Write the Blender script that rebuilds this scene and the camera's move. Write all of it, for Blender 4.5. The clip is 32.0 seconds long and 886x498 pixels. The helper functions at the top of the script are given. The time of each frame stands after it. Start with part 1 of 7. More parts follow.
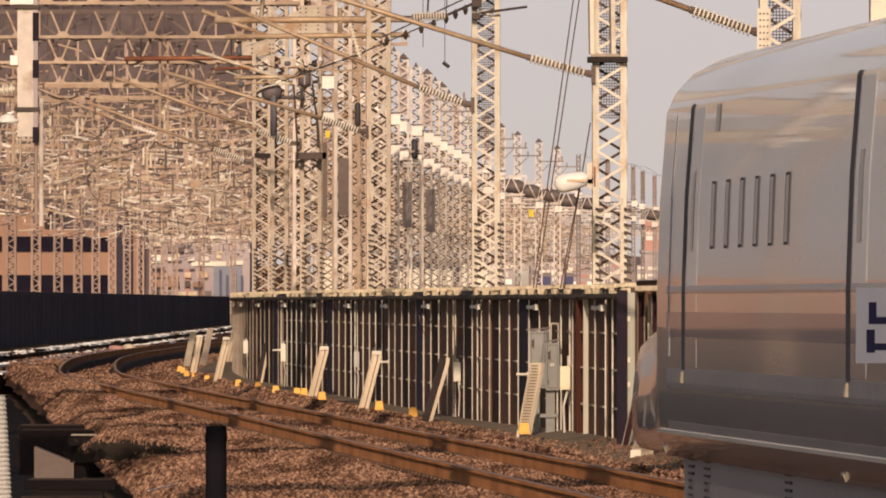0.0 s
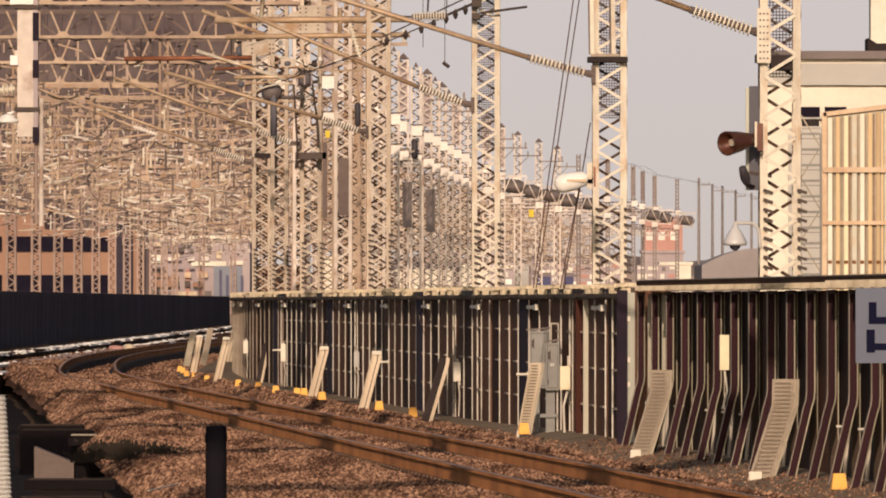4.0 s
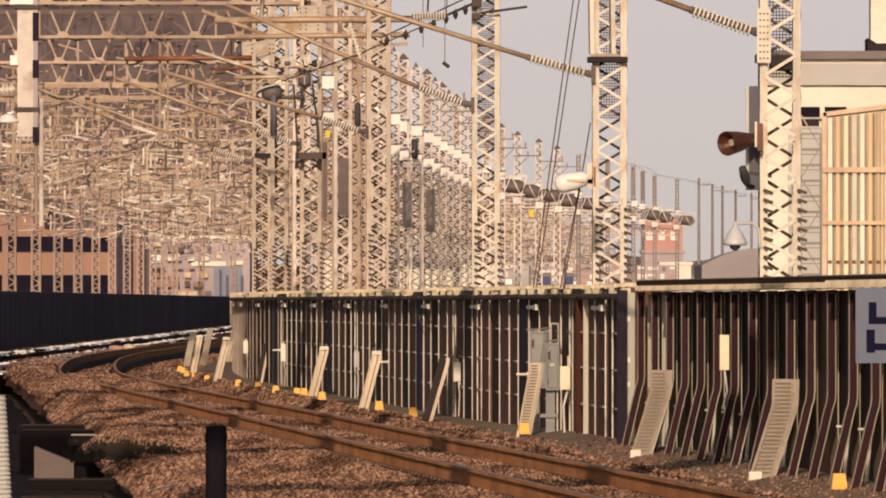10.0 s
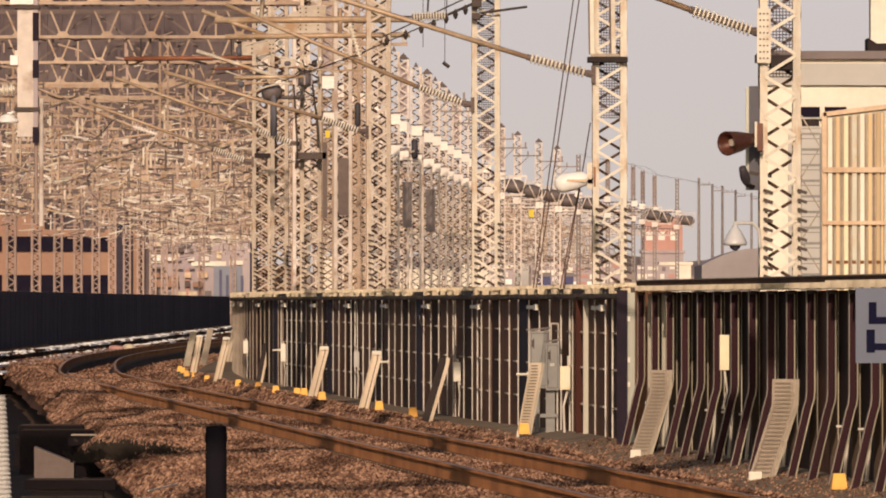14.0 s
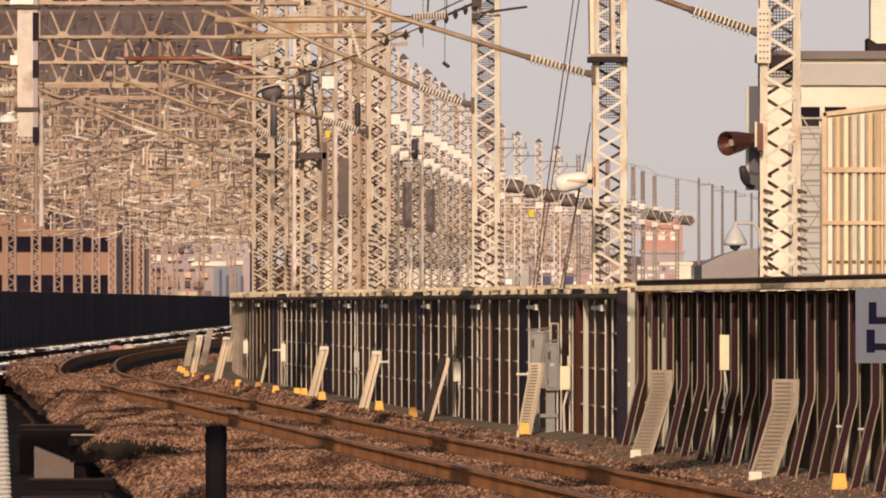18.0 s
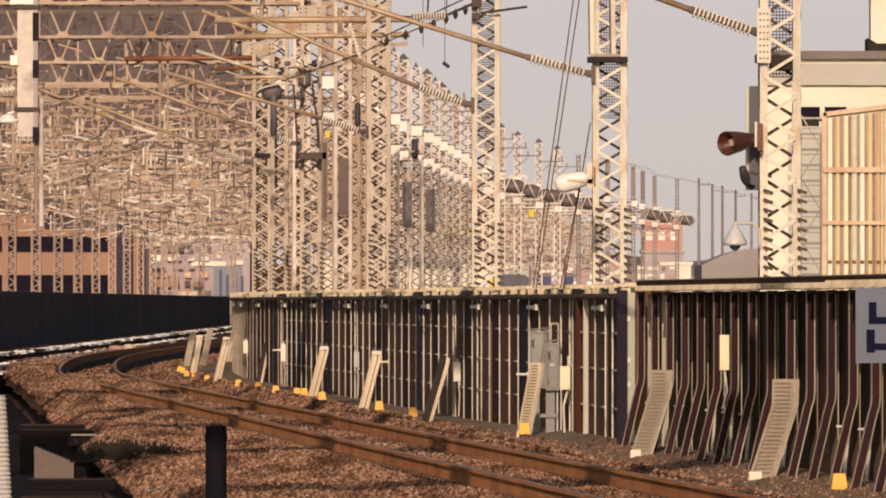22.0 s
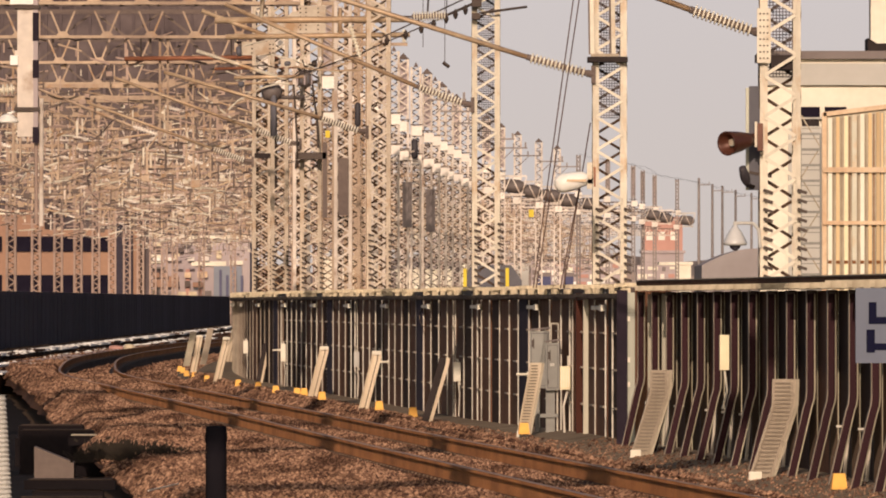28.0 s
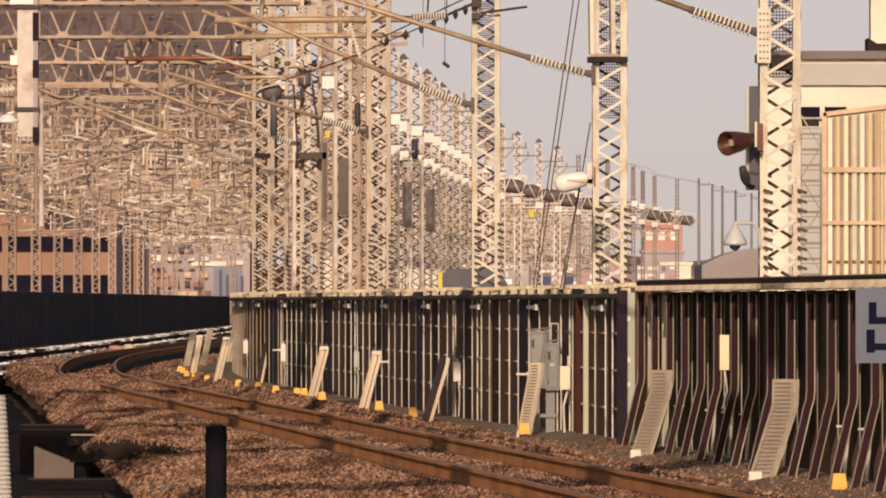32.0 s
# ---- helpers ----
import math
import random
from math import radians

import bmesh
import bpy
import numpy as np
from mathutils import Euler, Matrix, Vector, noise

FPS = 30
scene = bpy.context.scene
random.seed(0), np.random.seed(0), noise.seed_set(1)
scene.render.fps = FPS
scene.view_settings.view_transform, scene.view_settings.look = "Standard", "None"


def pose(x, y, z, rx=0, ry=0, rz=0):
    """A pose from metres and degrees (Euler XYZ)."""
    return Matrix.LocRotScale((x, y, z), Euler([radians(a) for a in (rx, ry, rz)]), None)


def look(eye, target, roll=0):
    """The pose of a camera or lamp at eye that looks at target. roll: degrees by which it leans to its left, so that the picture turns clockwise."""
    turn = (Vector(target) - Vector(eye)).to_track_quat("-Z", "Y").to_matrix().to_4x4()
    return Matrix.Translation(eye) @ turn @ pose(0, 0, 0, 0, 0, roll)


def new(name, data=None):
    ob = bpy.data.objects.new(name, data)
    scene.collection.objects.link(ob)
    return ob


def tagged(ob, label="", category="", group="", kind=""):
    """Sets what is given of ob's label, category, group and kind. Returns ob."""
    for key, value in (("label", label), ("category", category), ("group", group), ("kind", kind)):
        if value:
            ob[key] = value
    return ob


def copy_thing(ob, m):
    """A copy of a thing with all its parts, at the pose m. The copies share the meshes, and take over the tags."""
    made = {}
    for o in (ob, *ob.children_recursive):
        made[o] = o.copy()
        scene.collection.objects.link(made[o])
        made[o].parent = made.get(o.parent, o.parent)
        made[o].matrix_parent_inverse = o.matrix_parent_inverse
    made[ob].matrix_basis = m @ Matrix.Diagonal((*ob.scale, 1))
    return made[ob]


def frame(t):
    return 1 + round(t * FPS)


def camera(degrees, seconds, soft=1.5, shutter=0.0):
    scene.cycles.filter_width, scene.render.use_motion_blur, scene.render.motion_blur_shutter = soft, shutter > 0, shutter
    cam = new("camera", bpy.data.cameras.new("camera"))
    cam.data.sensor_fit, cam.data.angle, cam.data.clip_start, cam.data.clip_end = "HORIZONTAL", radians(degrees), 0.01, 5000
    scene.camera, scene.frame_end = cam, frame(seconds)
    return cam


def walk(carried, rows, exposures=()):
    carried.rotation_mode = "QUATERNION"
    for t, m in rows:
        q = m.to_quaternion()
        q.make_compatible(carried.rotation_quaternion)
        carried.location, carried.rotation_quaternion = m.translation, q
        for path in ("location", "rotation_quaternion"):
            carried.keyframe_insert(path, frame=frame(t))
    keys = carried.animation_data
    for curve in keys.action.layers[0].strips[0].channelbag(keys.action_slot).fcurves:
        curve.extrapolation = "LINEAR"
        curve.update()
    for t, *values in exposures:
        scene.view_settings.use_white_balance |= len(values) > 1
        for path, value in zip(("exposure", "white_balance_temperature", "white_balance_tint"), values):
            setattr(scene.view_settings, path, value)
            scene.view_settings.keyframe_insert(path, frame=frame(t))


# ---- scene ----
# ---- camera ----
EYE = 1.82          # eye above rail top, metres; rail top is z = 0
cam = camera(5.44, 32.0, soft=1.9)
HERE = look((0, 0, EYE), (0, 100, EYE + 0.5636))
walk(cam, [(0.0, HERE), (32.0, HERE)], exposures=[(0.0, 0.0, 6500, 10), (32.0, 0.0, 6500, 10)])

# ---- light ----
SUN_AZ, SUN_EL = radians(182.6), radians(18.8)   # behind the camera, a little to its left
world = bpy.data.worlds.new("world")
scene.world = world
world.use_nodes = True
sky = world.node_tree.nodes.new("ShaderNodeTexSky")
sky.sky_type, sky.sun_disc = "NISHITA", False
sky.sun_elevation, sky.sun_rotation = SUN_EL, SUN_AZ
sky.air_density, sky.dust_density, sky.ozone_density = 0.7, 2.5, 0.3
world.node_tree.links.new(sky.outputs[0], world.node_tree.nodes["Background"].inputs[0])
world.node_tree.nodes["Background"].inputs[1].default_value = 0.083
sun = new("sun", bpy.data.lights.new("sun", "SUN"))
sun.data.energy, sun.data.angle, sun.data.color = 3.3, radians(0.6), (1.0, 0.78, 0.61)
toward = Vector((math.sin(SUN_AZ) * math.cos(SUN_EL), math.cos(SUN_AZ) * math.cos(SUN_EL), math.sin(SUN_EL)))
sun.matrix_world = look((0, 0, 60), tuple(Vector((0, 0, 60)) - toward))


# hazy pale sky far beyond everything
haze = bpy.data.materials.new("pale_hazy_sky")
haze.use_nodes = True
hn, hl = haze.node_tree.nodes, haze.node_tree.links
hn.remove(hn["Principled BSDF"])
glow, spread, tone, where = hn.new("ShaderNodeEmission"), hn.new("ShaderNodeSeparateXYZ"), hn.new("ShaderNodeMapRange"), hn.new("ShaderNodeTexCoord")
blend = hn.new("ShaderNodeMix")
blend.data_type = "RGBA"
blend.inputs["A"].default_value, blend.inputs["B"].default_value = (0.61, 0.535, 0.495, 1), (0.63, 0.572, 0.562, 1)
tone.inputs["From Min"].default_value, tone.inputs["From Max"].default_value = 0.0, 150.0
hl.new(where.outputs["Object"], spread.inputs[0])
hl.new(spread.outputs["Z"], tone.inputs["Value"])
hl.new(tone.outputs[0], blend.inputs["Factor"])
hl.new(blend.outputs["Result"], glow.inputs["Color"])
hl.new(glow.outputs[0], hn["Material Output"].inputs["Surface"])


# ---- materials ----
def material(name, base, second=None, rough=0.6, metal=0.0, grain=6.0, stain=0.7, bump=0.15, per_piece=0.0, streak=False, coat=0.0, rust=None, spec=0.3):
    """Two-scale procedural surface: grain and stains between two colours, optional rust, fine relief."""
    m = bpy.data.materials.new(name)
    m.use_nodes = True
    nt = m.node_tree
    n, l = nt.nodes, nt.links
    bsdf = n["Principled BSDF"]
    second = second or tuple(c * 0.62 for c in base)
    tc = n.new("ShaderNodeTexCoord")
    src = tc.outputs["Object"]
    if streak:
        mp = n.new("ShaderNodeMapping")
        mp.inputs["Scale"].default_value = (1.0, 1.0, 0.12)
        l.new(src, mp.inputs[0])
        src = mp.outputs[0]
    big, small = n.new("ShaderNodeTexNoise"), n.new("ShaderNodeTexNoise")
    big.inputs["Scale"].default_value, big.inputs["Detail"].default_value = stain, 5
    small.inputs["Scale"].default_value, small.inputs["Detail"].default_value = grain, 4
    l.new(src, big.inputs["Vector"])
    l.new(src, small.inputs["Vector"])
    add = n.new("ShaderNodeMath")
    add.operation = "MULTIPLY_ADD"
    add.inputs[1].default_value = 0.45
    l.new(small.outputs["Fac"], add.inputs[0])
    l.new(big.outputs["Fac"], add.inputs[2])
    ramp = n.new("ShaderNodeMapRange")
    ramp.inputs["From Min"].default_value, ramp.inputs["From Max"].default_value = 0.5, 0.95
    l.new(add.outputs[0], ramp.inputs["Value"])
    mix = n.new("ShaderNodeMix")
    mix.data_type = "RGBA"
    mix.inputs["A"].default_value, mix.inputs["B"].default_value = (*base, 1), (*second, 1)
    l.new(ramp.outputs[0], mix.inputs["Factor"])
    out = mix.outputs["Result"]
    if rust:
        spot = n.new("ShaderNodeTexNoise")
        spot.inputs["Scale"].default_value, spot.inputs["Detail"].default_value = 2.3, 6
        l.new(src, spot.inputs["Vector"])
        rr = n.new("ShaderNodeMapRange")
        rr.inputs["From Min"].default_value, rr.inputs["From Max"].default_value = 0.52, 0.68
        l.new(spot.outputs["Fac"], rr.inputs["Value"])
        mix2 = n.new("ShaderNodeMix")
        mix2.data_type = "RGBA"
        mix2.inputs["B"].default_value = (*rust, 1)
        l.new(out, mix2.inputs["A"])
        l.new(rr.outputs[0], mix2.inputs["Factor"])
        out = mix2.outputs["Result"]
    if per_piece:
        oi = n.new("ShaderNodeObjectInfo")
        hsv = n.new("ShaderNodeHueSaturation")
        mr = n.new("ShaderNodeMapRange")
        mr.inputs["To Min"].default_value, mr.inputs["To Max"].default_value = 1 - per_piece, 1 + per_piece
        l.new(oi.outputs["Random"], mr.inputs["Value"])
        l.new(mr.outputs[0], hsv.inputs["Value"])
        l.new(out, hsv.inputs["Color"])
        out = hsv.outputs["Color"]
    l.new(out, bsdf.inputs["Base Color"])
    bsdf.inputs["Roughness"].default_value, bsdf.inputs["Metallic"].default_value = rough, metal
    bsdf.inputs["Coat Weight"].default_value = coat
    bsdf.inputs["Specular IOR Level"].default_value = spec
    if bump:
        b = n.new("ShaderNodeBump")
        b.inputs["Strength"].default_value, b.inputs["Distance"].default_value = bump, 0.02
        l.new(small.outputs["Fac"], b.inputs["Height"])
        l.new(b.outputs[0], bsdf.inputs["Normal"])
    return m


def island_material(name, a, b, c, rough=0.9):
    """Loose pieces in one mesh, each in a tone of its own, with dark streaks over all."""
    m = bpy.data.materials.new(name)
    m.use_nodes = True
    n, l = m.node_tree.nodes, m.node_tree.links
    geo, ramp = n.new("ShaderNodeNewGeometry"), n.new("ShaderNodeValToRGB")
    ramp.color_ramp.elements[0].color, ramp.color_ramp.elements[1].color = (*a, 1), (*c, 1)
    e = ramp.color_ramp.elements.new(0.5)
    e.color = (*b, 1)
    l.new(geo.outputs["Random Per Island"], ramp.inputs[0])
    # dark streaks along the sun's heading: long cast shadows and dirt in the colour
    coord, streak_noise, dirt, mix = n.new("ShaderNodeTexCoord"), n.new("ShaderNodeTexNoise"), n.new("ShaderNodeValToRGB"), n.new("ShaderNodeMix")
    streak_noise.inputs["Scale"].default_value, streak_noise.inputs["Detail"].default_value = 1.0, 5
    turn = n.new("ShaderNodeMapping")
    turn.inputs["Rotation"].default_value, turn.inputs["Scale"].default_value = (0, 0, radians(2.4)), (1.5, 0.11, 0.3)
    dirt.color_ramp.elements[0].position, dirt.color_ramp.elements[0].color = 0.36, (0.36, 0.33, 0.32, 1)
    dirt.color_ramp.elements[1].position, dirt.color_ramp.elements[1].color = 0.52, (1, 1, 1, 1)
    mix.data_type, mix.blend_type = "RGBA", "MULTIPLY"
    mix.inputs["Factor"].default_value = 1.0
    l.new(coord.outputs["Object"], turn.inputs["Vector"])
    l.new(turn.outputs["Vector"], streak_noise.inputs["Vector"])
    l.new(streak_noise.outputs["Fac"], dirt.inputs[0])
    l.new(ramp.outputs[0], mix.inputs[6])
    l.new(dirt.outputs[0], mix.inputs[7])
    l.new(mix.outputs[2], n["Principled BSDF"].inputs["Base Color"])
    n["Principled BSDF"].inputs["Roughness"].default_value = rough
    n["Principled BSDF"].inputs["Specular IOR Level"].default_value = 0.1
    return m


M_STEEL = material("cream_galvanised_steel", (0.67, 0.60, 0.49), (0.46, 0.40, 0.32), 0.55, 0.15, 9, 0.8, 0.1, 0.08, rust=(0.42, 0.26, 0.14))
M_TANSTEEL = material("tan_galvanised_steel", (0.58, 0.485, 0.385), (0.37, 0.295, 0.225), 0.6, 0.1, 9, 0.8, 0.1, 0.12, rust=(0.36, 0.22, 0.12))
M_TRUSS = material("weathered_truss_steel", (0.46, 0.34, 0.24), (0.26, 0.18, 0.13), 0.6, 0.15, 7, 0.5, 0.1, 0.14, rust=(0.3, 0.18, 0.1))
M_TUBE = material("rusty_tube_steel", (0.6, 0.45, 0.31), (0.38, 0.24, 0.14), 0.5, 0.2, 12, 1.2, 0.1, 0.12)
M_RED = material("red_brown_tube", (0.3, 0.115, 0.06), (0.17, 0.065, 0.036), 0.5, 0.2)
M_PORCELAIN = material("white_porcelain", (0.82, 0.76, 0.64), (0.6, 0.52, 0.4), 0.25, 0, 20, 2, 0.0)
M_CAP = material("dark_iron", (0.085, 0.06, 0.05), (0.045, 0.035, 0.03), 0.6, 0.5)
M_RAIL = material("rusty_rail", (0.31, 0.136, 0.056), (0.16, 0.07, 0.033), 0.9, 0.0, 22, 0.8, 1.0, spec=0.06)
M_RAIL.node_tree.nodes["Principled BSDF"].inputs["Diffuse Roughness"].default_value = 1.0
M_RAILTOP = material("worn_rail_head", (0.34, 0.19, 0.09), (0.2, 0.1, 0.05), 0.45, 0.5, 14, 0.5, 0.05)
M_BALLAST = material("ballast_bed", (0.15, 0.077, 0.048), (0.07, 0.036, 0.024), 0.95, 0, 22, 0.35, 0.8, spec=0.06)
M_STONE = island_material("ballast_stones", (0.058, 0.027, 0.02), (0.185, 0.098, 0.062), (0.48, 0.282, 0.178))
M_SLEEPER = material("concrete_sleeper", (0.24, 0.17, 0.12), (0.13, 0.085, 0.055), 0.9, 0, 15, 1, 0.4, 0.15, spec=0.06)
M_DUST = material("dusty_brown_concrete", (0.33, 0.254, 0.178), (0.175, 0.127, 0.083), 0.95, 0, 9, 1.3, 0.7, spec=0.06)
M_LIP = material("cream_coping_plate", (0.74, 0.62, 0.44), (0.5, 0.4, 0.27), 0.7, 0.0, 30, 1.5, 1.0, 0.12, spec=0.06)
# rear and side braces: their shade is put into this dark colour
M_REAR = material("rear_steel_in_shade_tone", (0.085, 0.05, 0.032), (0.05, 0.03, 0.02), 0.8, 0.1, 9, 0.8, 0.1, 0.2, spec=0.06)
M_BRIGHT = material("pale_concrete_coping", (0.9, 0.87, 0.84), (0.6, 0.55, 0.5), 0.7, 0, 2, 0.15, 0.6, spec=0.1)
M_PANEL = material("brown_wall_panel", (0.17, 0.08, 0.046), (0.085, 0.042, 0.025), 0.7, 0.1, 5, 0.7, 0.2, 0.25, streak=True, spec=0.06)
M_POST = material("beige_steel_post", (0.8, 0.74, 0.64), (0.4, 0.34, 0.27), 0.6, 0.1, 12, 1, 0.15, 0.16, streak=True, spec=0.06)
M_DARKPOST = material("maroon_steel_post", (0.036, 0.013, 0.016), (0.013, 0.008, 0.009), 0.55, 0.2, 8, 1, 0.15, 0.2, streak=True, spec=0.06)
M_BLACKWALL = material("dark_wall", (0.057, 0.047, 0.062), (0.037, 0.031, 0.042), 0.85, 0, 3, 0.2, 0.3, 0.15, spec=0.06)
M_WOOD = material("pale_timber", (0.72, 0.6, 0.45), (0.46, 0.35, 0.24), 0.8, 0, 12, 1.5, 0.3, 0.15, streak=True)
M_SHEET = material("galvanised_sheet", (0.34, 0.29, 0.22), (0.22, 0.18, 0.13), 0.5, 0.4, 10, 1, 0.15, 0.08)
M_YELLOW = material("orange_yellow_paint", (0.95, 0.5, 0.1), (0.75, 0.36, 0.06), 0.6, 0, 10, 3, 0.1)
M_GREYBOX = material("grey_cabinet_paint", (0.24, 0.23, 0.21), (0.17, 0.16, 0.145), 0.5, 0.2, 9, 1.2, 0.1, 0.06)
M_WHITE = material("white_paint", (0.82, 0.75, 0.62), (0.66, 0.58, 0.46), 0.5, 0, 6, 0.5, 0.05)
M_BLACK = material("black_rubber", (0.009, 0.008, 0.011), (0.015, 0.012, 0.014), 0.95, 0, 10, 2, 0.1, spec=0.05)
M_HORN = material("red_brown_horn", (0.13, 0.042, 0.024), (0.06, 0.022, 0.014), 0.35, 0.2)
M_PALE = material("pale_grey_green_infill", (0.5, 0.49, 0.4), (0.3, 0.29, 0.23), 0.5, 0.1, 6, 1, 0.1, 0.2, streak=True)
M_CREAMPAINT = material("cream_corrugated_sheet", (0.56, 0.54, 0.46), (0.45, 0.4, 0.3), 0.5, 0.1, 8, 0.8, 0.1, rust=(0.5, 0.26, 0.1))
M_TAWNY = material("tawny_rusted_sheet", (0.6, 0.44, 0.25), (0.48, 0.31, 0.15), 0.6, 0.1, 10, 1.0, 0.1, 0.2, streak=True)
M_DIM = material("deep_brown_panel", (0.07, 0.04, 0.028), (0.035, 0.021, 0.016), 0.8, 0.0, 5, 0.7, 0.2, 0.3, streak=True, spec=0.06)
M_BLUEGREY = material("blue_grey_board", (0.13, 0.14, 0.185), (0.1, 0.11, 0.15), 0.6)
M_BLUEDUCT = material("brown_black_duct", (0.032, 0.022, 0.03), (0.018, 0.013, 0.02), 0.7, spec=0.06)
M_NAVY = material("navy_bar", (0.006, 0.006, 0.02), (0.01, 0.01, 0.028), 0.8, spec=0.05)
M_CLIP = material("dark_rail_foot", (0.13, 0.062, 0.032), (0.07, 0.035, 0.02), 0.8, 0.2, 30, 1, 0.2, spec=0.06)
M_LADDER = material("dusty_galvanised_channel", (0.44, 0.36, 0.28), (0.25, 0.2, 0.15), 0.65, 0.1, 14, 1.6, 0.2, 0.15, spec=0.1)
M_SNOW = material("clean_white_enamel", (0.9, 0.87, 0.82), (0.74, 0.7, 0.63), 0.4, 0, 6, 0.8, 0.05)
M_ENAMEL = material("grey_white_enamel", (0.62, 0.6, 0.58), (0.5, 0.48, 0.46), 0.25, 0.1, 6, 0.8, 0.02, coat=0.4)
M_BUTTER = material("pale_yellow_enamel", (0.86, 0.76, 0.5), (0.7, 0.58, 0.36), 0.5, 0, 6, 0.8, 0.05)
M_SOIL = material("near_black_soil", (0.022, 0.015, 0.013), (0.012, 0.009, 0.009), 0.95, 0, 6, 0.4, 0.6, spec=0.06)
M_WEED = material("dry_dark_weed", (0.03, 0.021, 0.014), (0.016, 0.012, 0.009), 0.95, 0, 9, 1, 0.2)
M_DARKSTEEL = material("dark_weathered_channel", (0.055, 0.042, 0.04), (0.03, 0.023, 0.022), 0.8, 0.1, 9, 0.8, 0.1, spec=0.06)
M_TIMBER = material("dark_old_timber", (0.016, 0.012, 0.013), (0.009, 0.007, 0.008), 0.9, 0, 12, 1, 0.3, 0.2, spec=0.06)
M_DULLBROWN = material("dull_brown_edge_and_dirt", (0.06, 0.042, 0.034), (0.03, 0.022, 0.019), 0.9, 0, 14, 1.2, 0.3, spec=0.06)
M_MESH = material("grey_wire_mesh", (0.16, 0.13, 0.13), (0.1, 0.08, 0.08), 0.6, 0.3)
M_WIRE = material("copper_wire", (0.13, 0.07, 0.05), (0.08, 0.045, 0.035), 0.5, 0.5)
M_BRICK = material("terracotta_facade", (0.36, 0.21, 0.14), (0.28, 0.16, 0.11), 0.85, 0, 2, 0.1, 0.1)
M_GLASS = material("dark_glass", (0.03, 0.03, 0.045), (0.06, 0.055, 0.07), 0.15, 0, 1, 0.3, 0.0, spec=0.5)
M_PANE = material("dark_shaded_glazing", (0.009, 0.007, 0.014), (0.018, 0.014, 0.024), 0.9, 0, 1, 0.3, 0.0, spec=0.03)
M_TOWER = material("dark_tower_facade", (0.15, 0.115, 0.112), (0.05, 0.037, 0.042), 0.7, 0, 0.6, 0.22, 0.0, spec=0.06)
M_MULLION = material("dull_mullion", (0.14, 0.108, 0.108), (0.07, 0.052, 0.056), 0.8, 0, 0.6, 0.06, 0.0, spec=0.04)
# hill colour lifted to a paler brown, haze painted in
M_HILL = material("haze_paled_winter_wood", (0.34, 0.26, 0.22), (0.2, 0.15, 0.125), 0.95, 0, 0.5, 0.03, 0.5)
M_GROUND = material("dry_ground", (0.14, 0.09, 0.055), (0.09, 0.06, 0.04), 0.95, 0, 2, 0.05, 0.4, spec=0.06)
# red greyed down, distance haze put into the colour
M_RED_FACADE = material("red_facade", (0.5, 0.27, 0.22), (0.42, 0.22, 0.18), 0.8, 0, 1, 0.2, 0.0)
M_LILAC = material("pale_lilac_render", (0.43, 0.35, 0.34), (0.34, 0.275, 0.28), 0.8, 0, 1, 0.2, 0.0)
M_FASCIA = material("grey_beige_fascia", (0.5, 0.47, 0.43), (0.42, 0.39, 0.35), 0.7, 0, 4, 0.3, 0.1)
M_SLATE = material("slate_grey_facade", (0.25, 0.26, 0.3), (0.2, 0.21, 0.245), 0.8, 0, 1, 0.05, 0.0)
M_DUSK = material("grey_roof", (0.22, 0.18, 0.17), (0.15, 0.12, 0.11), 0.8, 0, 2, 0.3, 0.1)
M_TRAIN = material("silver_grey_body_paint", (0.385, 0.395, 0.42), (0.335, 0.345, 0.37), 0.2, 0.15, 3, 0.3, 0.0, coat=0.55, spec=0.5)
M_STRIPE = material("blue_body_stripe", (0.12, 0.115, 0.17), (0.1, 0.095, 0.14), 0.3, 0.1, 3, 0.3, 0.0, coat=0.5, spec=0.4)
M_JAMB = material("dark_rubber_jamb", (0.06, 0.05, 0.055), (0.035, 0.03, 0.035), 0.6)
M_LEMON = material("lemon_yellow_paint", (0.72, 0.55, 0.04), (0.6, 0.42, 0.03), 0.6)
# pale steel; on portals beyond 350 m its paleness stands in for haze
M_GALV = material("galvanised_steel_with_far_haze", (0.68, 0.585, 0.5), (0.44, 0.37, 0.32), 0.6, 0.1, 7, 0.5, 0.1, 0.14, rust=(0.34, 0.24, 0.18))
# weathered umber fittings; on truss backs the dark tone is painted shade
M_UMBER = material("umber_steel_weathered_and_shaded", (0.17, 0.125, 0.105), (0.11, 0.08, 0.07), 0.8, 0.1, 9, 0.8, 0.1, 0.2)
M_COBALT = material("dull_blue_paint", (0.085, 0.085, 0.17), (0.06, 0.06, 0.13), 0.7)
M_HAZEBLUE = material("dull_slate_blue", (0.13, 0.125, 0.19), (0.1, 0.095, 0.15), 0.8, spec=0.1)
M_WAGON = material("dark_grey_wagon_paint", (0.12, 0.112, 0.128), (0.085, 0.08, 0.092), 0.7)
M_CABLE = material("dusty_cable_bundle", (0.2, 0.15, 0.115), (0.1, 0.075, 0.06), 0.9, 0, 20, 2.0, 0.5, spec=0.06)
M_RUNG = material("grimy_channel_rung", (0.29, 0.235, 0.18), (0.2, 0.16, 0.125), 0.8, 0.1, 14, 2, 0.2, spec=0.06)
M_BUTTERPANEL = material("pale_cream_green_panel", (0.58, 0.53, 0.42), (0.4, 0.36, 0.28), 0.6, 0.0, 8, 1.2, 0.1, streak=True, spec=0.1)
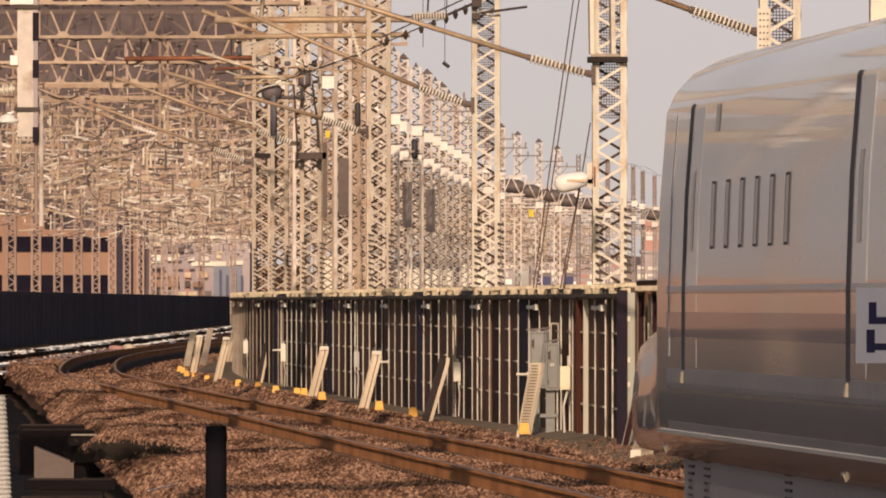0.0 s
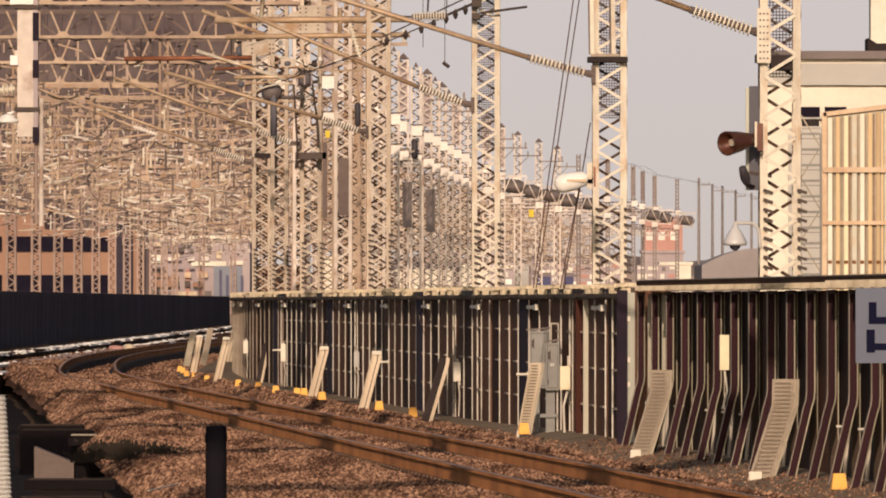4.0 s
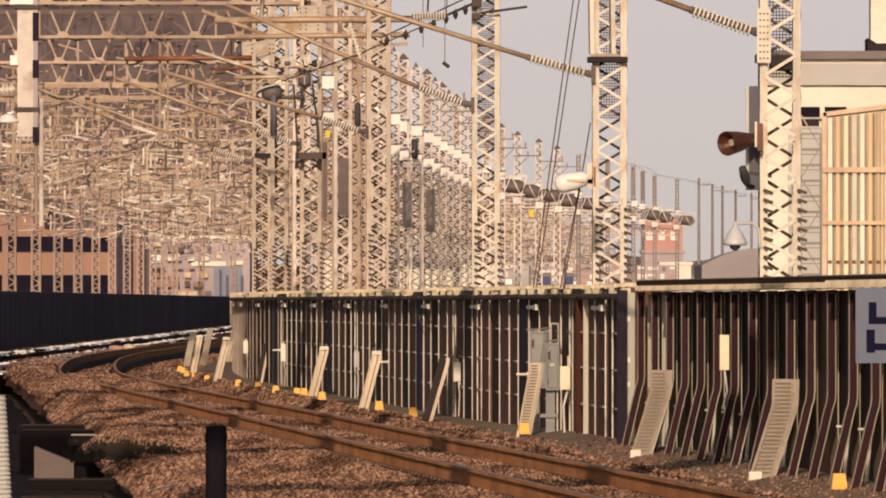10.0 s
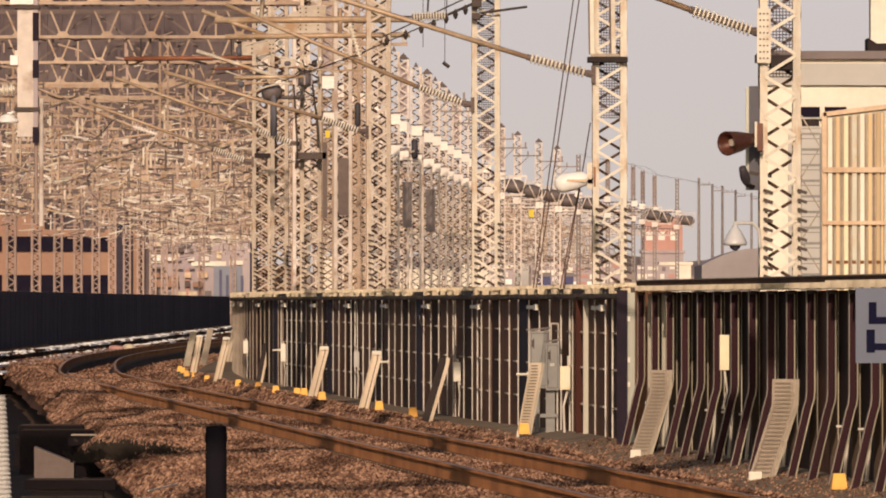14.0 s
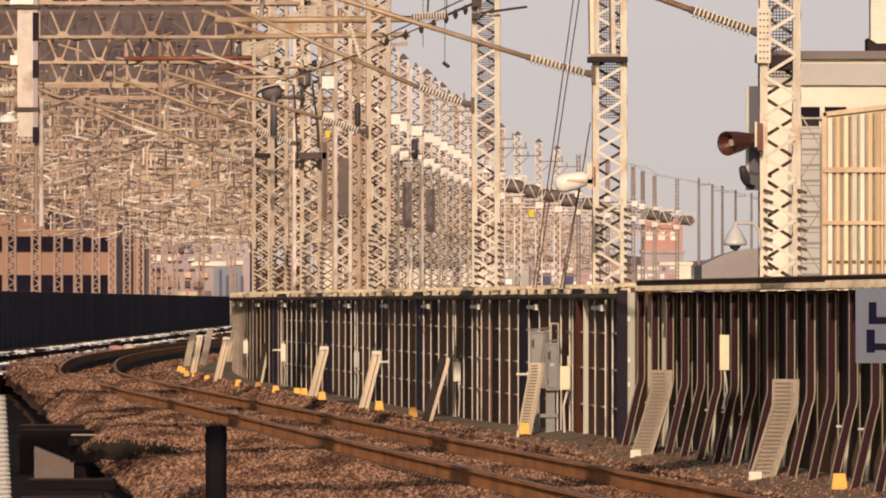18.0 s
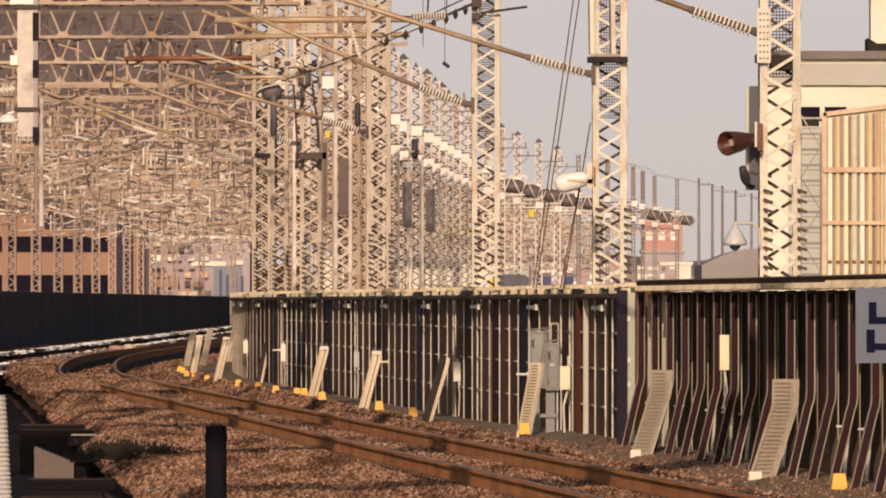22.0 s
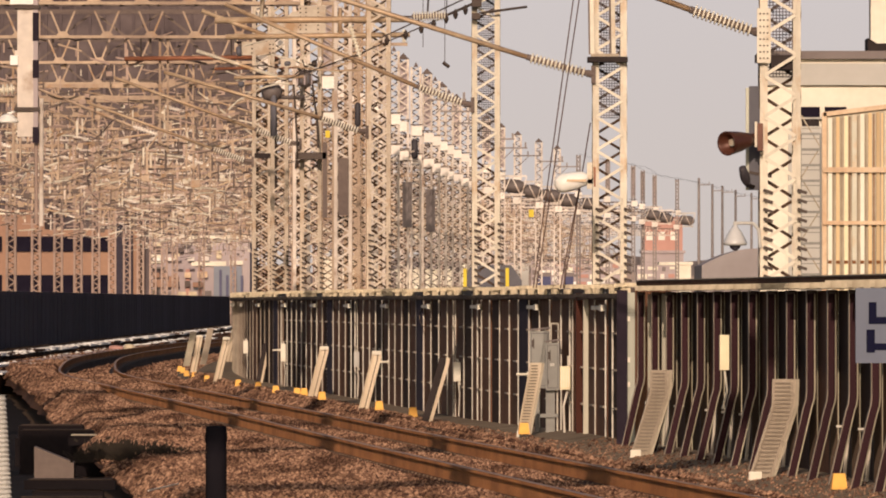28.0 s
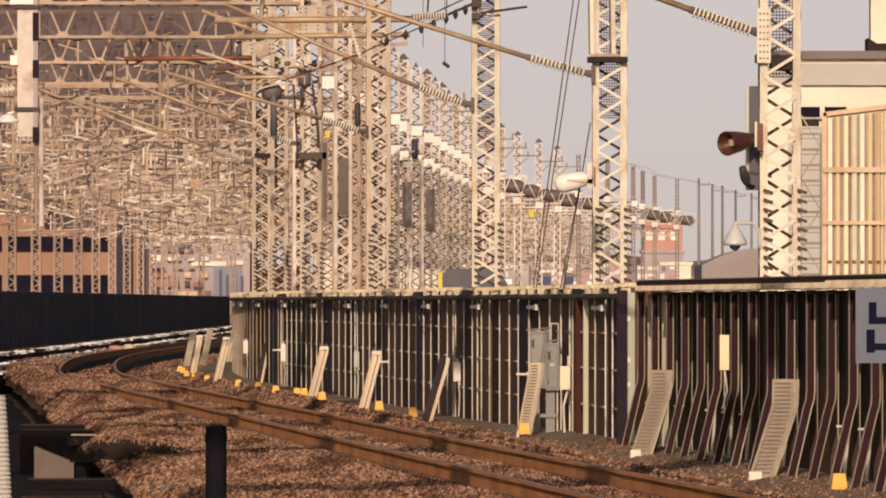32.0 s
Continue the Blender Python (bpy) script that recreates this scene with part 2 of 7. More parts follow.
M_RUSTPANEL = material("rust_red_panel", (0.075, 0.027, 0.019), (0.05, 0.02, 0.015), 0.8, 0.0, 6, 0.8, 0.2, streak=True, spec=0.06)
M_UMBERPANEL = material("dim_umber_rib", (0.098, 0.066, 0.046), (0.052, 0.036, 0.026), 0.75, 0.0, 6, 0.9, 0.2, 0.3, streak=True, spec=0.06)
M_EDGE = material("pale_olive_steel_edge", (0.46, 0.41, 0.3), (0.27, 0.23, 0.16), 0.65, 0.1, 14, 1.4, 0.1, 0.3, streak=True, spec=0.1)
M_PLATE = material("pinkish_white_plate", (0.85, 0.77, 0.69), (0.66, 0.57, 0.5), 0.6, 0.0, 8, 0.8, 0.1, 0.1, spec=0.1)
M_FASCIASTRIP = material("dusty_cream_fascia", (0.54, 0.46, 0.34), (0.3, 0.24, 0.17), 0.8, 0.0, 14, 1.2, 0.6, 0.1, spec=0.06)
M_DRUM = material("brown_grey_drum_paint", (0.15, 0.12, 0.112), (0.1, 0.08, 0.075), 0.6, 0.1, 3, 0.6, 0.05)
M_POLE = material("dull_grey_pole_paint", (0.27, 0.225, 0.205), (0.18, 0.15, 0.14), 0.7, 0.1, 4, 0.5, 0.05, 0.2)
M_HARDWARE = material("dusty_rose_brown_hardware", (0.46, 0.335, 0.275), (0.27, 0.19, 0.158), 0.7, 0.1, 9, 0.8, 0.1, 0.2, spec=0.1)
M_DOME = material("grey_sheet_roof", (0.3, 0.26, 0.25), (0.24, 0.2, 0.195), 0.7, 0.0, 2, 0.3, 0.1)
M_SKIRT = material("grey_skirt", (0.27, 0.265, 0.28), (0.2, 0.198, 0.21), 0.4, 0.1, 6, 0.5, 0.05, spec=0.3)


# ---- mesh building ----
class Geo:
    """Collects solid pieces into one mesh."""

    def __init__(self):
        self.v, self.f = [], []

    def add(self, verts, faces):
        k = len(self.v)
        self.v.extend(verts)
        self.f.extend(tuple(i + k for i in f) for f in faces)
        return self

    def box(self, x0, x1, y0, y1, z0, z1):
        v = [(x, y, z) for z in (z0, z1) for y in (y0, y1) for x in (x0, x1)]
        return self.add(v, [(0, 2, 3, 1), (4, 5, 7, 6), (0, 1, 5, 4), (2, 6, 7, 3), (0, 4, 6, 2), (1, 3, 7, 5)])

    def bar(self, p, q, w, d=None, up=(0, 1, 0)):
        """A bar from p to q, w across and d along up."""
        d = w if d is None else d
        p, q = Vector(p), Vector(q)
        a = (q - p).normalized()
        s = a.cross(Vector(up))
        if s.length < 1e-4:
            s = a.cross(Vector((1, 0, 0)))
        s.normalize()
        u = s.cross(a).normalized()
        v = [tuple(e + s * (i * w / 2) + u * (j * d / 2)) for e in (p, q) for i, j in ((-1, -1), (1, -1), (1, 1), (-1, 1))]
        return self.add(v, [(3, 2, 1, 0), (4, 5, 6, 7), (0, 1, 5, 4), (1, 2, 6, 5), (2, 3, 7, 6), (3, 0, 4, 7)])

    def rod(self, p, q, r, r2=None, n=8):
        r2 = r if r2 is None else r2
        p, q = Vector(p), Vector(q)
        a = (q - p).normalized()
        s = a.orthogonal().normalized()
        u = a.cross(s)
        v = []
        for e, rad in ((p, r), (q, r2)):
            for i in range(n):
                t = 2 * math.pi * i / n
                v.append(tuple(e + (s * math.cos(t) + u * math.sin(t)) * rad))
        f = [(i, (i + 1) % n, n + (i + 1) % n, n + i) for i in range(n)]
        return self.add(v, f + [tuple(reversed(range(n))), tuple(range(n, 2 * n))])

    def lathe(self, p, q, profile, n=12):
        """Rings along p to q: profile is pairs of distance from p and radius."""
        p, q = Vector(p), Vector(q)
        a = (q - p).normalized()
        s = a.orthogonal().normalized()
        u = a.cross(s)
        v, f = [], []
        for d, rad in profile:
            for i in range(n):
                t = 2 * math.pi * i / n
                v.append(tuple(p + a * d + (s * math.cos(t) + u * math.sin(t)) * rad))
        for k in range(len(profile) - 1):
            f += [(k * n + i, k * n + (i + 1) % n, (k + 1) * n + (i + 1) % n, (k + 1) * n + i) for i in range(n)]
        f += [tuple(reversed(range(n))), tuple((len(profile) - 1) * n + i for i in range(n))]
        return self.add(v, f)

    def sweep(self, path, section):
        """An (across, up) section carried along a path of points, upright."""
        v, f, n = [], [], len(section)
        for i, p in enumerate(path):
            a = Vector(path[min(i + 1, len(path) - 1)]) - Vector(path[max(i - 1, 0)])
            a.z = 0
            a.normalize()
            r = Vector((a.y, -a.x, 0))
            v += [(p[0] + r.x * s, p[1] + r.y * s, p[2] + z) for s, z in section]
        for k in range(len(path) - 1):
            f += [(k * n + i, k * n + (i + 1) % n, (k + 1) * n + (i + 1) % n, (k + 1) * n + i) for i in range(n)]
        f += [tuple(range(n)), tuple(reversed(range((len(path) - 1) * n, len(path) * n)))]
        return self.add(v, f)

    def strip(self, line, w, y0, y1):
        """An upright band, w wide in x, that follows (x, z) points from the foot up, between y0 and y1."""
        v, f = [], []
        for x, z in line:
            v += [(x - w / 2, y0, z), (x + w / 2, y0, z), (x + w / 2, y1, z), (x - w / 2, y1, z)]
        for k in range(len(line) - 1):
            f += [(k * 4 + i, k * 4 + (i + 1) % 4, k * 4 + 4 + (i + 1) % 4, k * 4 + 4 + i) for i in range(4)]
        n = len(v)
        return self.add(v, f + [(3, 2, 1, 0), (n - 4, n - 3, n - 2, n - 1)])

    def mesh(self, name, mat, smooth=False):
        me = bpy.data.meshes.new(name)
        me.from_pydata(self.v, [], self.f)
        bm = bmesh.new()
        bm.from_mesh(me)
        bmesh.ops.recalc_face_normals(bm, faces=bm.faces)
        bm.to_mesh(me)
        bm.free()
        me.materials.append(mat)
        if smooth:
            me.polygons.foreach_set("use_smooth", [True] * len(me.polygons))
        return me


def part(name, data, parent, label="", m=None):
    ob = new(name, data)
    ob.parent = parent
    if m is not None:
        ob.matrix_basis = m
    if label:
        ob["label"] = label
    return ob


def thing(name, label, category, m=None, group="", kind="", data=None):
    ob = new(name, data)
    if m is not None:
        ob.matrix_basis = m
    return tagged(ob, label, category, group, kind)


# ---- plan: offsets (east, metres) along the distance north of the camera ----
def curve_through(table):
    ys, xs = [a for a, b in table], [b for a, b in table]
    slopes = []
    for i in range(len(ys)):
        a, b = max(i - 1, 0), min(i + 1, len(ys) - 1)
        slopes.append((xs[b] - xs[a]) / (ys[b] - ys[a]))

    def at(y):
        i = max(0, min(len(ys) - 2, sum(1 for v in ys if v <= y) - 1))
        h = ys[i + 1] - ys[i]
        t = (y - ys[i]) / h
        if t < 0:
            return xs[0] + slopes[0] * (y - ys[0])
        if t > 1:
            return xs[-1] + slopes[-1] * (y - ys[-1])
        return ((2 * t ** 3 - 3 * t ** 2 + 1) * xs[i] + (t ** 3 - 2 * t ** 2 + t) * h * slopes[i]
                + (3 * t ** 2 - 2 * t ** 3) * xs[i + 1] + (t ** 3 - t ** 2) * h * slopes[i + 1])
    return at


track_x = curve_through([(-40, 11.6), (0, 8.75), (60, 4.18), (86, 2.19), (125, -0.75), (150, -2.6), (175, -4.5), (200, -6.4), (229, -8.5), (254, -9.68), (300, -11.1), (340, -11.4), (423, -10.6), (525, -7.2), (657, 2.5), (820, 17), (1000, 35)])
wall_x = curve_through([(-40, 12.0), (0, 9.4), (60, 5.75), (88, 4.0), (113, 2.37), (124, 1.72), (146, 0.3), (175, -1.6), (200, -3.3), (224, -4.8), (260, -5.85), (300, -6.1), (340, -5.9), (420, -3.6), (525, 0.5), (657, 9.5), (820, 23), (1000, 41)])
mast_x = curve_through([(103, 3.72), (126, 2.25), (150, 0.69), (174, -1.2), (199, -2.82), (224, -4.35), (248, -4.4), (272, -4.2), (296, -3.7), (320, -3.0), (344, -2.2), (368, -1.6), (392, -0.7), (440, 0.6), (525, 3.7), (560, 5.7), (606, 8.6), (657, 13.4), (700, 15.6), (757, 21), (817, 25.2), (900, 33)])


def heading(fn, y):
    """Turn about z, in degrees, of a thing that follows the line fn at y."""
    return -math.degrees(math.atan2(fn(y + 1) - fn(y - 1), 2))


# ---- ground, ballast, track ----
g = Geo().box(-2500, 2500, -600, 4600, -3.0, -1.0)
sky_sheet = Geo().box(-2400, 2400, 4500, 4510, -0.4, 900)
thing("backdrop", "pale mauve hazy sky above the horizon", "sky", kind="structure", data=sky_sheet.mesh("backdrop", haze))
thing("ground", "flat dry brown ground beside the railway", "ground", kind="structure", data=g.mesh("ground", M_GROUND))


def shoulder_x(y):
    """Edge of the ballast above the trench on the west side."""
    return max(-2.8 - 0.0564 * (y - 104), -16.2) + 0.22 * noise.noise((y * 0.16, 2, 7)) if y > 20 else 1.3


trench = [(shoulder_x(v) - 3.3, v, -0.99) for v in np.arange(30, 330, 3.0)]
thing("trench", "near-black soil in the shallow trench beside the ballast", "trench", kind="structure", data=Geo().sweep(trench, [(-6.0, -0.2), (2.9, -0.2), (2.9, 0.0), (-6.0, 0.0)]).mesh("trench", M_SOIL))


def bed_height(x, y):
    """Top of the ballast east x, north y."""
    off = x - track_x(y)
    z = -0.235 if off > -2.4 else -0.235 - min(0.14, (-2.4 - off) * 0.05)
    if y > 236 and off > -0.95:
        z -= 0.24 * min(1.0, (y - 236) / 26) * min(1.0, (off + 0.95) / 0.2)
    if y < 184 and (abs(off) < 0.6 or -1.6 < off < -0.92):
        z += 0.036
    if y > 184:
        # heaped to the rail tops round the bend, on the outer side and between the rails
        heap = min(1.0, (y - 184) / 22) * max(0.0, min(1.0, (292 - y) / 30))
        if off < -0.83:
            z += 0.2 * heap * min(1.0, max(0.0, (off + 3.4) / 1.6))
        elif -0.66 < off < 0.66 and y < 240:
            z += 0.17 * heap
    gap = wall_x(y) - 0.95 - x
    if gap < 0.35 and y < 236:
        z += 0.16 * (1 - max(0.0, gap) / 0.35)
    return z + 0.035 * noise.noise((x * 0.5, y * 0.12, 0)) + 0.05 * noise.noise(((x - 0.04 * y) * 1.3, y * 0.05, 3)) + 0.01 * noise.noise((x * 3, y * 1.1, 4))


def ballast():
    ys = [v for v in np.concatenate([np.arange(20, 60, 4.0), np.arange(60, 170, 0.7), np.arange(170, 330, 2.0), np.arange(330, 900, 12.0)])]
    cols, verts, faces = 46, [], []
    for y in ys:
        x0, x1 = shoulder_x(y), wall_x(y) + 0.4
        for c in range(cols):
            x = x0 + (x1 - x0) * max(c - 1, 0) / (cols - 2)
            verts.append((x, y, bed_height(x, y)) if c else (x - 0.4, y, -0.62))
    for r in range(len(ys) - 1):
        for c in range(cols - 1):
            a = r * cols + c
            faces.append((a, a + 1, a + cols + 1, a + cols))
    me = bpy.data.meshes.new("ballast_bed")
    me.from_pydata(verts, [], faces)
    me.materials.append(M_BALLAST)
    return thing("ballast_bed", "brown crushed stone track bed", "ballast", kind="structure", data=me)


ballast()


def stones(count, y0, y1, size, label, seed):
    rng = np.random.default_rng(seed)
    octa = np.array([(1, 0, 0), (0, 1, 0), (-1, 0, 0), (0, -1, 0), (0.1, 0.1, 0.8), (-0.1, 0, -0.8)], float)
    tri = np.array([(0, 1, 4), (1, 2, 4), (2, 3, 4), (3, 0, 4), (1, 0, 5), (2, 1, 5), (3, 2, 5), (0, 3, 5)])
    u = rng.random(count)
    yy = y0 * (y1 / y0) ** u
    verts = np.empty((count, 6, 3))
    for i in range(count):
        y = yy[i]
        x0, x1 = shoulder_x(y) - 0.42, wall_x(y) - 0.86
        x = x0 + (x1 - x0) * rng.random()
        if abs(abs(x - track_x(y)) - 0.7525) < 0.16:
            x -= 0.3
        s = size * (0.6 + 0.9 * rng.random()) * (0.75 + 0.25 * y / y0)
        jit = octa * (0.7 + 0.6 * rng.random((6, 3)))
        a = rng.random() * 6.283
        ca, sa = math.cos(a), math.sin(a)
        p = np.stack([jit[:, 0] * ca - jit[:, 1] * sa, jit[:, 0] * sa + jit[:, 1] * ca, jit[:, 2]], 1) * s
        edge = x - shoulder_x(y)
        lift = 0.06 if x > wall_x(y) - 0.93 else min(0.0, edge) * 0.6
        verts[i] = p + (x, y, bed_height(x, y) + 0.25 * s + lift)
    faces = (tri[None] + (np.arange(count) * 6)[:, None, None]).reshape(-1, 3)
    me = bpy.data.meshes.new("ballast_stones")
    me.from_pydata(verts.reshape(-1, 3).tolist(), [], faces.tolist())
    me.materials.append(M_STONE)
    return thing("ballast_stones", label, "ballast", kind="stuff", data=me)


stones(150000, 78, 260, 0.029, "loose brown crushed stones between the rails", 5)
stones(22000, 240, 430, 0.05, "brown crushed stones on the distant curve", 6)


def wall_foot(y):
    """Height of the walkway where it meets the wall: it climbs towards the near end."""
    t = min(1.0, max(0.0, (148 - y) / 30))
    return 0.11 * t * t * (3 - 2 * t) - 0.005


def walk_z(off, y):
    """Height of the walkway at an offset from the wall."""
    return -0.03 + (wall_foot(y) + 0.03) * min(1.0, max(0.0, (off + 0.9) / 0.9))


def spill(count):
    """Dirt and stones swept onto the walkway."""
    rng = random.Random(31)
    geo = Geo()
    for _ in range(count):
        y = 76 * (240 / 76) ** rng.random()
        x = wall_x(y) - 1.0 + (0.5 * rng.random() ** 1.8 if y > 118 else 1.0 * rng.random() ** 1.1)
        s = rng.uniform(0.008, 0.026) * (0.75 + 0.25 * y / 76)
        w = s * rng.uniform(0.7, 1.6)
        z = walk_z(x - wall_x(y), y) - 0.012
        geo.add([(x - w, y, z), (x, y - s, z), (x + w, y, z), (x, y + s, z), (x + w * rng.uniform(-0.3, 0.3), y, z + 0.012 + s * 0.8)], [(0, 1, 4), (1, 2, 4), (2, 3, 4), (3, 0, 4)])
    thing("spilled_stones", "brown stones and dirt spilled onto the walkway edge", "gravel", kind="stuff", data=geo.mesh("spilled_stones", M_STONE))


spill(11000)

RAIL = [(-0.02, -0.165), (0.02, -0.165), (0.02, -0.035), (0.036, -0.02), (0.036, 0.012), (-0.036, 0.012), (-0.036, -0.02), (-0.02, -0.035)]
FOOT = [(-0.075, -0.205), (0.075, -0.205), (0.075, -0.19), (0.02, -0.165), (-0.02, -0.165), (-0.075, -0.19)]
HEAD = [(-0.03, 0.012), (0.03, 0.012), (0.026, 0.016), (-0.026, 0.016)]
track = thing("railway_track", "rusty standard-gauge railway track on brown ballast", "track", kind="structure")
line = [y for y in np.concatenate([np.arange(-40, 60, 5.0), np.arange(60, 420, 2.0), np.arange(420, 900, 10.0)])]
for side in (-0.7525, 0.7525):
    path = []
    for y in line:
        h = radians(heading(track_x, y))
        path.append((track_x(y) + side * math.cos(h), y + side * math.sin(h), 0))
    rail = part("rail", Geo().sweep(path, RAIL).mesh("rail", M_RAIL), track)
    part("rail_foot", Geo().sweep(path, FOOT).mesh("rail_foot", M_CLIP), rail, "dark rail foot below the web")
    part("rail_head", Geo().sweep(path, HEAD).mesh("rail_head", M_RAILTOP), rail, "worn running surface")
    # dark strip added past the bend for the rail's shaded side and shadow
    plinth = [p for p in path if 238 <= p[1] <= 420]
    part("plinth", Geo().sweep(plinth, [(-0.16, -0.6), (0.16, -0.6), (0.16, -0.207), (-0.16, -0.207)]).mesh("plinth", M_DARKSTEEL), track, "dark strip added under the rail as its shade")


# sleepers and rail clips
sleeper = Geo().box(-1.2, 1.2, -0.12, 0.12, -0.45, -0.202).mesh("sleeper", M_SLEEPER)
clips = Geo()
y = 76.0
while y < 230:
    h = heading(track_x, y)
    if y < 226:
        part("sleeper", sleeper, track, m=pose(track_x(y), y, 0, 0, 0, h))
    for r in (-0.7525, 0.7525):
        for c in (-0.1, 0.1):
            clips.box(track_x(y) + r + c * 0.55 - 0.014, track_x(y) + r + c * 0.55 + 0.014, y - 0.02, y + 0.02, -0.188, -0.168)
    y += 0.6
tagged(part("rail_clip", clips.mesh("rail_clip", M_SLEEPER), track), kind="stuff")


def walkway():
    verts, faces, n = [], [], 6
    ys = np.concatenate([np.arange(60, 170, 1.0), np.arange(170, 420, 2.5)])
    for y in ys:
        rag = 0.07 * noise.noise((y * 0.9, 4.0, 1.0)) + 0.05 * noise.noise((y * 3.1, 8.0, 1.0))
        for off, z in ((-0.98 + rag, -0.32), (-0.92 + rag, -0.035), (-0.5, walk_z(-0.5, y)), (0.0, walk_z(0, y)), (0.3, walk_z(0, y)), (0.3, -0.32)):
            verts.append((wall_x(y) + off, y, z))
    for r in range(len(ys) - 1):
        faces += [(r * n + i, r * n + (i + 1) % n, (r + 1) * n + (i + 1) % n, (r + 1) * n + i) for i in range(n)]
    thing("walkway", "weathered grey concrete walkway along the wall", "walkway", kind="structure", data=Geo().add(verts, faces).mesh("walkway", M_DUST))


walkway()


# ---- sound walls ----
def far_wall():
    wall = thing("wall_right", "brown ribbed sound wall with beige steel posts", "wall", kind="structure")
    post = Geo().box(-0.006, 0.0, -0.022, 0.022, 0, 1.96).box(0.0, 0.011, -0.008, 0.008, 0, 1.96).mesh("post", M_POST)
    slim = Geo().box(-0.005, 0.0, -0.014, 0.014, 0, 1.96).box(0.0, 0.015, -0.006, 0.006, 0, 1.96).mesh("post", M_POST)
    far_post = Geo().box(-0.005, 0.0, -0.02, 0.02, 0, 1.96).box(0.0, 0.015, -0.006, 0.006, 0, 1.96).mesh("post", M_LADDER)
    tick = Geo()
    for z in (0.49, 0.97, 1.43):
        tick.box(-0.03, -0.008, 0.03, 0.2, z, z + 0.022).box(-0.008, 0.018, 0.03, 0.9, z, z + 0.022)
    tick = tick.mesh("rail_bar", M_LADDER)
    panel = Geo().box(0.02, 0.08, 0.0, 1.97, 0.0, 1.95).mesh("panel", M_PANEL)
    dark = Geo().box(0.024, 0.08, 0.0, 1.97, 0.0, 1.95).mesh("panel", M_DIM)
    inky = Geo().box(-0.02, 0.08, 0.04, 1.7, 0.0, 1.95).mesh("panel", M_BLACKWALL)
    pale = Geo().box(-0.045, 0.019, 0.0, 0.05, 0.0, 1.95).mesh("panel", M_BUTTERPANEL)
    rusty = Geo().box(-0.072, 0.019, 0.0, 0.05, 0.0, 1.95).mesh("panel", M_RUSTPANEL)
    cap = Geo().box(-0.03, 0.14, 0.0, 1.975, 2.012, 2.06)
    for k in range(7):
        cap.box(-0.062, -0.031, 0.02 + 0.28 * k, 0.05 + 0.28 * k, 2.016 - 0.004 * (k % 3), 2.056 - 0.006 * (k % 2))
    cap = cap.mesh("coping", M_LIP)
    lip = Geo().box(0.005, 0.10, 0.0, 1.975, 1.925, 2.01).mesh("lip", M_CAP)
    teeth = []
    for a, b in ((0.1, 1.35), (0.3, 1.2), (0.0, 1.0), (0.5, 1.7)):
        row = Geo().box(-0.03, 0.004, a, b, 1.94, 2.01)
        for k in range(4):
            at = a + (b - a) * k / 4
            row.box(-0.058, -0.031, at, at + 0.03, 1.942, 2.008)
        teeth.append(row.mesh("tooth", M_LIP))
    bar = Geo().box(-0.04, -0.012, 0.05, 1.9, 1.735, 1.785).box(-0.06, -0.012, -0.06, 0.3, 1.72, 1.8).mesh("bracket", M_WHITE)
    rng = random.Random(17)
    extra = {0: 1.0, 4: 0.5, 13: 0.9, 16: 0.55, 30: 0.8, 44: 0.7}
    for i in range(-1, 92):
        y = 116.2 + 1.97 * i + rng.uniform(-0.12, 0.12)
        m = pose(wall_x(y), y, -0.02, 0, 0, heading(wall_x, y))
        if i >= 0:
            part("post", post if i < 44 else far_post, wall, m=m)
            if i < 44:
                part("rail_bar", tick, wall, m=m)
        if i in extra:
            v = y + extra[i]
            part("post", slim, wall, m=pose(wall_x(v), v, -0.02, 0, 0, heading(wall_x, v)))
        part("panel", dark if rng.random() < 0.4 else panel, wall, m=pose(wall_x(y) + 0.004 * (i % 2), y, -0.02, 0, 0, heading(wall_x, y)))
        if i in (8, 20, 34, 45):
            part("panel", inky, wall, "blue-black infill panel", m=m)
        if i == 2:
            part("panel", pale, wall, "pale grey-green infill strip", m=pose(wall_x(121.45), 121.45, -0.02, 0, 0, heading(wall_x, y)))
            part("panel", rusty, wall, "rust-red infill strip", m=pose(wall_x(122.4), 122.4, -0.02, 0, 0, heading(wall_x, y)))
        part("lip", lip, wall, m=m)
        part("coping", cap, wall, m=m @ pose(0, 0, rng.uniform(-0.012, 0.01)))
        if rng.random() < 0.9:
            part("tooth", rng.choice(teeth), wall, m=m)
        if i % 6 == 1:
            part("bracket", bar, wall, "white steel bracket bar", m=m)
    # dusty cable bundle along the top, sagging between its ties
    for k, (out, low, r) in enumerate(((-0.055, 1.905, 0.024), (-0.04, 1.875, 0.016))):
        path = [(wall_x(v) + out, v, low - 0.02 * abs(math.sin(v * 0.8 + k)) + 0.012 * noise.noise((v * 0.7, k, 0))) for v in np.arange(113.8, 290, 0.9)]
        part("conduit", Geo().sweep(path, [(-r, -r), (r, -r), (r, r), (-r, r)]).mesh("conduit", M_CABLE), wall, "dusty cable bundle")
    y = 154.6
    loop = [(wall_x(y + 1.6 * math.sin(a)) - 0.03, y + 1.6 * math.sin(a), 1.56 + 0.17 * math.cos(a)) for a in np.linspace(-2.9, 2.9, 16)]
    geo = Geo()
    for p, q in zip(loop, loop[1:]):
        geo.rod(p, q, 0.008, n=5)
    part("cable", geo.mesh("cable", M_CABLE), wall, "thin hanging cable loop")


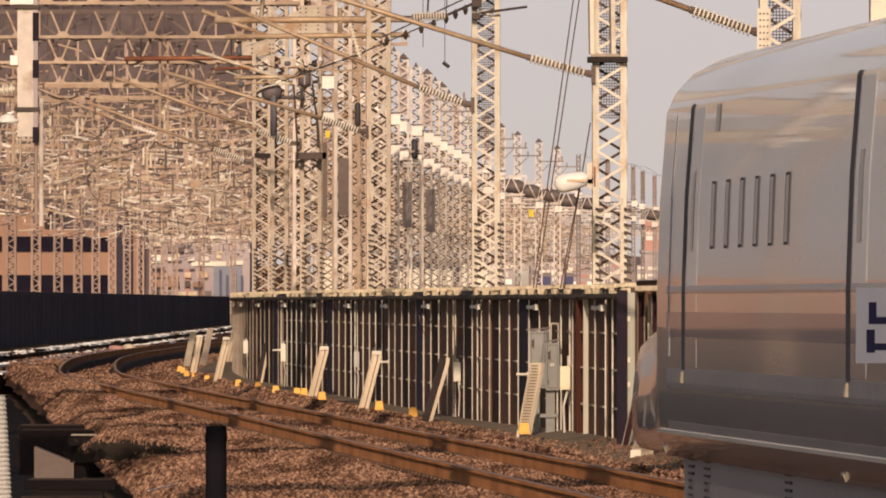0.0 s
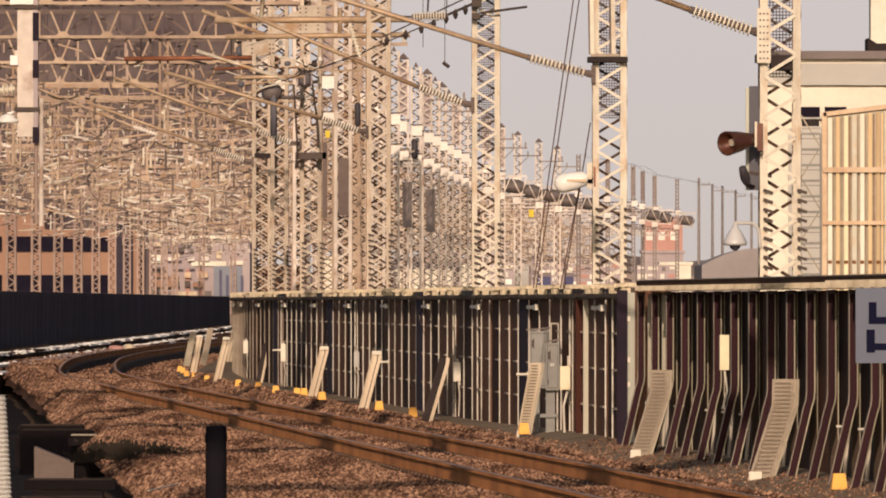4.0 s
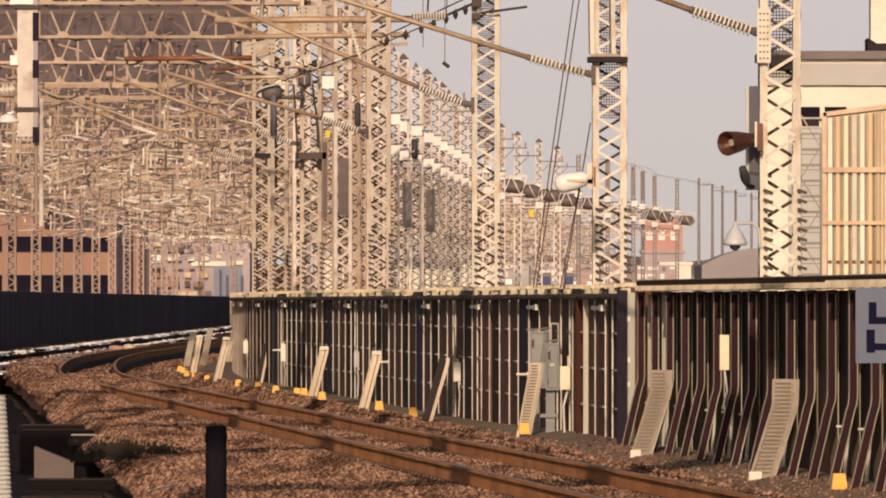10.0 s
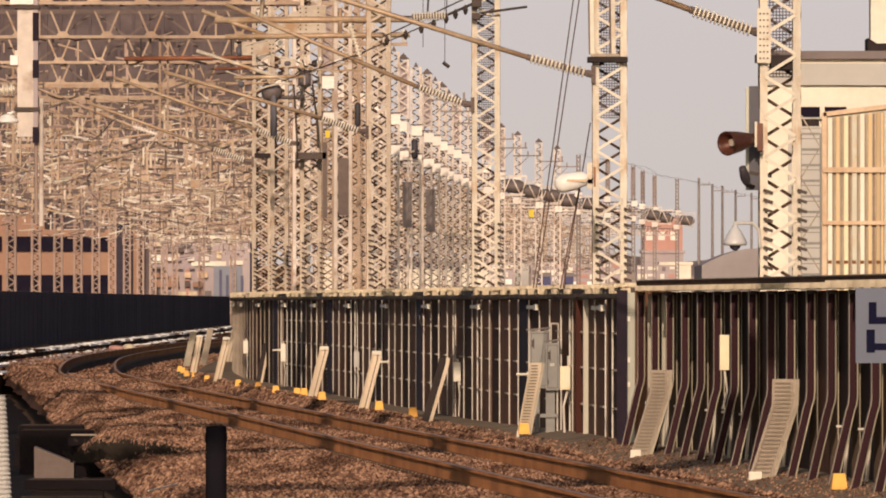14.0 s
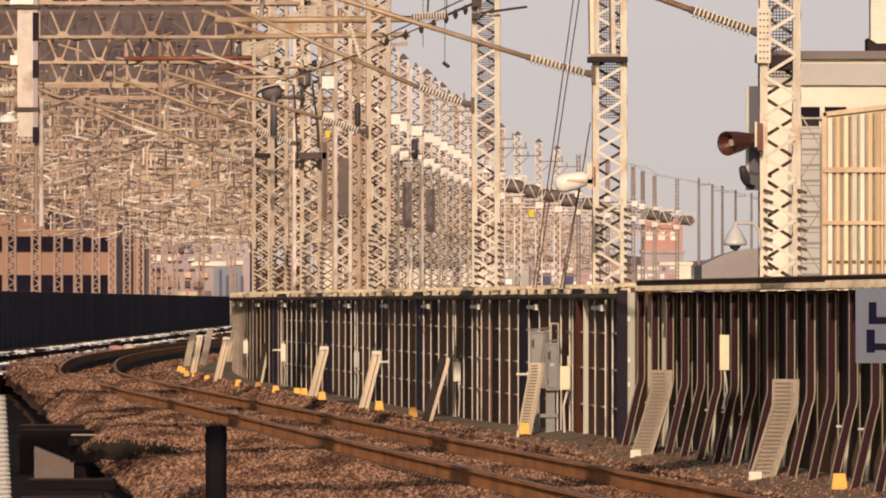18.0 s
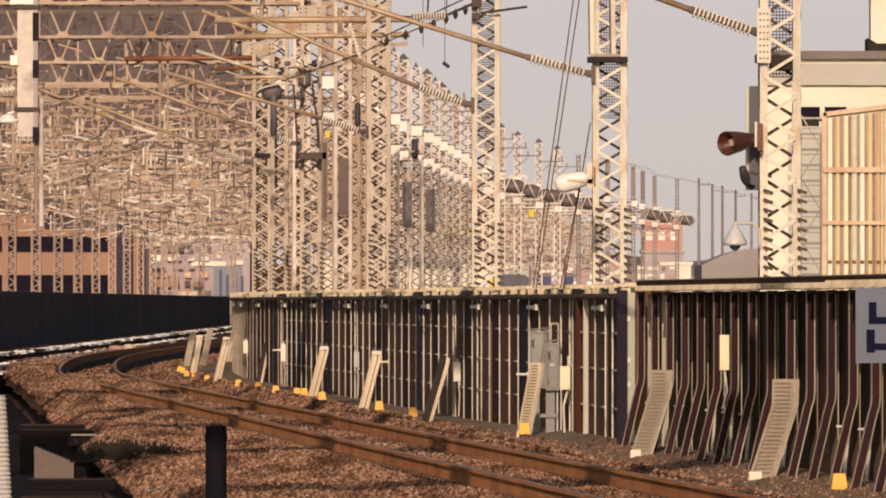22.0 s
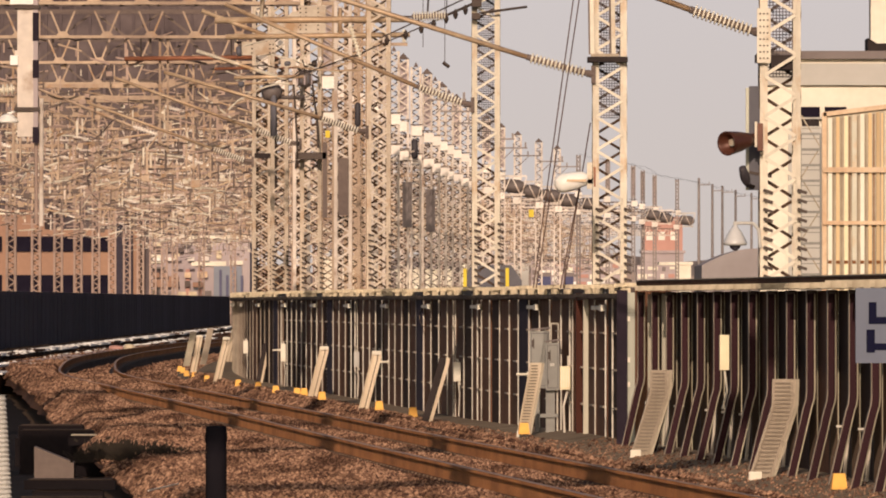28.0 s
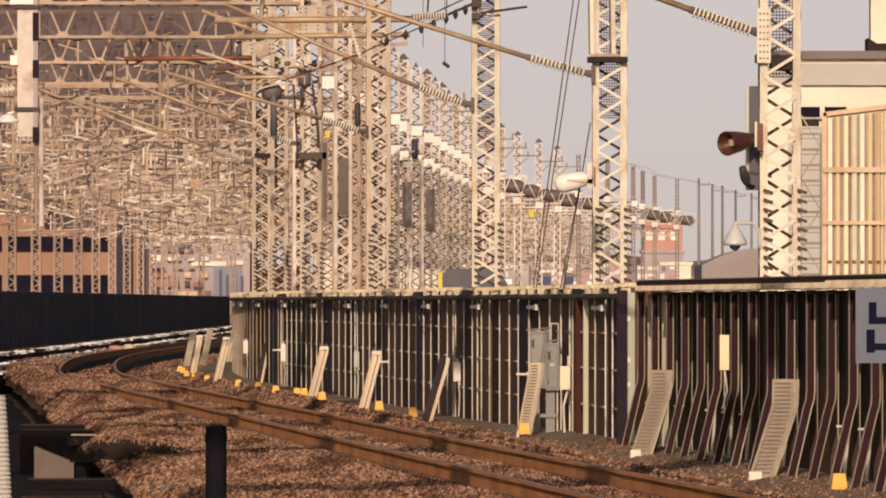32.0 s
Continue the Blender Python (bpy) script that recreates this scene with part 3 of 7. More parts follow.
def near_wall():
    wall = thing("wall_right_near", "dark sound wall with kinked maroon steel posts", "wall", kind="structure")
    line = [(-0.215, 0.0), (-0.03, 0.79), (-0.008, 0.86), (0.0, 0.94), (0.0, 1.955)]
    post = Geo().strip(line, 0.07, -0.05, 0.05).mesh("kinked_post", M_DARKPOST)
    edge = Geo().strip([(x + 0.042, z) for x, z in line], 0.012, -0.056, 0.04).mesh("flange", M_EDGE)
    hem = Geo().strip([(x - 0.0375, z) for x, z in line], 0.005, -0.052, 0.04).mesh("flange", M_LADDER)
    tie = Geo().bar((0.05, 0, 0.62), (0.19, 0, 0.62), 0.022).mesh("tie", M_POST)
    panels = [Geo().box(0.2, 0.26, -1.96, 0.0, 0.0, 1.95).mesh("panel", mat) for mat in (M_PANEL, M_DIM, M_DIM)]
    rib = Geo().strip([(0.135, 0.0), (0.135, 1.95)], 0.075, -0.98, -0.86).mesh("rib", M_UMBERPANEL)
    rib_edge = Geo().strip([(0.177, 0.0), (0.177, 1.95)], 0.009, -0.985, -0.86).mesh("rib_edge", M_EDGE)
    pale = Geo().box(0.165, 0.19, -0.84, -0.4, 0.5, 1.93).mesh("pale_panel", M_PALE)
    broad = Geo().box(0.062, 0.15, -0.3, -0.25, 0.1, 1.93).mesh("pale_panel", M_BUTTERPANEL)
    foot = Geo().box(-0.27, -0.17, -0.1, 0.1, -0.16, 0.03).mesh("foot", M_DUST)
    prop = Geo().strip([(0.08, 0.0), (0.15, 0.75)], 0.03, -0.4, -0.34).mesh("prop", M_POST)
    # lapped cream fascia under the dark coping
    lips, copings = [], []
    for high in (2.03, 2.048, 2.064):
        strip = Geo().box(-0.036, 0.3, -1.95, 0.0, 1.966, high)
        for k in range(4):
            v = -1.94 + 0.487 * k   # overlapping lapped plates, each standing out at its near end
            strip.add([(x, w, z) for z in (1.968 + 0.006 * (k % 2), high - 0.002) for x, w in ((-0.037, v), (-0.108, v), (-0.104, v + 0.03), (-0.037, v + 0.485))], [(3, 2, 1, 0), (4, 5, 6, 7), (0, 1, 5, 4), (1, 2, 6, 5), (2, 3, 7, 6), (3, 0, 4, 7)])
        lips.append(strip.mesh("lip", M_FASCIASTRIP))
        copings.append(Geo().box(-0.05, 0.34, -1.955, 0.0, high + 0.001, 2.084).mesh("coping", M_CLIP))
    top = Geo().box(-0.06, 0.34, -1.955, 0.0, 2.085, 2.098).mesh("coping_top", M_LADDER)
    tooth = Geo().box(-0.04, 0.05, -0.08, 0.08, 1.915, 1.955).mesh("bracket", M_CAP)
    rng = random.Random(21)
    for i in range(24):
        y = 112.7 - 1.955 * i
        h = heading(wall_x, y)
        m = pose(wall_x(y), y, -0.02, 0, 0, h)
        p = part("kinked_post", post, wall, m=m)
        part("flange", edge, p, "pale olive steel flange")
        part("flange", hem, p, "dull steel hem")
        if rng.random() < 0.6:
            part("tie", tie, p)
        if rng.random() < 0.5:
            part("prop", prop, p, "pale leaning prop")
        part("foot", foot, p, "concrete foot")
        part("bracket", tooth, p)
        part("panel", panels[i % 3], wall, m=m)
        r = part("rib", rib, wall, m=m)
        part("rib_edge", rib_edge, r, "pale edge")
        if i < 2 or i in (3, 6, 13):
            part("pale_panel", broad if i < 2 else pale, wall, "pale grey-green infill strip", m=m)
        thin = 0 if i < 11 else 1 if i < 14 else 2
        part("lip", lips[thin], wall, m=m)
        c = part("coping", copings[thin], wall, m=m)
        part("coping_top", top, c, "dusty pale top edge")


def end_panel():
    ob = thing("wall_end", "dark end post and pale panel closing the wall step", "wall", pose(wall_x(113.6) - 0.055, 113.6, -0.02), kind="structure")
    part("post", Geo().box(-0.16, -0.03, -0.05, 0.1, 0, 1.98).mesh("post", M_BLUEDUCT), ob, "brown-black end post")
    part("panel", Geo().box(-0.03, 0.06, 0.0, 0.08, 0, 1.95).mesh("panel", M_PALE), ob, "pale grey-green panel")
    part("panel", Geo().box(0.06, 0.5, 0.02, 0.1, 0, 1.99).mesh("panel", M_PANEL), ob)
    for z in (1.6, 1.1, 0.8):
        part("clip", Geo().box(-0.03, 0.0, -0.03, -0.001, z, z + 0.06).mesh("clip", M_WHITE), ob, "white clip")


far_wall()
near_wall()
end_panel()


def wall_boxes():
    for y, z, w, hh, mat, tone in ((146.2, 0.57, 0.1, 0.3, M_WHITE, "pale"), (174.3, 0.6, 0.09, 0.28, M_FASCIA, "grey"), (201.2, 0.53, 0.1, 0.38, M_WHITE, "pale"), (219.4, 0.6, 0.1, 0.3, M_WHITE, "pale")):
        ob = thing("wall_box", "small %s junction box on the sound wall" % tone, "box", pose(wall_x(y), y, z), group="junction boxes on the wall")
        part("case", Geo().box(-w - 0.02, -0.012, -0.1, 0.1, 0, hh).mesh("case", mat), ob)
        part("lid", Geo().box(-w - 0.01, -0.03, -0.115, -0.1, 0.03, hh - 0.02).mesh("lid", mat), ob)
        part("gland", Geo().rod((-w * 0.6, -0.05, hh), (-w * 0.6, -0.05, hh + 0.05), 0.016).mesh("gland", M_POST), ob)
        part("gland", Geo().rod((-w * 0.4, -0.05, 0), (-w * 0.2, -0.05, -0.06), 0.02).mesh("gland", M_POST), ob)
        part("conduit", Geo().rod((-0.05, 0, 0), (-0.025, 0, -0.2), 0.012).rod((-0.025, 0, -0.2), (-0.04, 0, -0.55), 0.012).mesh("conduit", M_POST), ob)
    for y, z in ((131.9, 0.79), (165.3, 0.75), (203.6, 0.76)):
        ob = thing("wall_bracket", "short pale bracket arm on the sound wall", "bracket", pose(wall_x(y), y, z), group="bracket arms on the wall")
        part("arm", Geo().rod((-0.18, 0, 0), (-0.005, 0, 0), 0.018).mesh("arm", M_WHITE), ob)
        part("knob", Geo().rod((-0.03, 0, 0), (-0.005, 0, 0), 0.034).mesh("knob", M_WHITE), ob)


wall_boxes()


def left_wall():
    wall = thing("wall_left", "long black sound wall in shade across the tracks", "wall", kind="structure")
    panel = Geo().box(-0.1, 0.0, -6.0, 6.0, 0.0, 3.22).mesh("panel", M_BLACKWALL)
    post = Geo().box(0.0, 0.02, -0.06, 0.06, 0, 3.22).mesh("post", M_BLACKWALL)
    y = 250.0
    while y < 900:
        part("panel", panel, wall, m=pose(-16.7, y, -1.0))
        for k in (-6, -2, 2):
            part("post", post, wall, m=pose(-16.7, y + k, -1.0))
        y += 12.0
    bank = Geo()
    for k in range(700):
        v = 262 * (760 / 262) ** (k / 700)
        high = 0.0 + 0.12 * noise.noise((v * 0.13, 1.0, 5.0)) + 0.08 * noise.noise((v * 0.9, 3.0, 5.0))
        step = v * 0.00155
        bank.add([(-16.69, v, -1.0), (-15.7, v, -1.0), (-15.85, v, high * 0.4), (-16.69, v, high), (-16.69, v + step, -1.0), (-15.7, v + step, -1.0), (-15.85, v + step, high * 0.4), (-16.69, v + step, high)], [(0, 1, 2, 3), (7, 6, 5, 4), (1, 5, 6, 2), (2, 6, 7, 3), (0, 3, 7, 4), (0, 4, 5, 1)])
    thing("dirt_bank", "brown dirt banked against the foot of the black wall", "dirt", kind="stuff", data=bank.mesh("dirt_bank", M_DULLBROWN))
    trough = thing("cable_trough", "pale sunlit concrete trough beside the far wall", "trough", kind="structure")
    rng = random.Random(8)
    for x, lo, hi, thick, gap in ((-15.3, -0.1, 0.05, 0.09, 0.5), (-14.4, -0.34, -0.2, 0.06, 9.0), (-13.6, -0.42, -0.3, 0.05, 16.0)):
        y = 262.0
        while y < 680:
            run = rng.uniform(5.0, 11.0)
            top = rng.uniform(lo + thick, hi)
            part("trough_lid", Geo().box(-0.3, 0.3, 0.0, run, top - thick, top).mesh("trough_lid", M_BRIGHT if rng.random() < (0.7 if x < -15 else 0.2) else M_BALLAST), trough, m=pose(x + rng.uniform(-0.1, 0.1), y, 0))
            y += run + rng.uniform(0.6, gap)

    for x in (-15.3, -14.4, -13.6):
        part("trough_wall", Geo().box(x - 0.26, x + 0.26, 262, 690, -1.05, -0.24 if x < -15 else -0.44).mesh("trough_wall", M_BALLAST), trough, "dirty brown trough wall")
    rubble = Geo()
    for _ in range(3000):
        y = 264 * (680 / 264) ** rng.random()
        x = -15.3 + rng.gauss(0, 0.12) if rng.random() < 0.9 else -14.45 + rng.gauss(0, 0.1)
        s, base = rng.uniform(0.03, 0.115), (0.0 if x < -14.85 else -0.22) - 0.06 * rng.random()
        w = s * rng.uniform(0.8, 1.8)
        rubble.add([(x - w, y, base), (x, y - s * 0.5, base), (x + w, y, base), (x, y + s, base), (x + w * rng.uniform(-0.4, 0.4), y + s * 0.2, base + s * rng.uniform(0.5, 0.9))], [(0, 1, 4), (1, 2, 4), (2, 3, 4), (3, 0, 4)])
    tagged(part("rubble", rubble.mesh("rubble", M_BRIGHT), trough, "bright white rubble"), kind="stuff")
    for k in range(14):
        part("trough_lid", Geo().box(-0.55, 0.55, 0.0, 7.4, -1.05, -0.2 + 0.012 * (k % 3)).mesh("trough_lid", M_FASCIA if k == 0 else M_LILAC), trough, "pale mauve concrete lid", m=pose(-13.75 + 0.03 * k, 306 + 7.5 * k, 0))
    pile = thing("tarpaulin_pile", "small orange tarpaulin bundle and pale sacks by the trough", "tarpaulin", pose(-14.05, 392, -0.27))
    part("bundle", Geo().lathe((0, 0, 0.13), (0.62, 0, 0.11), [(0, 0.05), (0.05, 0.12), (0.3, 0.14), (0.58, 0.11), (0.62, 0.03)], 10).mesh("bundle", M_RED_FACADE, True), pile)
    part("sack", Geo().lathe((0.62, 0.1, 0.16), (1.1, 0.1, 0.12), [(0, 0.05), (0.05, 0.14), (0.25, 0.18), (0.45, 0.12), (0.5, 0.03)], 10).mesh("sack", M_LIP, True), pile)


left_wall()


# ---- lattice masts ----
def lattice(z0, z1, w, d, chord, brace, step, rear=False):
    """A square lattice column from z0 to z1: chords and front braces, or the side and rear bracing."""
    geo = Geo()
    hx, hy = w / 2 - chord / 2, d / 2 - chord / 2
    if not rear:
        for sx in (-1, 1):
            for sy in (-1, 1):
                geo.box(sx * hx - chord / 2, sx * hx + chord / 2, sy * hy - chord / 2, sy * hy + chord / 2, z0, z1)
    n = max(1, round((z1 - z0) / step))
    for i in range(n):
        a, b = z0 + (z1 - z0) * i / n, z0 + (z1 - z0) * (i + 1) / n
        s = 1 if i % 2 else -1
        if rear:
            geo.bar((s * hx, hy, a), (-s * hx, hy, b), brace, 0.02)
            geo.bar((-hx, -s * hy, a), (-hx, s * hy, b), brace, 0.02, (1, 0, 0))
            geo.bar((hx, s * hy, a), (hx, -s * hy, b), brace, 0.02, (1, 0, 0))
        else:
            geo.bar((-s * hx, -hy, a), (s * hx, -hy, b), brace, 0.02)
    return geo


def insulator(p, q, sheds=14, r=0.074):
    """A ribbed porcelain rod with iron ends: two meshes."""
    length = (Vector(q) - Vector(p)).length
    prof = [(0.0, r * 0.45)]
    for i in range(sheds):
        a = length * (0.04 + 0.92 * i / sheds)
        st = length * 0.92 / sheds
        prof += [(a, r * 0.45), (a + st * 0.15, r), (a + st * 0.5, r * 0.92), (a + st * 0.6, r * 0.45)]
    prof.append((length, r * 0.45))
    return Geo().lathe(p, q, prof, 12)


def insulator_core(p, q, r=0.068):
    return Geo().rod(p, q, r * 0.6).mesh("core", M_UMBER)


def near_mast(y, top, width=0.45, arm=None, steps=(2.02, 3.15), guard=None):
    """A lattice mast behind the wall: corner chords, single braces, step bolts, cantilever arm."""
    ob = thing("catenary_mast", "%s galvanised lattice mast with ribbed insulators behind the wall" % ("cream" if y < 170 else "tan"), "mast", pose(mast_x(y), y, 0), group="lattice masts along the wall")
    h, ch = width / 2, 0.085
    steel = M_STEEL if y < 170 else M_TANSTEEL
    chord = Geo().box(-ch / 2, ch / 2, -0.008, 0.008, -0.3, top).box(-0.008, 0.008, -ch / 2, ch / 2, -0.3, top).mesh("chord", steel)
    for sx in (-1, 1):
        for sy in (-1, 1):
            part("chord", chord, ob, m=pose(sx * (h - ch / 2), sy * (h - ch / 2), 0))
    step = 0.226
    brace_a = Geo().bar((-h + ch / 2, 0, 0), (h - ch / 2, 0, step), 0.036, 0.012).mesh("brace", steel)
    brace_b = Geo().bar((h - ch / 2, 0, 0), (-h + ch / 2, 0, step), 0.036, 0.012).mesh("brace", steel)
    # rear copies of the braces, darkened as if shaded
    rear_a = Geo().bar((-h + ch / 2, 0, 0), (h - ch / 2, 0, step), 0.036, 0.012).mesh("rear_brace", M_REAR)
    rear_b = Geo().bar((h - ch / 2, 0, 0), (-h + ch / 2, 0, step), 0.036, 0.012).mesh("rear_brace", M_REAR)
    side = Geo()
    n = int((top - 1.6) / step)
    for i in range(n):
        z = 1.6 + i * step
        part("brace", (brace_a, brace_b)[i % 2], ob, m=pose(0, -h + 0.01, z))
        part("rear_brace", (rear_b, rear_a)[i % 2], ob, "rear brace with shade in its dark colour", m=pose(0, h - 0.01, z))
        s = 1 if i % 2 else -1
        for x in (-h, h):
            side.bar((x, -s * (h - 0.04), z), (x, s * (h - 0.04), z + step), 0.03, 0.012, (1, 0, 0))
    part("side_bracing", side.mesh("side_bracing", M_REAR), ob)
    bolt = Geo().box(0, 0.11, -0.012, 0.012, -0.012, 0.022).mesh("step_bolt", M_CAP)
    z = steps[0]
    while z < steps[1]:
        part("step_bolt", bolt, ob, m=pose(-h + 0.035, -h - 0.02, z, 0, 18, 0))
        part("step_bolt", bolt, ob, m=pose(h - 0.04, -h - 0.02, z, 0, 18, 0))
        z += 0.105
    if guard:
        net = Geo()
        zz = guard[0]
        while zz < guard[1]:
            net.box(-h + 0.06, h - 0.06, h - 0.06, h - 0.052, zz, zz + 0.011)
            zz += 0.036
        k = -h + 0.08
        while k < h - 0.07:
            net.box(k, k + 0.01, h - 0.068, h - 0.06, guard[0], guard[1])
            k += 0.036
        part("mesh_guard", net.mesh("mesh_guard", M_MESH), ob, "fine dark wire mesh guard")
    if arm:
        (x0, z0), (x1, z1), (x2, z2) = arm
        a = part("cantilever_arm", Geo().rod((x1, -h, z1), (x2, -h, z2), 0.034).mesh("cantilever_arm", M_TUBE, True), ob, "long rusty cantilever tube")
        part("insulator", insulator((x0, -h, z0), (x1, -h, z1)).mesh("insulator", M_PORCELAIN), a, "ribbed white porcelain insulator")
        part("insulator_core", insulator_core((x0, -h, z0), (x1, -h, z1)), a, "dark brown core between the sheds")
        part("clamp", Geo().rod((x0, -h, z0), (-h + 0.02, -h, z0 - 0.02), 0.05).box(-h - 0.02, -h + 0.04, -h - 0.04, -h + 0.04, z0 - 0.14, z0 + 0.1).mesh("clamp", M_UMBER), a)
    return ob


# arm points are east and up from the mast's foot: at the mast, past the insulator, at the far end
near_mast(103, 9.0, 0.45, arm=((-0.3, 4.80), (-1.0, 5.04), (-3.2, 5.85)), guard=(4.3, 8.0), steps=(2.1, 3.12))
near_mast(126, 9.0, 0.46, arm=((-0.31, 4.9), (-1.12, 5.12), (-4.6, 6.2)), guard=(4.3, 8.0))
near_mast(150, 9.5, 0.45, arm=((-0.36, 5.0), (-1.12, 5.28), (-4.2, 6.6)), guard=(4.3, 8.5))
near_mast(174, 10.5, 0.45, arm=((-0.36, 5.0), (-1.1, 5.25), (-4.0, 6.1)))
near_mast(199, 11.5, 0.46, arm=((-0.4, 5.2), (-1.2, 5.5), (-4.2, 6.6)))
near_mast(224, 11.6, 0.46, arm=((-0.4, 5.2), (-1.2, 5.5), (-4.2, 6.6)))
near_mast(212, 9.0, 0.4)

# ---- portals over the tracks ----
BEAM0, BEAM1 = 8.2, 8.82
LEFT_X = -18.2


def truss(length, k=1.0):
    """A box truss beam of that length, from x = 0 to -length: narrow Vs that stand on gussets along the lower chord."""
    geo = Geo()
    geo.box(-length, 0, -0.3 - 0.04 * k, -0.3 + 0.04 * k, BEAM0 - 0.034 * k, BEAM0 + 0.034 * k)
    n = round(length / 1.04)
    bay = length / n
    for i in range(n):
        x = -bay * (i + 0.5)
        for s in (-1, 1):
            geo.bar((x + s * 0.03, -0.3, BEAM0), (x + s * 0.29, -0.3, BEAM1), 0.044 * k, 0.03)
        v = [(x + a, yy, z) for a, z in ((-0.21, BEAM0 - 0.03), (0.21, BEAM0 - 0.03), (0.08, BEAM0 + 0.13), (-0.08, BEAM0 + 0.13)) for yy in (-0.36, -0.345)]
        geo.add(v, [(0, 2, 4, 6), (7, 5, 3, 1), (0, 1, 3, 2), (2, 3, 5, 4), (4, 5, 7, 6), (6, 7, 1, 0)])
        if i % 4 == 1:
            geo.box(x + 0.48, x + 0.52, -0.32, -0.28, BEAM0, BEAM1)
    return geo


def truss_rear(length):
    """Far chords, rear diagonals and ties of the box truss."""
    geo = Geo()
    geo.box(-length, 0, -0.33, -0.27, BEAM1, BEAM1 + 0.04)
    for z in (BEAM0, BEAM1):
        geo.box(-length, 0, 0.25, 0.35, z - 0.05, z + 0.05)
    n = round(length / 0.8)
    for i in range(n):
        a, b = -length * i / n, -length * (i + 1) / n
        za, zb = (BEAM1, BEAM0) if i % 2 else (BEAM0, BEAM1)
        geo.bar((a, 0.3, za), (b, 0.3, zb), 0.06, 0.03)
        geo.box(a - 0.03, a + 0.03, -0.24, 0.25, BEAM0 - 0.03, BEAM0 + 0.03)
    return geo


MAST_MESH = lattice(-1.05, 11.4, 0.45, 0.45, 0.085, 0.042, 0.23).mesh("mast", M_TRUSS)
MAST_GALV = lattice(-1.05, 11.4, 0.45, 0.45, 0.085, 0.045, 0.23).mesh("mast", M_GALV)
# left masts in a browner tone: their weaker light is put into the colour
MAST_LEFT = lattice(-1.05, 11.4, 0.45, 0.45, 0.1, 0.05, 0.23).mesh("mast", M_HARDWARE)
MAST_THIN = lattice(-1.05, 11.4, 0.3, 0.3, 0.09, 0.045, 0.3).mesh("mast", M_POLE)
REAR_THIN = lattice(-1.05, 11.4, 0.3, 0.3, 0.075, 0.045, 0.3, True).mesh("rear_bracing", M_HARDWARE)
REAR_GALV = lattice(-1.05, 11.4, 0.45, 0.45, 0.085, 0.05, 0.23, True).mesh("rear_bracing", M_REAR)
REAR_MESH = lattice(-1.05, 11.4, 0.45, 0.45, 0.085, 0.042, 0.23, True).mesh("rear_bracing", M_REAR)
BOARD_MESH = Geo().box(-0.17, 0.17, 0.1, 0.13, 9.2, 11.3).mesh("cable_board", M_LILAC)
CAP_MESH = Geo().add([(-0.24, -0.24, 11.4), (0.24, -0.24, 11.4), (0.24, 0.24, 11.4), (-0.24, 0.24, 11.4), (0, 0, 11.66)], [(0, 1, 4), (1, 2, 4), (2, 3, 4), (3, 0, 4), (3, 2, 1, 0)]).mesh("cap", M_UMBER)
CAP_SLIM = Geo().add([(-0.1, -0.1, 11.4), (0.1, -0.1, 11.4), (0.1, 0.1, 11.4), (-0.1, 0.1, 11.4), (0, 0, 11.62)], [(0, 1, 4), (1, 2, 4), (2, 3, 4), (3, 0, 4), (3, 2, 1, 0)]).mesh("cap", M_UMBER)
PLATE_MESH = Geo().box(-0.22, 0.2, -0.42, -0.30, 8.56, 8.96).mesh("gusset_plate", M_PLATE)
# thin dark bar above each plate, put in as its shadow line
PLATE_SHADE = Geo().box(-0.27, 0.26, -0.45, -0.28, 9.0, 9.035).mesh("plate_rail", M_UMBER)
PLATE_LOW = Geo().box(-0.22, 0.22, -0.42, -0.30, 7.46, 7.82).mesh("gusset_plate", M_PLATE)
DRUM_MESH = Geo().lathe((0.2, 0.1, 8.22), (1.4, 0.1, 8.1), [(0, 0.06), (0.05, 0.26), (0.2, 0.38), (0.85, 0.38), (1.1, 0.26), (1.2, 0.06)], 14).mesh("drum", M_DRUM, True)
DRUM_ARM = Geo().box(0.0, 1.3, 0.05, 0.15, 7.66, 7.74).bar((0.05, -0.4, 7.6), (0.55, -0.4, 8.75), 0.06).bar((0.55, -0.4, 8.75), (1.1, -0.4, 7.6), 0.06).bar((1.1, -0.4, 7.6), (1.4, -0.4, 8.7), 0.05).box(0.0, 1.4, -0.42, -0.38, 8.68, 8.76).mesh("drum_arm", M_GALV)
CROSSARM = Geo().box(-0.1, 1.5, -0.3, -0.22, 10.25, 10.33).box(1.35, 1.45, -0.3, -0.22, 10.33, 10.6).box(0.7, 0.78, -0.3, -0.22, 10.33, 10.55).bar((0.2, -0.26, 9.7), (0.8, -0.26, 10.28), 0.05).mesh("crossarm", M_POLE)
POLE_MESH = Geo().rod((0, 0, -1.05), (0, 0, 11.7), 0.15, 0.1, 10).mesh("pole", M_POLE, True)
POLE_ARM = Geo().box(-0.05, 0.9, -0.14, -0.1, 11.1, 11.18).box(0.8, 0.86, -0.14, -0.1, 11.18, 11.4).mesh("arm", M_POLE)
HANGER_MESH = lattice(5.4, BEAM0, 0.24, 0.24, 0.05, 0.035, 0.3).mesh("hanger_post", M_TRUSS)
INS_A = insulator((-0.15, 0, 5.75), (-0.75, 0, 5.95), 8, 0.065).mesh("insulator", M_PLATE)
INS_B = insulator((-0.15, 0, 6.8), (-0.7, 0, 6.95), 8, 0.065).mesh("insulator", M_PLATE)
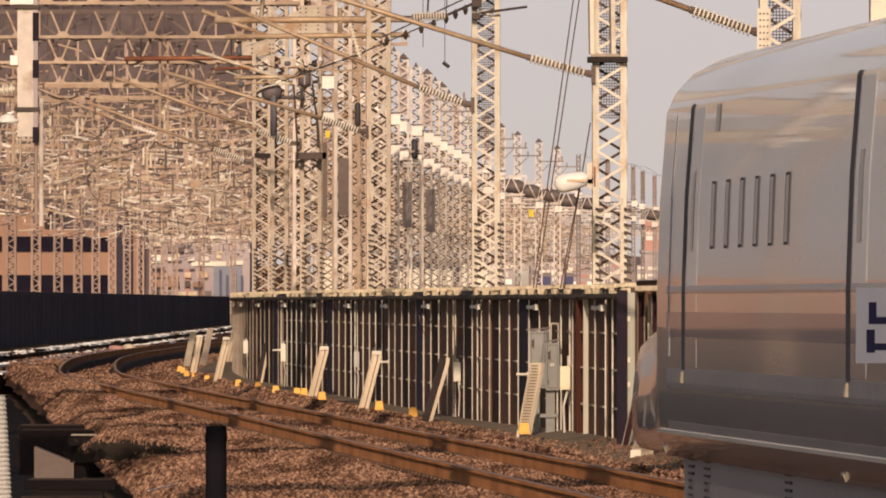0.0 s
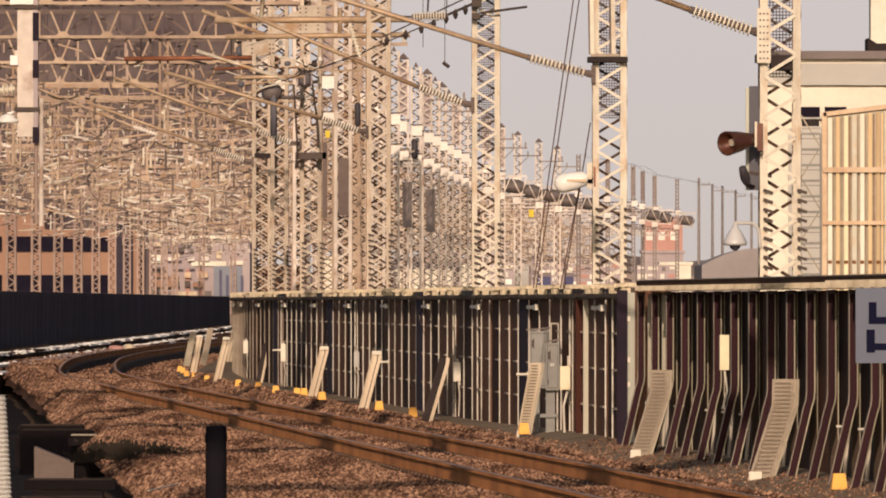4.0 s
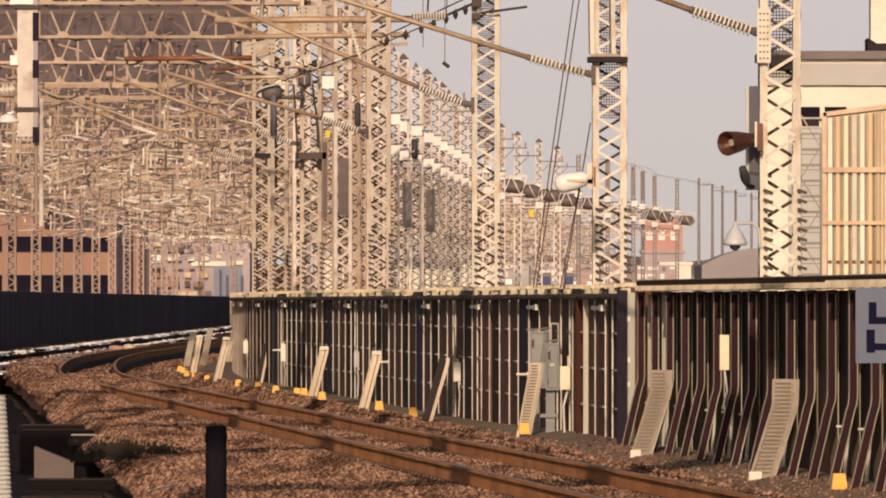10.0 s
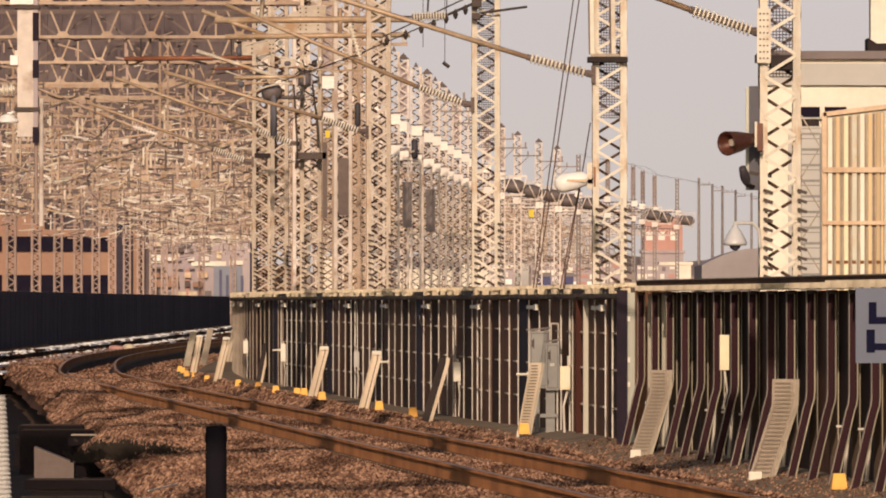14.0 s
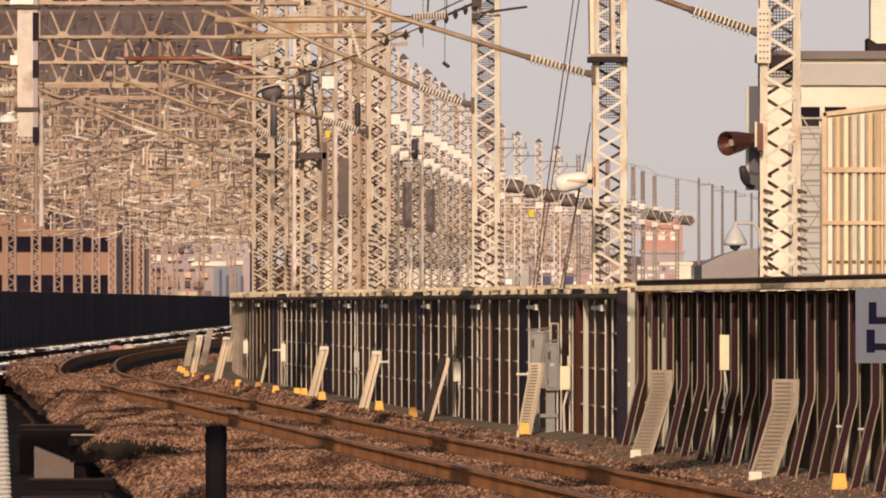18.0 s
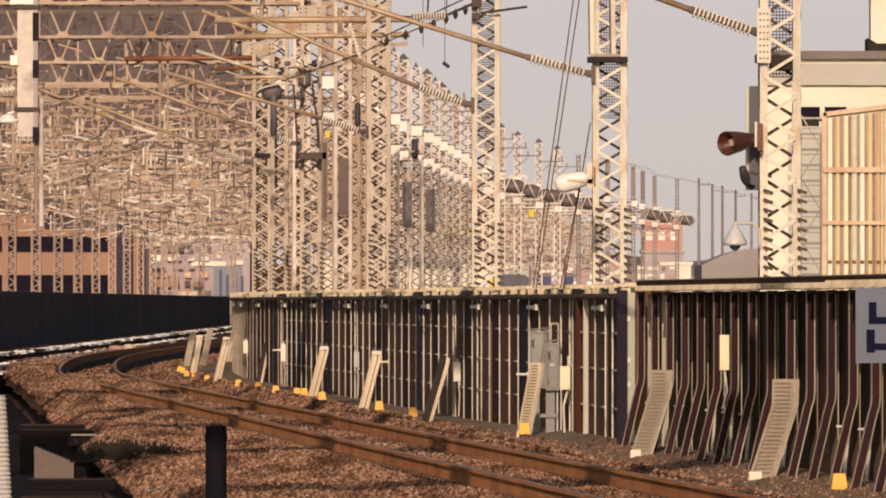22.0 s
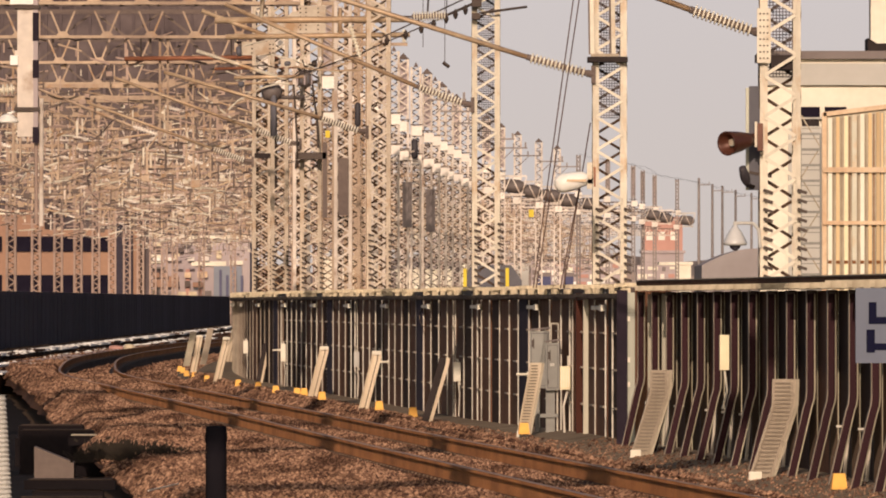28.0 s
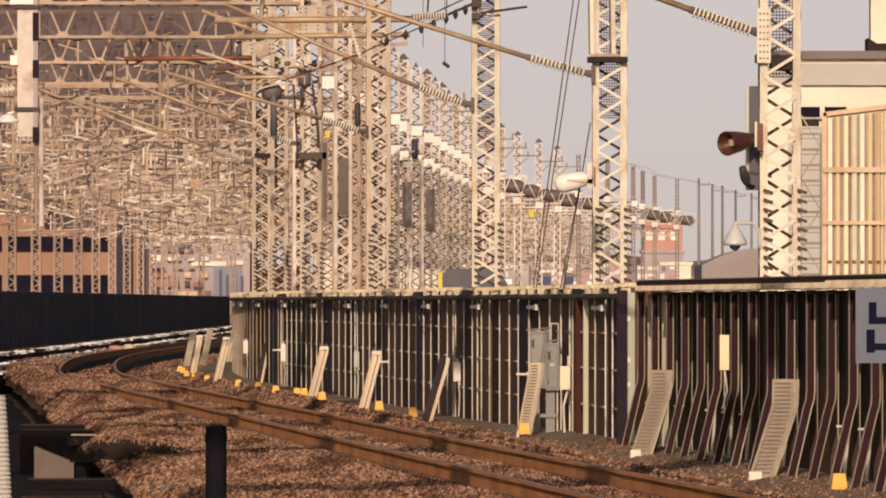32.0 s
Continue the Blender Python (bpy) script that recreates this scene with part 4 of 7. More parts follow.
ARMS_A = [Geo().rod((-0.75, 0, 5.95), (-3.0, 0, 5.95 + up), 0.034).mesh("arm", mat) for up, mat in ((0.6, M_TUBE), (0.25, M_STEEL), (0.9, M_TRUSS), (0.05, M_TUBE))]
ARMS_B = [Geo().rod((-0.7, 0, 6.95), (-2.9, 0, 6.95 + up), 0.028).rod((-1.4, 0, 6.95 + up * 0.4), (-2.6, 0, 5.2), 0.02).mesh("stay", mat) for up, mat in ((-0.35, M_TUBE), (0.1, M_STEEL), (0.4, M_TRUSS))]
ARMS_C = [Geo().rod((0.15, 0, 6.2), (2.2, 0, 6.2 + up), 0.034).rod((0.2, 0, 7.6), (2.1, 0, 6.3 + up), 0.026).mesh("arm", mat) for up, mat in ((0.7, M_TUBE), (0.2, M_TRUSS), (-0.2, M_STEEL))]
TIE_MESH = Geo().box(-5.0, 0.6, -0.05, 0.05, 7.2, 7.3).rod((-4.5, 0, 7.25), (-4.5, 0, BEAM0), 0.03).mesh("cross_tie", M_TRUSS)


def portal(y, rng):
    xr = mast_x(y)
    # far portals switch to the paler steel, distance haze put into the colour
    hazed = y > 350
    mast, rear, pale, dark = (MAST_GALV, REAR_GALV, M_GALV, M_UMBER) if hazed else (MAST_MESH, REAR_MESH, M_TRUSS, M_UMBER)
    xl = LEFT_X if y < 640 else LEFT_X + (y - 640) * 0.07
    ob = thing("catenary_portal", "weathered lattice portal carrying overhead wires over the tracks", "portal", pose(xr, y, 0), group="portals over the tracks")
    if y > 600:
        mast, rear = MAST_THIN, REAR_THIN
    bare = y > 735   # a slender tubular pole on the right, the beam stops short of it
    for x in (0.0, xl - xr):
        if bare and not x:
            pole = part("pole", POLE_MESH, ob, "slender grey tubular pole", m=pose(0, 0, rng.uniform(-0.15, 0.15)))
            part("arm", POLE_ARM, pole)
            continue
        m = part("mast", MAST_LEFT if x and hazed else mast, ob, m=pose(x, 0, 0))
        tagged(part("rear_bracing", rear, m, "rear bracing, mostly with shade painted in"), kind="stuff")
        if rng.random() < 0.5:
            part("cable_board", BOARD_MESH, m, "pale mauve cable board")
    if y < 600:
        part("cap", CAP_MESH, ob)
        part("cap", CAP_MESH, ob, m=pose(xl - xr, 0, 0))
    short = 10.0 if bare else 0.0
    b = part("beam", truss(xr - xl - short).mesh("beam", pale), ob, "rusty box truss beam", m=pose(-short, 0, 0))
    # back of the beam darker than its front, shade in the colour
    tagged(part("rear_bracing", truss_rear(xr - xl - short).mesh("rear_bracing", dark), b, "rear bracing in a darker shade tone"), kind="stuff")
    if y in (369.0, 393.0):
        part("cabinet", Geo().box(-0.04, 0.34, -0.44, -0.26, 4.75, 6.5).box(-0.06, 0.36, -0.46, -0.24, 6.5, 6.55).mesh("cabinet", M_DUSK), ob, "dull grey hung cabinet")
    if not bare:
        part("plate_rail", PLATE_SHADE, ob, "dark bar over the plate, put in as shadow")
        part("plate_rail", PLATE_SHADE, ob, "dark bar over the plate, put in as shadow", m=pose(0, 0, -1.16))
        part("gusset_plate", PLATE_MESH, ob, "white sunlit gusset plate", m=pose(rng.uniform(-0.08, 0.1), 0, rng.uniform(-0.05, 0.05)))
        part("gusset_plate", PLATE_LOW, ob, "white sunlit gusset plate", m=pose(rng.uniform(-0.08, 0.1), 0, rng.uniform(-0.05, 0.05)))
    if rng.random() < (0.95 if 500 < y < 620 or 680 < y < 735 else 0.0):
        part("drum", DRUM_MESH, ob, "dark grey rounded transformer drum", m=pose(rng.uniform(-0.1, 0.1), 0, rng.uniform(-0.05, 0.05)))
        part("drum_arm", DRUM_ARM, ob)
    if 380 < y < 600:
        part("crossarm", CROSSARM, ob, m=pose(rng.uniform(-0.2, 0.2), 0, rng.uniform(-0.1, 0.1)))
    inset = max(0.0, (y - 560) * 0.045)
    fittings(ob, inset, xr - xl, rng, pale, dark)
    n = max(3, round((xr - xl) / 4.3))
    for k in range(n):
        if (k + 0.5) * (xr - xl) / n < inset:
            continue
        x = -(k + 0.5) * (xr - xl) / n + rng.uniform(-0.4, 0.4)
        dz = rng.uniform(-0.25, 0.25)
        post = part("hanger_post", HANGER_MESH, ob, m=pose(x, rng.uniform(-0.2, 0.2), dz * 0.3))
        if rng.random() < 0.8:
            part("arm", rng.choice(ARMS_A), post, m=pose(0, 0, dz))
            part("insulator", INS_A, post, "ribbed white insulator", m=pose(0, 0, dz))
        if rng.random() < 0.75:
            part("stay", rng.choice(ARMS_B), post, m=pose(0, 0, -dz))
            part("insulator", INS_B, post, "ribbed white insulator", m=pose(0, 0, -dz))
        if rng.random() < 0.6:
            part("arm", rng.choice(ARMS_C), post, m=pose(0, 0.1, dz))
        if rng.random() < 0.35:
            part("cross_tie", TIE_MESH, post, m=pose(0, 0.2, rng.uniform(-0.8, 0.6)))


def near_portal(y, hangers):
    """Beam and legs of a portal over the tracks before the far ones."""
    # beams before 190 m are out of view, placed and thickened for their shadows
    xr = mast_x(y) if y > 190 else -0.7 if 95 < y < 105 else 0.0485 * y + 0.9
    ob = thing("catenary_portal", "weathered lattice portal carrying overhead wires over the tracks", "portal", pose(xr, y, 0), group="portals over the tracks")
    b = part("beam", truss(xr - LEFT_X, 1.0 if y > 190 else 2.6).mesh("beam", M_TRUSS), ob, "rusty box truss beam")
    # the beam's back again in the shade-dark umber
    tagged(part("rear_bracing", truss_rear(xr - LEFT_X).mesh("rear_bracing", M_UMBER), b, "rear bracing in a darker shade tone"), kind="stuff")
    part("mast", MAST_MESH, ob, m=pose(LEFT_X - xr, 0, 0))
    if y < 190:
        # unseen slab added to make the beam's shadow on the rails solid
        part("cable_tray", Geo().box(LEFT_X - xr, 0, -0.2, 0.2, BEAM0 + 0.12, BEAM0 + 0.62).mesh("cable_tray", M_SHEET), b, "unseen slab added to fill the beam's cast shadow")
        if xr > 0:
            part("mast", MAST_MESH, ob)
    for x, low in hangers:
        h = part("hanger_post", Geo().box(-0.15, 0.1, -0.12, 0.12, low, BEAM0).box(-0.19, -0.15, -0.1, 0.1, low + 1.2, low + 1.35).mesh("hanger_post", M_GALV), ob, "stout hanging post", m=pose(x - xr, 0, 0))
        for k, dz in enumerate((0.4, 2.0)):
            part("clamp", Geo().box(-0.2, 0.2, -0.18, 0.18, low + dz, low + dz + 0.06).mesh("clamp", M_CAP), h)
        part("cable_duct", Geo().box(0.1, 0.17, -0.14, 0.08, low + 0.05, BEAM0).mesh("cable_duct", M_LILAC), h, "pale mauve cable duct")
        part("down_pipe", Geo().rod((0.14, 0, low - 1.35), (0.14, 0, low + 0.1), 0.03).mesh("down_pipe", M_HARDWARE), h)
        part("down_pipe", Geo().rod((0.22, 0, low - 1.4), (0.22, 0, low + 0.6), 0.035).mesh("down_pipe", M_GALV), h)
        for dz, tall in ((-0.1, 0.25), (0.92, 0.28), (1.5, 0.44), (2.6, 0.38)):
            part("duct_cover", Geo().box(0.09, 0.19, -0.16, -0.141, low + dz, low + dz + tall).mesh("duct_cover", M_BLUEDUCT), h, "blue-black duct cover")
        part("relay_box", Geo().box(-0.26, 0.1, -0.2, -0.12, low + 2.07, low + 2.27).mesh("relay_box", M_SNOW), h, "small white relay box")
        part("relay_box", Geo().box(-0.26, -0.14, -0.2, -0.12, low + 1.12, low + 1.27).mesh("relay_box", M_SNOW), h, "small white relay box")
        part("lamp_head", Geo().lathe((-0.3, -0.1, low + 0.36), (-0.3, -0.1, low + 0.2), [(0, 0.03), (0.03, 0.1), (0.11, 0.17), (0.14, 0.17)], 14).rod((-0.3, -0.1, low + 0.36), (-0.1, -0.05, low + 0.42), 0.02).mesh("lamp_head", M_SNOW, True), h, "white dome lamp head")
        part("insulator", insulator((-0.2, 0, low + 0.75), (-0.7, 0, low + 0.7), 7, 0.09).mesh("insulator", M_PORCELAIN), h, "ribbed white insulator")


for y, hang in ((53.5, ((-5.5, 5.2),)), (77, ((-4.6, 5.2),)), (100.3, ((-7.6, 5.2),)), (124.8, ((-8.5, 5.6),)), (146.0, ((-6.51, 4.4),)), (172.3, ((-11.0, 5.2),)), (199.6, ((-12.0, 5.2),))):
    near_portal(y, hang)

def fittings(ob, inset, width, rng, pale, dark):
    """Droppers, clamps, short tubes and brackets hung under the beam: pale, brown and dark ones."""
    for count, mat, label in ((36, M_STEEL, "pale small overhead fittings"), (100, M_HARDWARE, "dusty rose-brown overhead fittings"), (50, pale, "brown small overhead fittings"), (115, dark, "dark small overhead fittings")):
        geo = Geo()
        for _ in range(count):
            x, z = -inset - rng.random() * (width - inset), rng.uniform(4.6, BEAM0)
            kind = rng.random()
            run = rng.uniform(0.1, 0.75)
            if kind < 0.5:
                geo.bar((x, rng.uniform(-0.4, 0.4), z), (x + run, 0, z + rng.uniform(-0.3, 0.4) * run), rng.uniform(0.025, 0.06))
            elif kind < 0.86:
                geo.bar((x, 0, z), (x, 0, min(BEAM0, z + run)), rng.uniform(0.025, 0.06))
            else:
                a = rng.uniform(0.04, 0.1)
                geo.box(x - a, x + a, -0.1, 0.1, z - a * 0.8, z + a * 0.8)
        tagged(part("fitting", geo.mesh("fitting", mat), ob, label), kind="stuff")


def feeder_mast(y, off):
    ob = thing("feeder_mast", "weathered lattice feeder mast behind the wall", "mast", pose(mast_x(y) + off, y, 0), group="feeder masts")
    rusty = off in (1.8, 1.1)
    part("mast", MAST_MESH if rusty else MAST_GALV, ob)
    tagged(part("rear_bracing", REAR_MESH if rusty else REAR_GALV, ob, "rear bracing, mostly with shade painted in"), kind="stuff")
    part("cap", CAP_MESH, ob)
    arm = part("crossarm", Geo().box(-0.9, 0.9, -0.3, -0.2, 9.6, 9.7).mesh("crossarm", M_TRUSS), ob)
    for x in (-0.8, 0.8):
        part("insulator", insulator((x, -0.25, 9.7), (x, -0.25, 10.1), 6, 0.09).mesh("insulator", M_PORCELAIN), arm, "ribbed white insulator")
    if off == 1.95:
        part("cabinet", Geo().box(-0.12, 0.14, -0.42, -0.24, 4.0, 5.45).mesh("cabinet", M_UMBER), ob, "dark narrow hung cabinet")


for y, off in ((236, 1.95), (260, 1.8), (284, 2.0), (245, 0.7), (296, 1.1)):
    feeder_mast(y, off)


def switch_mast(y, pot):
    """A mast between two portals that carries a pair of white plates."""
    ob = thing("switch_mast", "galvanised lattice mast with two pale plates behind the wall", "mast", pose(mast_x(y), y, 0), group="switch masts")
    part("mast", MAST_GALV, ob)
    tagged(part("rear_bracing", REAR_GALV, ob, "rear bracing in a darker shade tone"), kind="stuff")
    part("cap", CAP_SLIM, ob)
    part("gusset_plate", PLATE_MESH, ob, "pale sunlit plate", m=pose(0.05, 0.1, 0.03))
    part("gusset_plate", PLATE_LOW, ob, "pale sunlit plate", m=pose(0.02, 0.1, -0.02))
    part("plate_rail", PLATE_SHADE, ob, "dark bar over the plate, put in as shadow", m=pose(0.05, 0.1, 0.03))
    part("plate_rail", PLATE_SHADE, ob, "dark bar over the plate, put in as shadow", m=pose(0.02, 0.1, -1.16))
    if pot is not None:
        part("pot", Geo().lathe((pot, -0.5, 8.47), (pot, -0.5, 7.64), [(0, 0.05), (0.06, 0.14), (0.76, 0.14), (0.83, 0.05)], 12).rod((0.0, -0.2, 8.1), (pot, -0.5, 8.1), 0.03).mesh("pot", M_JAMB, True), ob, "dark upright cylinder")


for k in range(7):
    switch_mast(309.0 + 24.0 * k, {1: -0.5, 3: -0.05}.get(k))

rng = random.Random(3)
for k in range(29):
    portal(224.0 + 24.0 * k + 1.0, rng)


# ---- wires ----
def wires():
    ob = thing("overhead_wires", "thin dark overhead contact and feeder wires", "wires", kind="stuff")
    for off, z, r in ((0, 5.1, 0.008), (0, 6.1, 0.008), (4.3, 5.1, 0.008), (4.3, 6.2, 0.008), (-3.4, 5.1, 0.008)):
        path = []
        for y in np.arange(210, 800, 4.0):
            sag = 0.25 * math.cos((y % 24.0 - 12) / 24 * math.pi) if z > 6 else 0
            path.append((track_x(y) + off, y, z - sag))
        part("wire", Geo().sweep(path, [(-r, -r), (r, -r), (r, r), (-r, r)]).mesh("wire", M_WIRE), ob)
    for off, z in ((0.83, 11.35), (0.0, 11.5)):
        path = [(mast_x(y) + off, y, z - 0.1 * math.sin(((y - 225.0) % 24.0) / 24 * math.pi)) for y in np.arange(609, 900, 4.0)]
        part("wire", Geo().sweep(path, [(-0.007, -0.007), (0.007, -0.007), (0.007, 0.007), (-0.007, 0.007)]).mesh("wire", M_WIRE), ob)


wires()


# ---- far things ----
def far_things():
    # dark tower behind the portals
    tower = thing("office_tower", "dark high-rise building with vertical mullions behind the portals", "building", pose(0, 0, 0))
    part("wall", Geo().box(-75, -19.6, 960, 985, -0.6, 52).mesh("wall", M_TOWER), tower)
    for i in range(37):
        part("mullion", Geo().box(0, 0.28, -0.3, 0, -0.6, 52).mesh("mullion", M_MULLION) if i == 0 else bpy.data.meshes["mullion"], tower, m=pose(-74 + 1.5 * i, 960, 0))
    # out of view: added so the train side mirrors walls instead of sky
    far = thing("wall_distant", "unseen plain block far west, added for the train's reflections", "wall", kind="structure")
    part("wall", Geo().box(-300, -78, 985, 1000, -0.6, 60).mesh("wall", M_SLATE), far)
    part("wall", Geo().box(-300, -72, 815, 825, -0.6, 7.6).mesh("wall", M_BRICK), far, "unseen terracotta band, added for the train's reflections")
    # terracotta building under the portals
    block = thing("terracotta_building", "low terracotta building with dark window bands", "building")
    part("wall", Geo().box(-70, -26.0, 800, 815, -0.6, 8.0).mesh("wall", M_BRICK), block)
    part("wall", Geo().box(-70, -34.2, 800.4, 815, 8.0, 9.7).mesh("wall", M_BRICK), block, "terracotta upper storey")
    part("ledge", Geo().box(-60, -34.1, 800.2, 800.4, 9.3, 9.45).mesh("ledge", M_WHITE), block, "white ledge")
    for z, high in ((6.1, 1.3), (2.3, 1.8)):
        win = Geo().box(0, 2.72, -0.2, -0.06, 0, high).mesh("window", M_PANE)
        for i in range(13):
            part("window", win, block, m=pose(-68 + 3.05 * i, 800, z))
    part("stair_tower", Geo().box(-28.0, -26.6, 799.2, 801, -1.0, 8.45).mesh("stair_tower", M_BLACKWALL), block, "dark stair tower")
    hall = thing("pale_hall", "pale lilac-grey hall beyond the portals", "building")
    # lilac wall tone carries the distance haze in its colour
    part("wall", Geo().box(-26, -17.2, 830, 840, -1.0, 7.4).mesh("wall", M_LILAC), hall)
    part("roof", Geo().box(-26.2, -17.0, 829.8, 840.2, 7.4, 7.7).mesh("roof", M_WHITE), hall)
    for i, (x, w, z, hh, mat) in enumerate(((-26.0, 0.9, 5.69, 0.3, M_WHITE), (-26.0, 1.1, 5.24, 0.25, M_WHITE), (-22.4, 3.1, 4.99, 0.4, M_WHITE), (-20.2, 0.5, 5.65, 0.7, M_LIP), (-23.9, 0.45, 5.6, 0.5, M_LIP), (-24.4, 0.9, 3.08, 1.0, M_BRICK), (-20.4, 2.5, 2.2, 2.76, M_SLATE), (-25.9, 1.2, 4.3, 0.6, M_TOWER),
                                            (-22.9, 0.35, 2.2, 2.5, M_RED_FACADE), (-21.8, 0.35, 2.2, 2.6, M_RED_FACADE), (-25.6, 0.5, 2.4, 1.7, M_DUSK), (-22.2, 0.8, 2.9, 0.7, M_SLATE), (-19.0, 1.2, 5.1, 0.35, M_WHITE))):
        part("window", Geo().box(x, x + w, 829.7, 829.95, z, z + hh).mesh("window", mat), hall)
    # mixed boards and blinds in rows over the front
    mix = random.Random(23)
    for z, tall, tones in ((6.75, 0.35, (M_LIP, M_LILAC, M_DUSK)), (6.25, 0.4, (M_PLATE, M_DUSK, M_UMBER)), (5.45, 0.4, (M_PLATE, M_SNOW, M_LILAC)), (4.72, 0.22, (M_DUSK, M_LILAC)), (3.95, 0.62, (M_BRICK, M_TUBE, M_BRICK)), (3.1, 0.7, (M_TOWER, M_UMBER, M_BRICK)), (2.2, 0.75, (M_TOWER, M_BRICK, M_DUSK, M_LIP))):
        at = -25.8
        while at < -20.9:
            run = mix.uniform(0.25, 0.95)
            part("board", Geo().box(at, min(at + run, -20.6), 829.3, 829.45, z, z + tall * mix.uniform(0.6, 1.0)).mesh("board", mix.choice(tones)), hall)
            at += run + mix.uniform(0.08, 0.7)
    for x in (-19.9, -19.3, -18.6, -18.0):
        part("board", Geo().box(x, x + 0.22, 829.3, 829.45, 2.3, 4.4 + 0.3 * math.sin(x * 5)).mesh("board", mix.choice((M_LILAC, M_PLATE, M_HAZEBLUE))), hall)
    # hill
    geo = Geo()
    n, v, f = 60, [], []
    for i in range(n + 1):
        x = -160 + 340 * i / n
        z = 9 + 5 * noise.noise((i * 0.23, 3, 0)) + 2 * noise.noise((i * 0.9, 1, 0)) - max(0, x - 35) * 0.06
        v += [(x, 1500, -0.6), (x, 1500 + 10, z * 0.7), (x, 1540, z)]
    for i in range(n):
        for k in (0, 1):
            a = i * 3 + k
            f.append((a, a + 3, a + 4, a + 1))
    geo.add(v, f)
    thing("distant_hill", "low brown wooded hill on the horizon", "hill", kind="structure", data=geo.mesh("distant_hill", M_HILL))
    # town blocks
    r = random.Random(11)
    for x, w, y, z, mat, label in ((21.4, 4.4, 1000, 7.0, M_LILAC, "small pale building with a red upper storey"),
                                   (6.4, 2.6, 980, 5.6, M_FASCIA, "low white building far along the line"),
                                   (23.0, 3.2, 985, 5.7, M_WHITE, "low white building far along the line"),
                                   (-14, 8, 1020, 6.5, M_WHITE, "pale low building far along the line"),
                                   (-24, 9, 1040, 5.5, M_BRICK, "orange low building far along the line"),
                                   (-5, 6, 1000, 5.0, M_WHITE, "pale low building far along the line"),
                                   (2, 5, 990, 5.5, M_WHITE, "low white building far along the line")):
        b = thing("town_building", label, "building", pose(x, y, 0))
        part("wall", Geo().box(0, w, 0, 6, -0.6, z).mesh("wall", mat), b)
        part("roof", Geo().box(-0.2, w + 0.2, -0.2, 6.2, z, z + 0.3).mesh("roof", mat), b)
        if x == 21.4:
            up = part("upper_storey", Geo().box(0.1, w - 0.1, 0.1, 6, 7.3, 10.9).mesh("upper_storey", M_RED_FACADE), b, "red upper storey greyed by painted haze")
            for i in range(3):
                part("window", Geo().box(0.4 + 1.3 * i, 1.1 + 1.3 * i, 0.02, 0.09, 8.4, 9.3).mesh("window", M_PLATE), up, "pale blind window")


far_things()


def arched_shed():
    ob = thing("arched_shed", "low grey shed with a rounded sheet roof beyond the wall", "shed", pose(11.1, 400, -1.0))
    v, n = [], 14
    arc = [(0.0, 0.0), (0.0, 4.2)] + [(2.6 * k / n, 4.2 + 0.9 * math.sin(math.pi * (0.06 + 0.5 * k / n))) for k in range(n + 1)] + [(2.6, 0.0)]
    for yy in (0.0, 12.0):
        v += [(x, yy, z) for x, z in arc]
    m = len(arc)
    part("shell", Geo().add(v, [tuple(range(m)), tuple(reversed(range(m, 2 * m)))] + [(i, (i + 1) % m, m + (i + 1) % m, m + i) for i in range(m)]).mesh("shell", M_DOME), ob)
    part("door", Geo().box(1.5, 2.1, -0.03, 0.0, 0.0, 3.4).mesh("door", M_DUSK), ob, "dull grey door")


arched_shed()


def shop_fronts():
    """Low fronts with white and haze-paled red boards far along the line."""
    r = random.Random(14)
    for x, w, top in ((9.2, 3.4, 6.0), (12.8, 3.2, 6.3), (16.4, 2.6, 5.9), (20.2, 4.0, 5.6), (5.0, 2.4, 5.8)):
        b = thing("shop_front", "low shop front with white and haze-paled red boards", "building", pose(x, 972, 0), group="low fronts far along the line")
        part("wall", Geo().box(0, w, 0, 5, -1.0, top).mesh("wall", M_LILAC), b)
        z = top - 0.15
        while z > 3.4:
            at = 0.1
            while at < w - 0.5:
                run = r.uniform(0.3, 1.1)
                tall = r.uniform(0.25, 0.55)
                part("board", Geo().box(at, min(at + run, w - 0.05), -0.12, -0.01, z - tall, z).mesh("board", r.choice((M_WHITE, M_SNOW, M_RED_FACADE, M_PLATE, M_DUSK))), b)
                at += run + r.uniform(0.1, 0.5)
            z -= 0.75


shop_fronts()


def far_vehicles():
    """Blue containers far along the line."""
    for x, w in ((7.05, 1.05), (9.2, 0.6)):
        ob = thing("blue_container", "dull blue container beside the far track", "container", pose(x, 700, -1.0), group="blue containers")
        part("box", Geo().box(0, w, 0, 5, 0.3, 4.95).mesh("box", M_COBALT), ob)
        part("frame", Geo().box(-0.03, w + 0.03, -0.04, 0.0, 4.7, 5.0).mesh("frame", M_DUSK), ob)
        part("skid", Geo().box(0, w, 0.2, 4.8, 0, 0.3).mesh("skid", M_DUSK), ob)


far_vehicles()


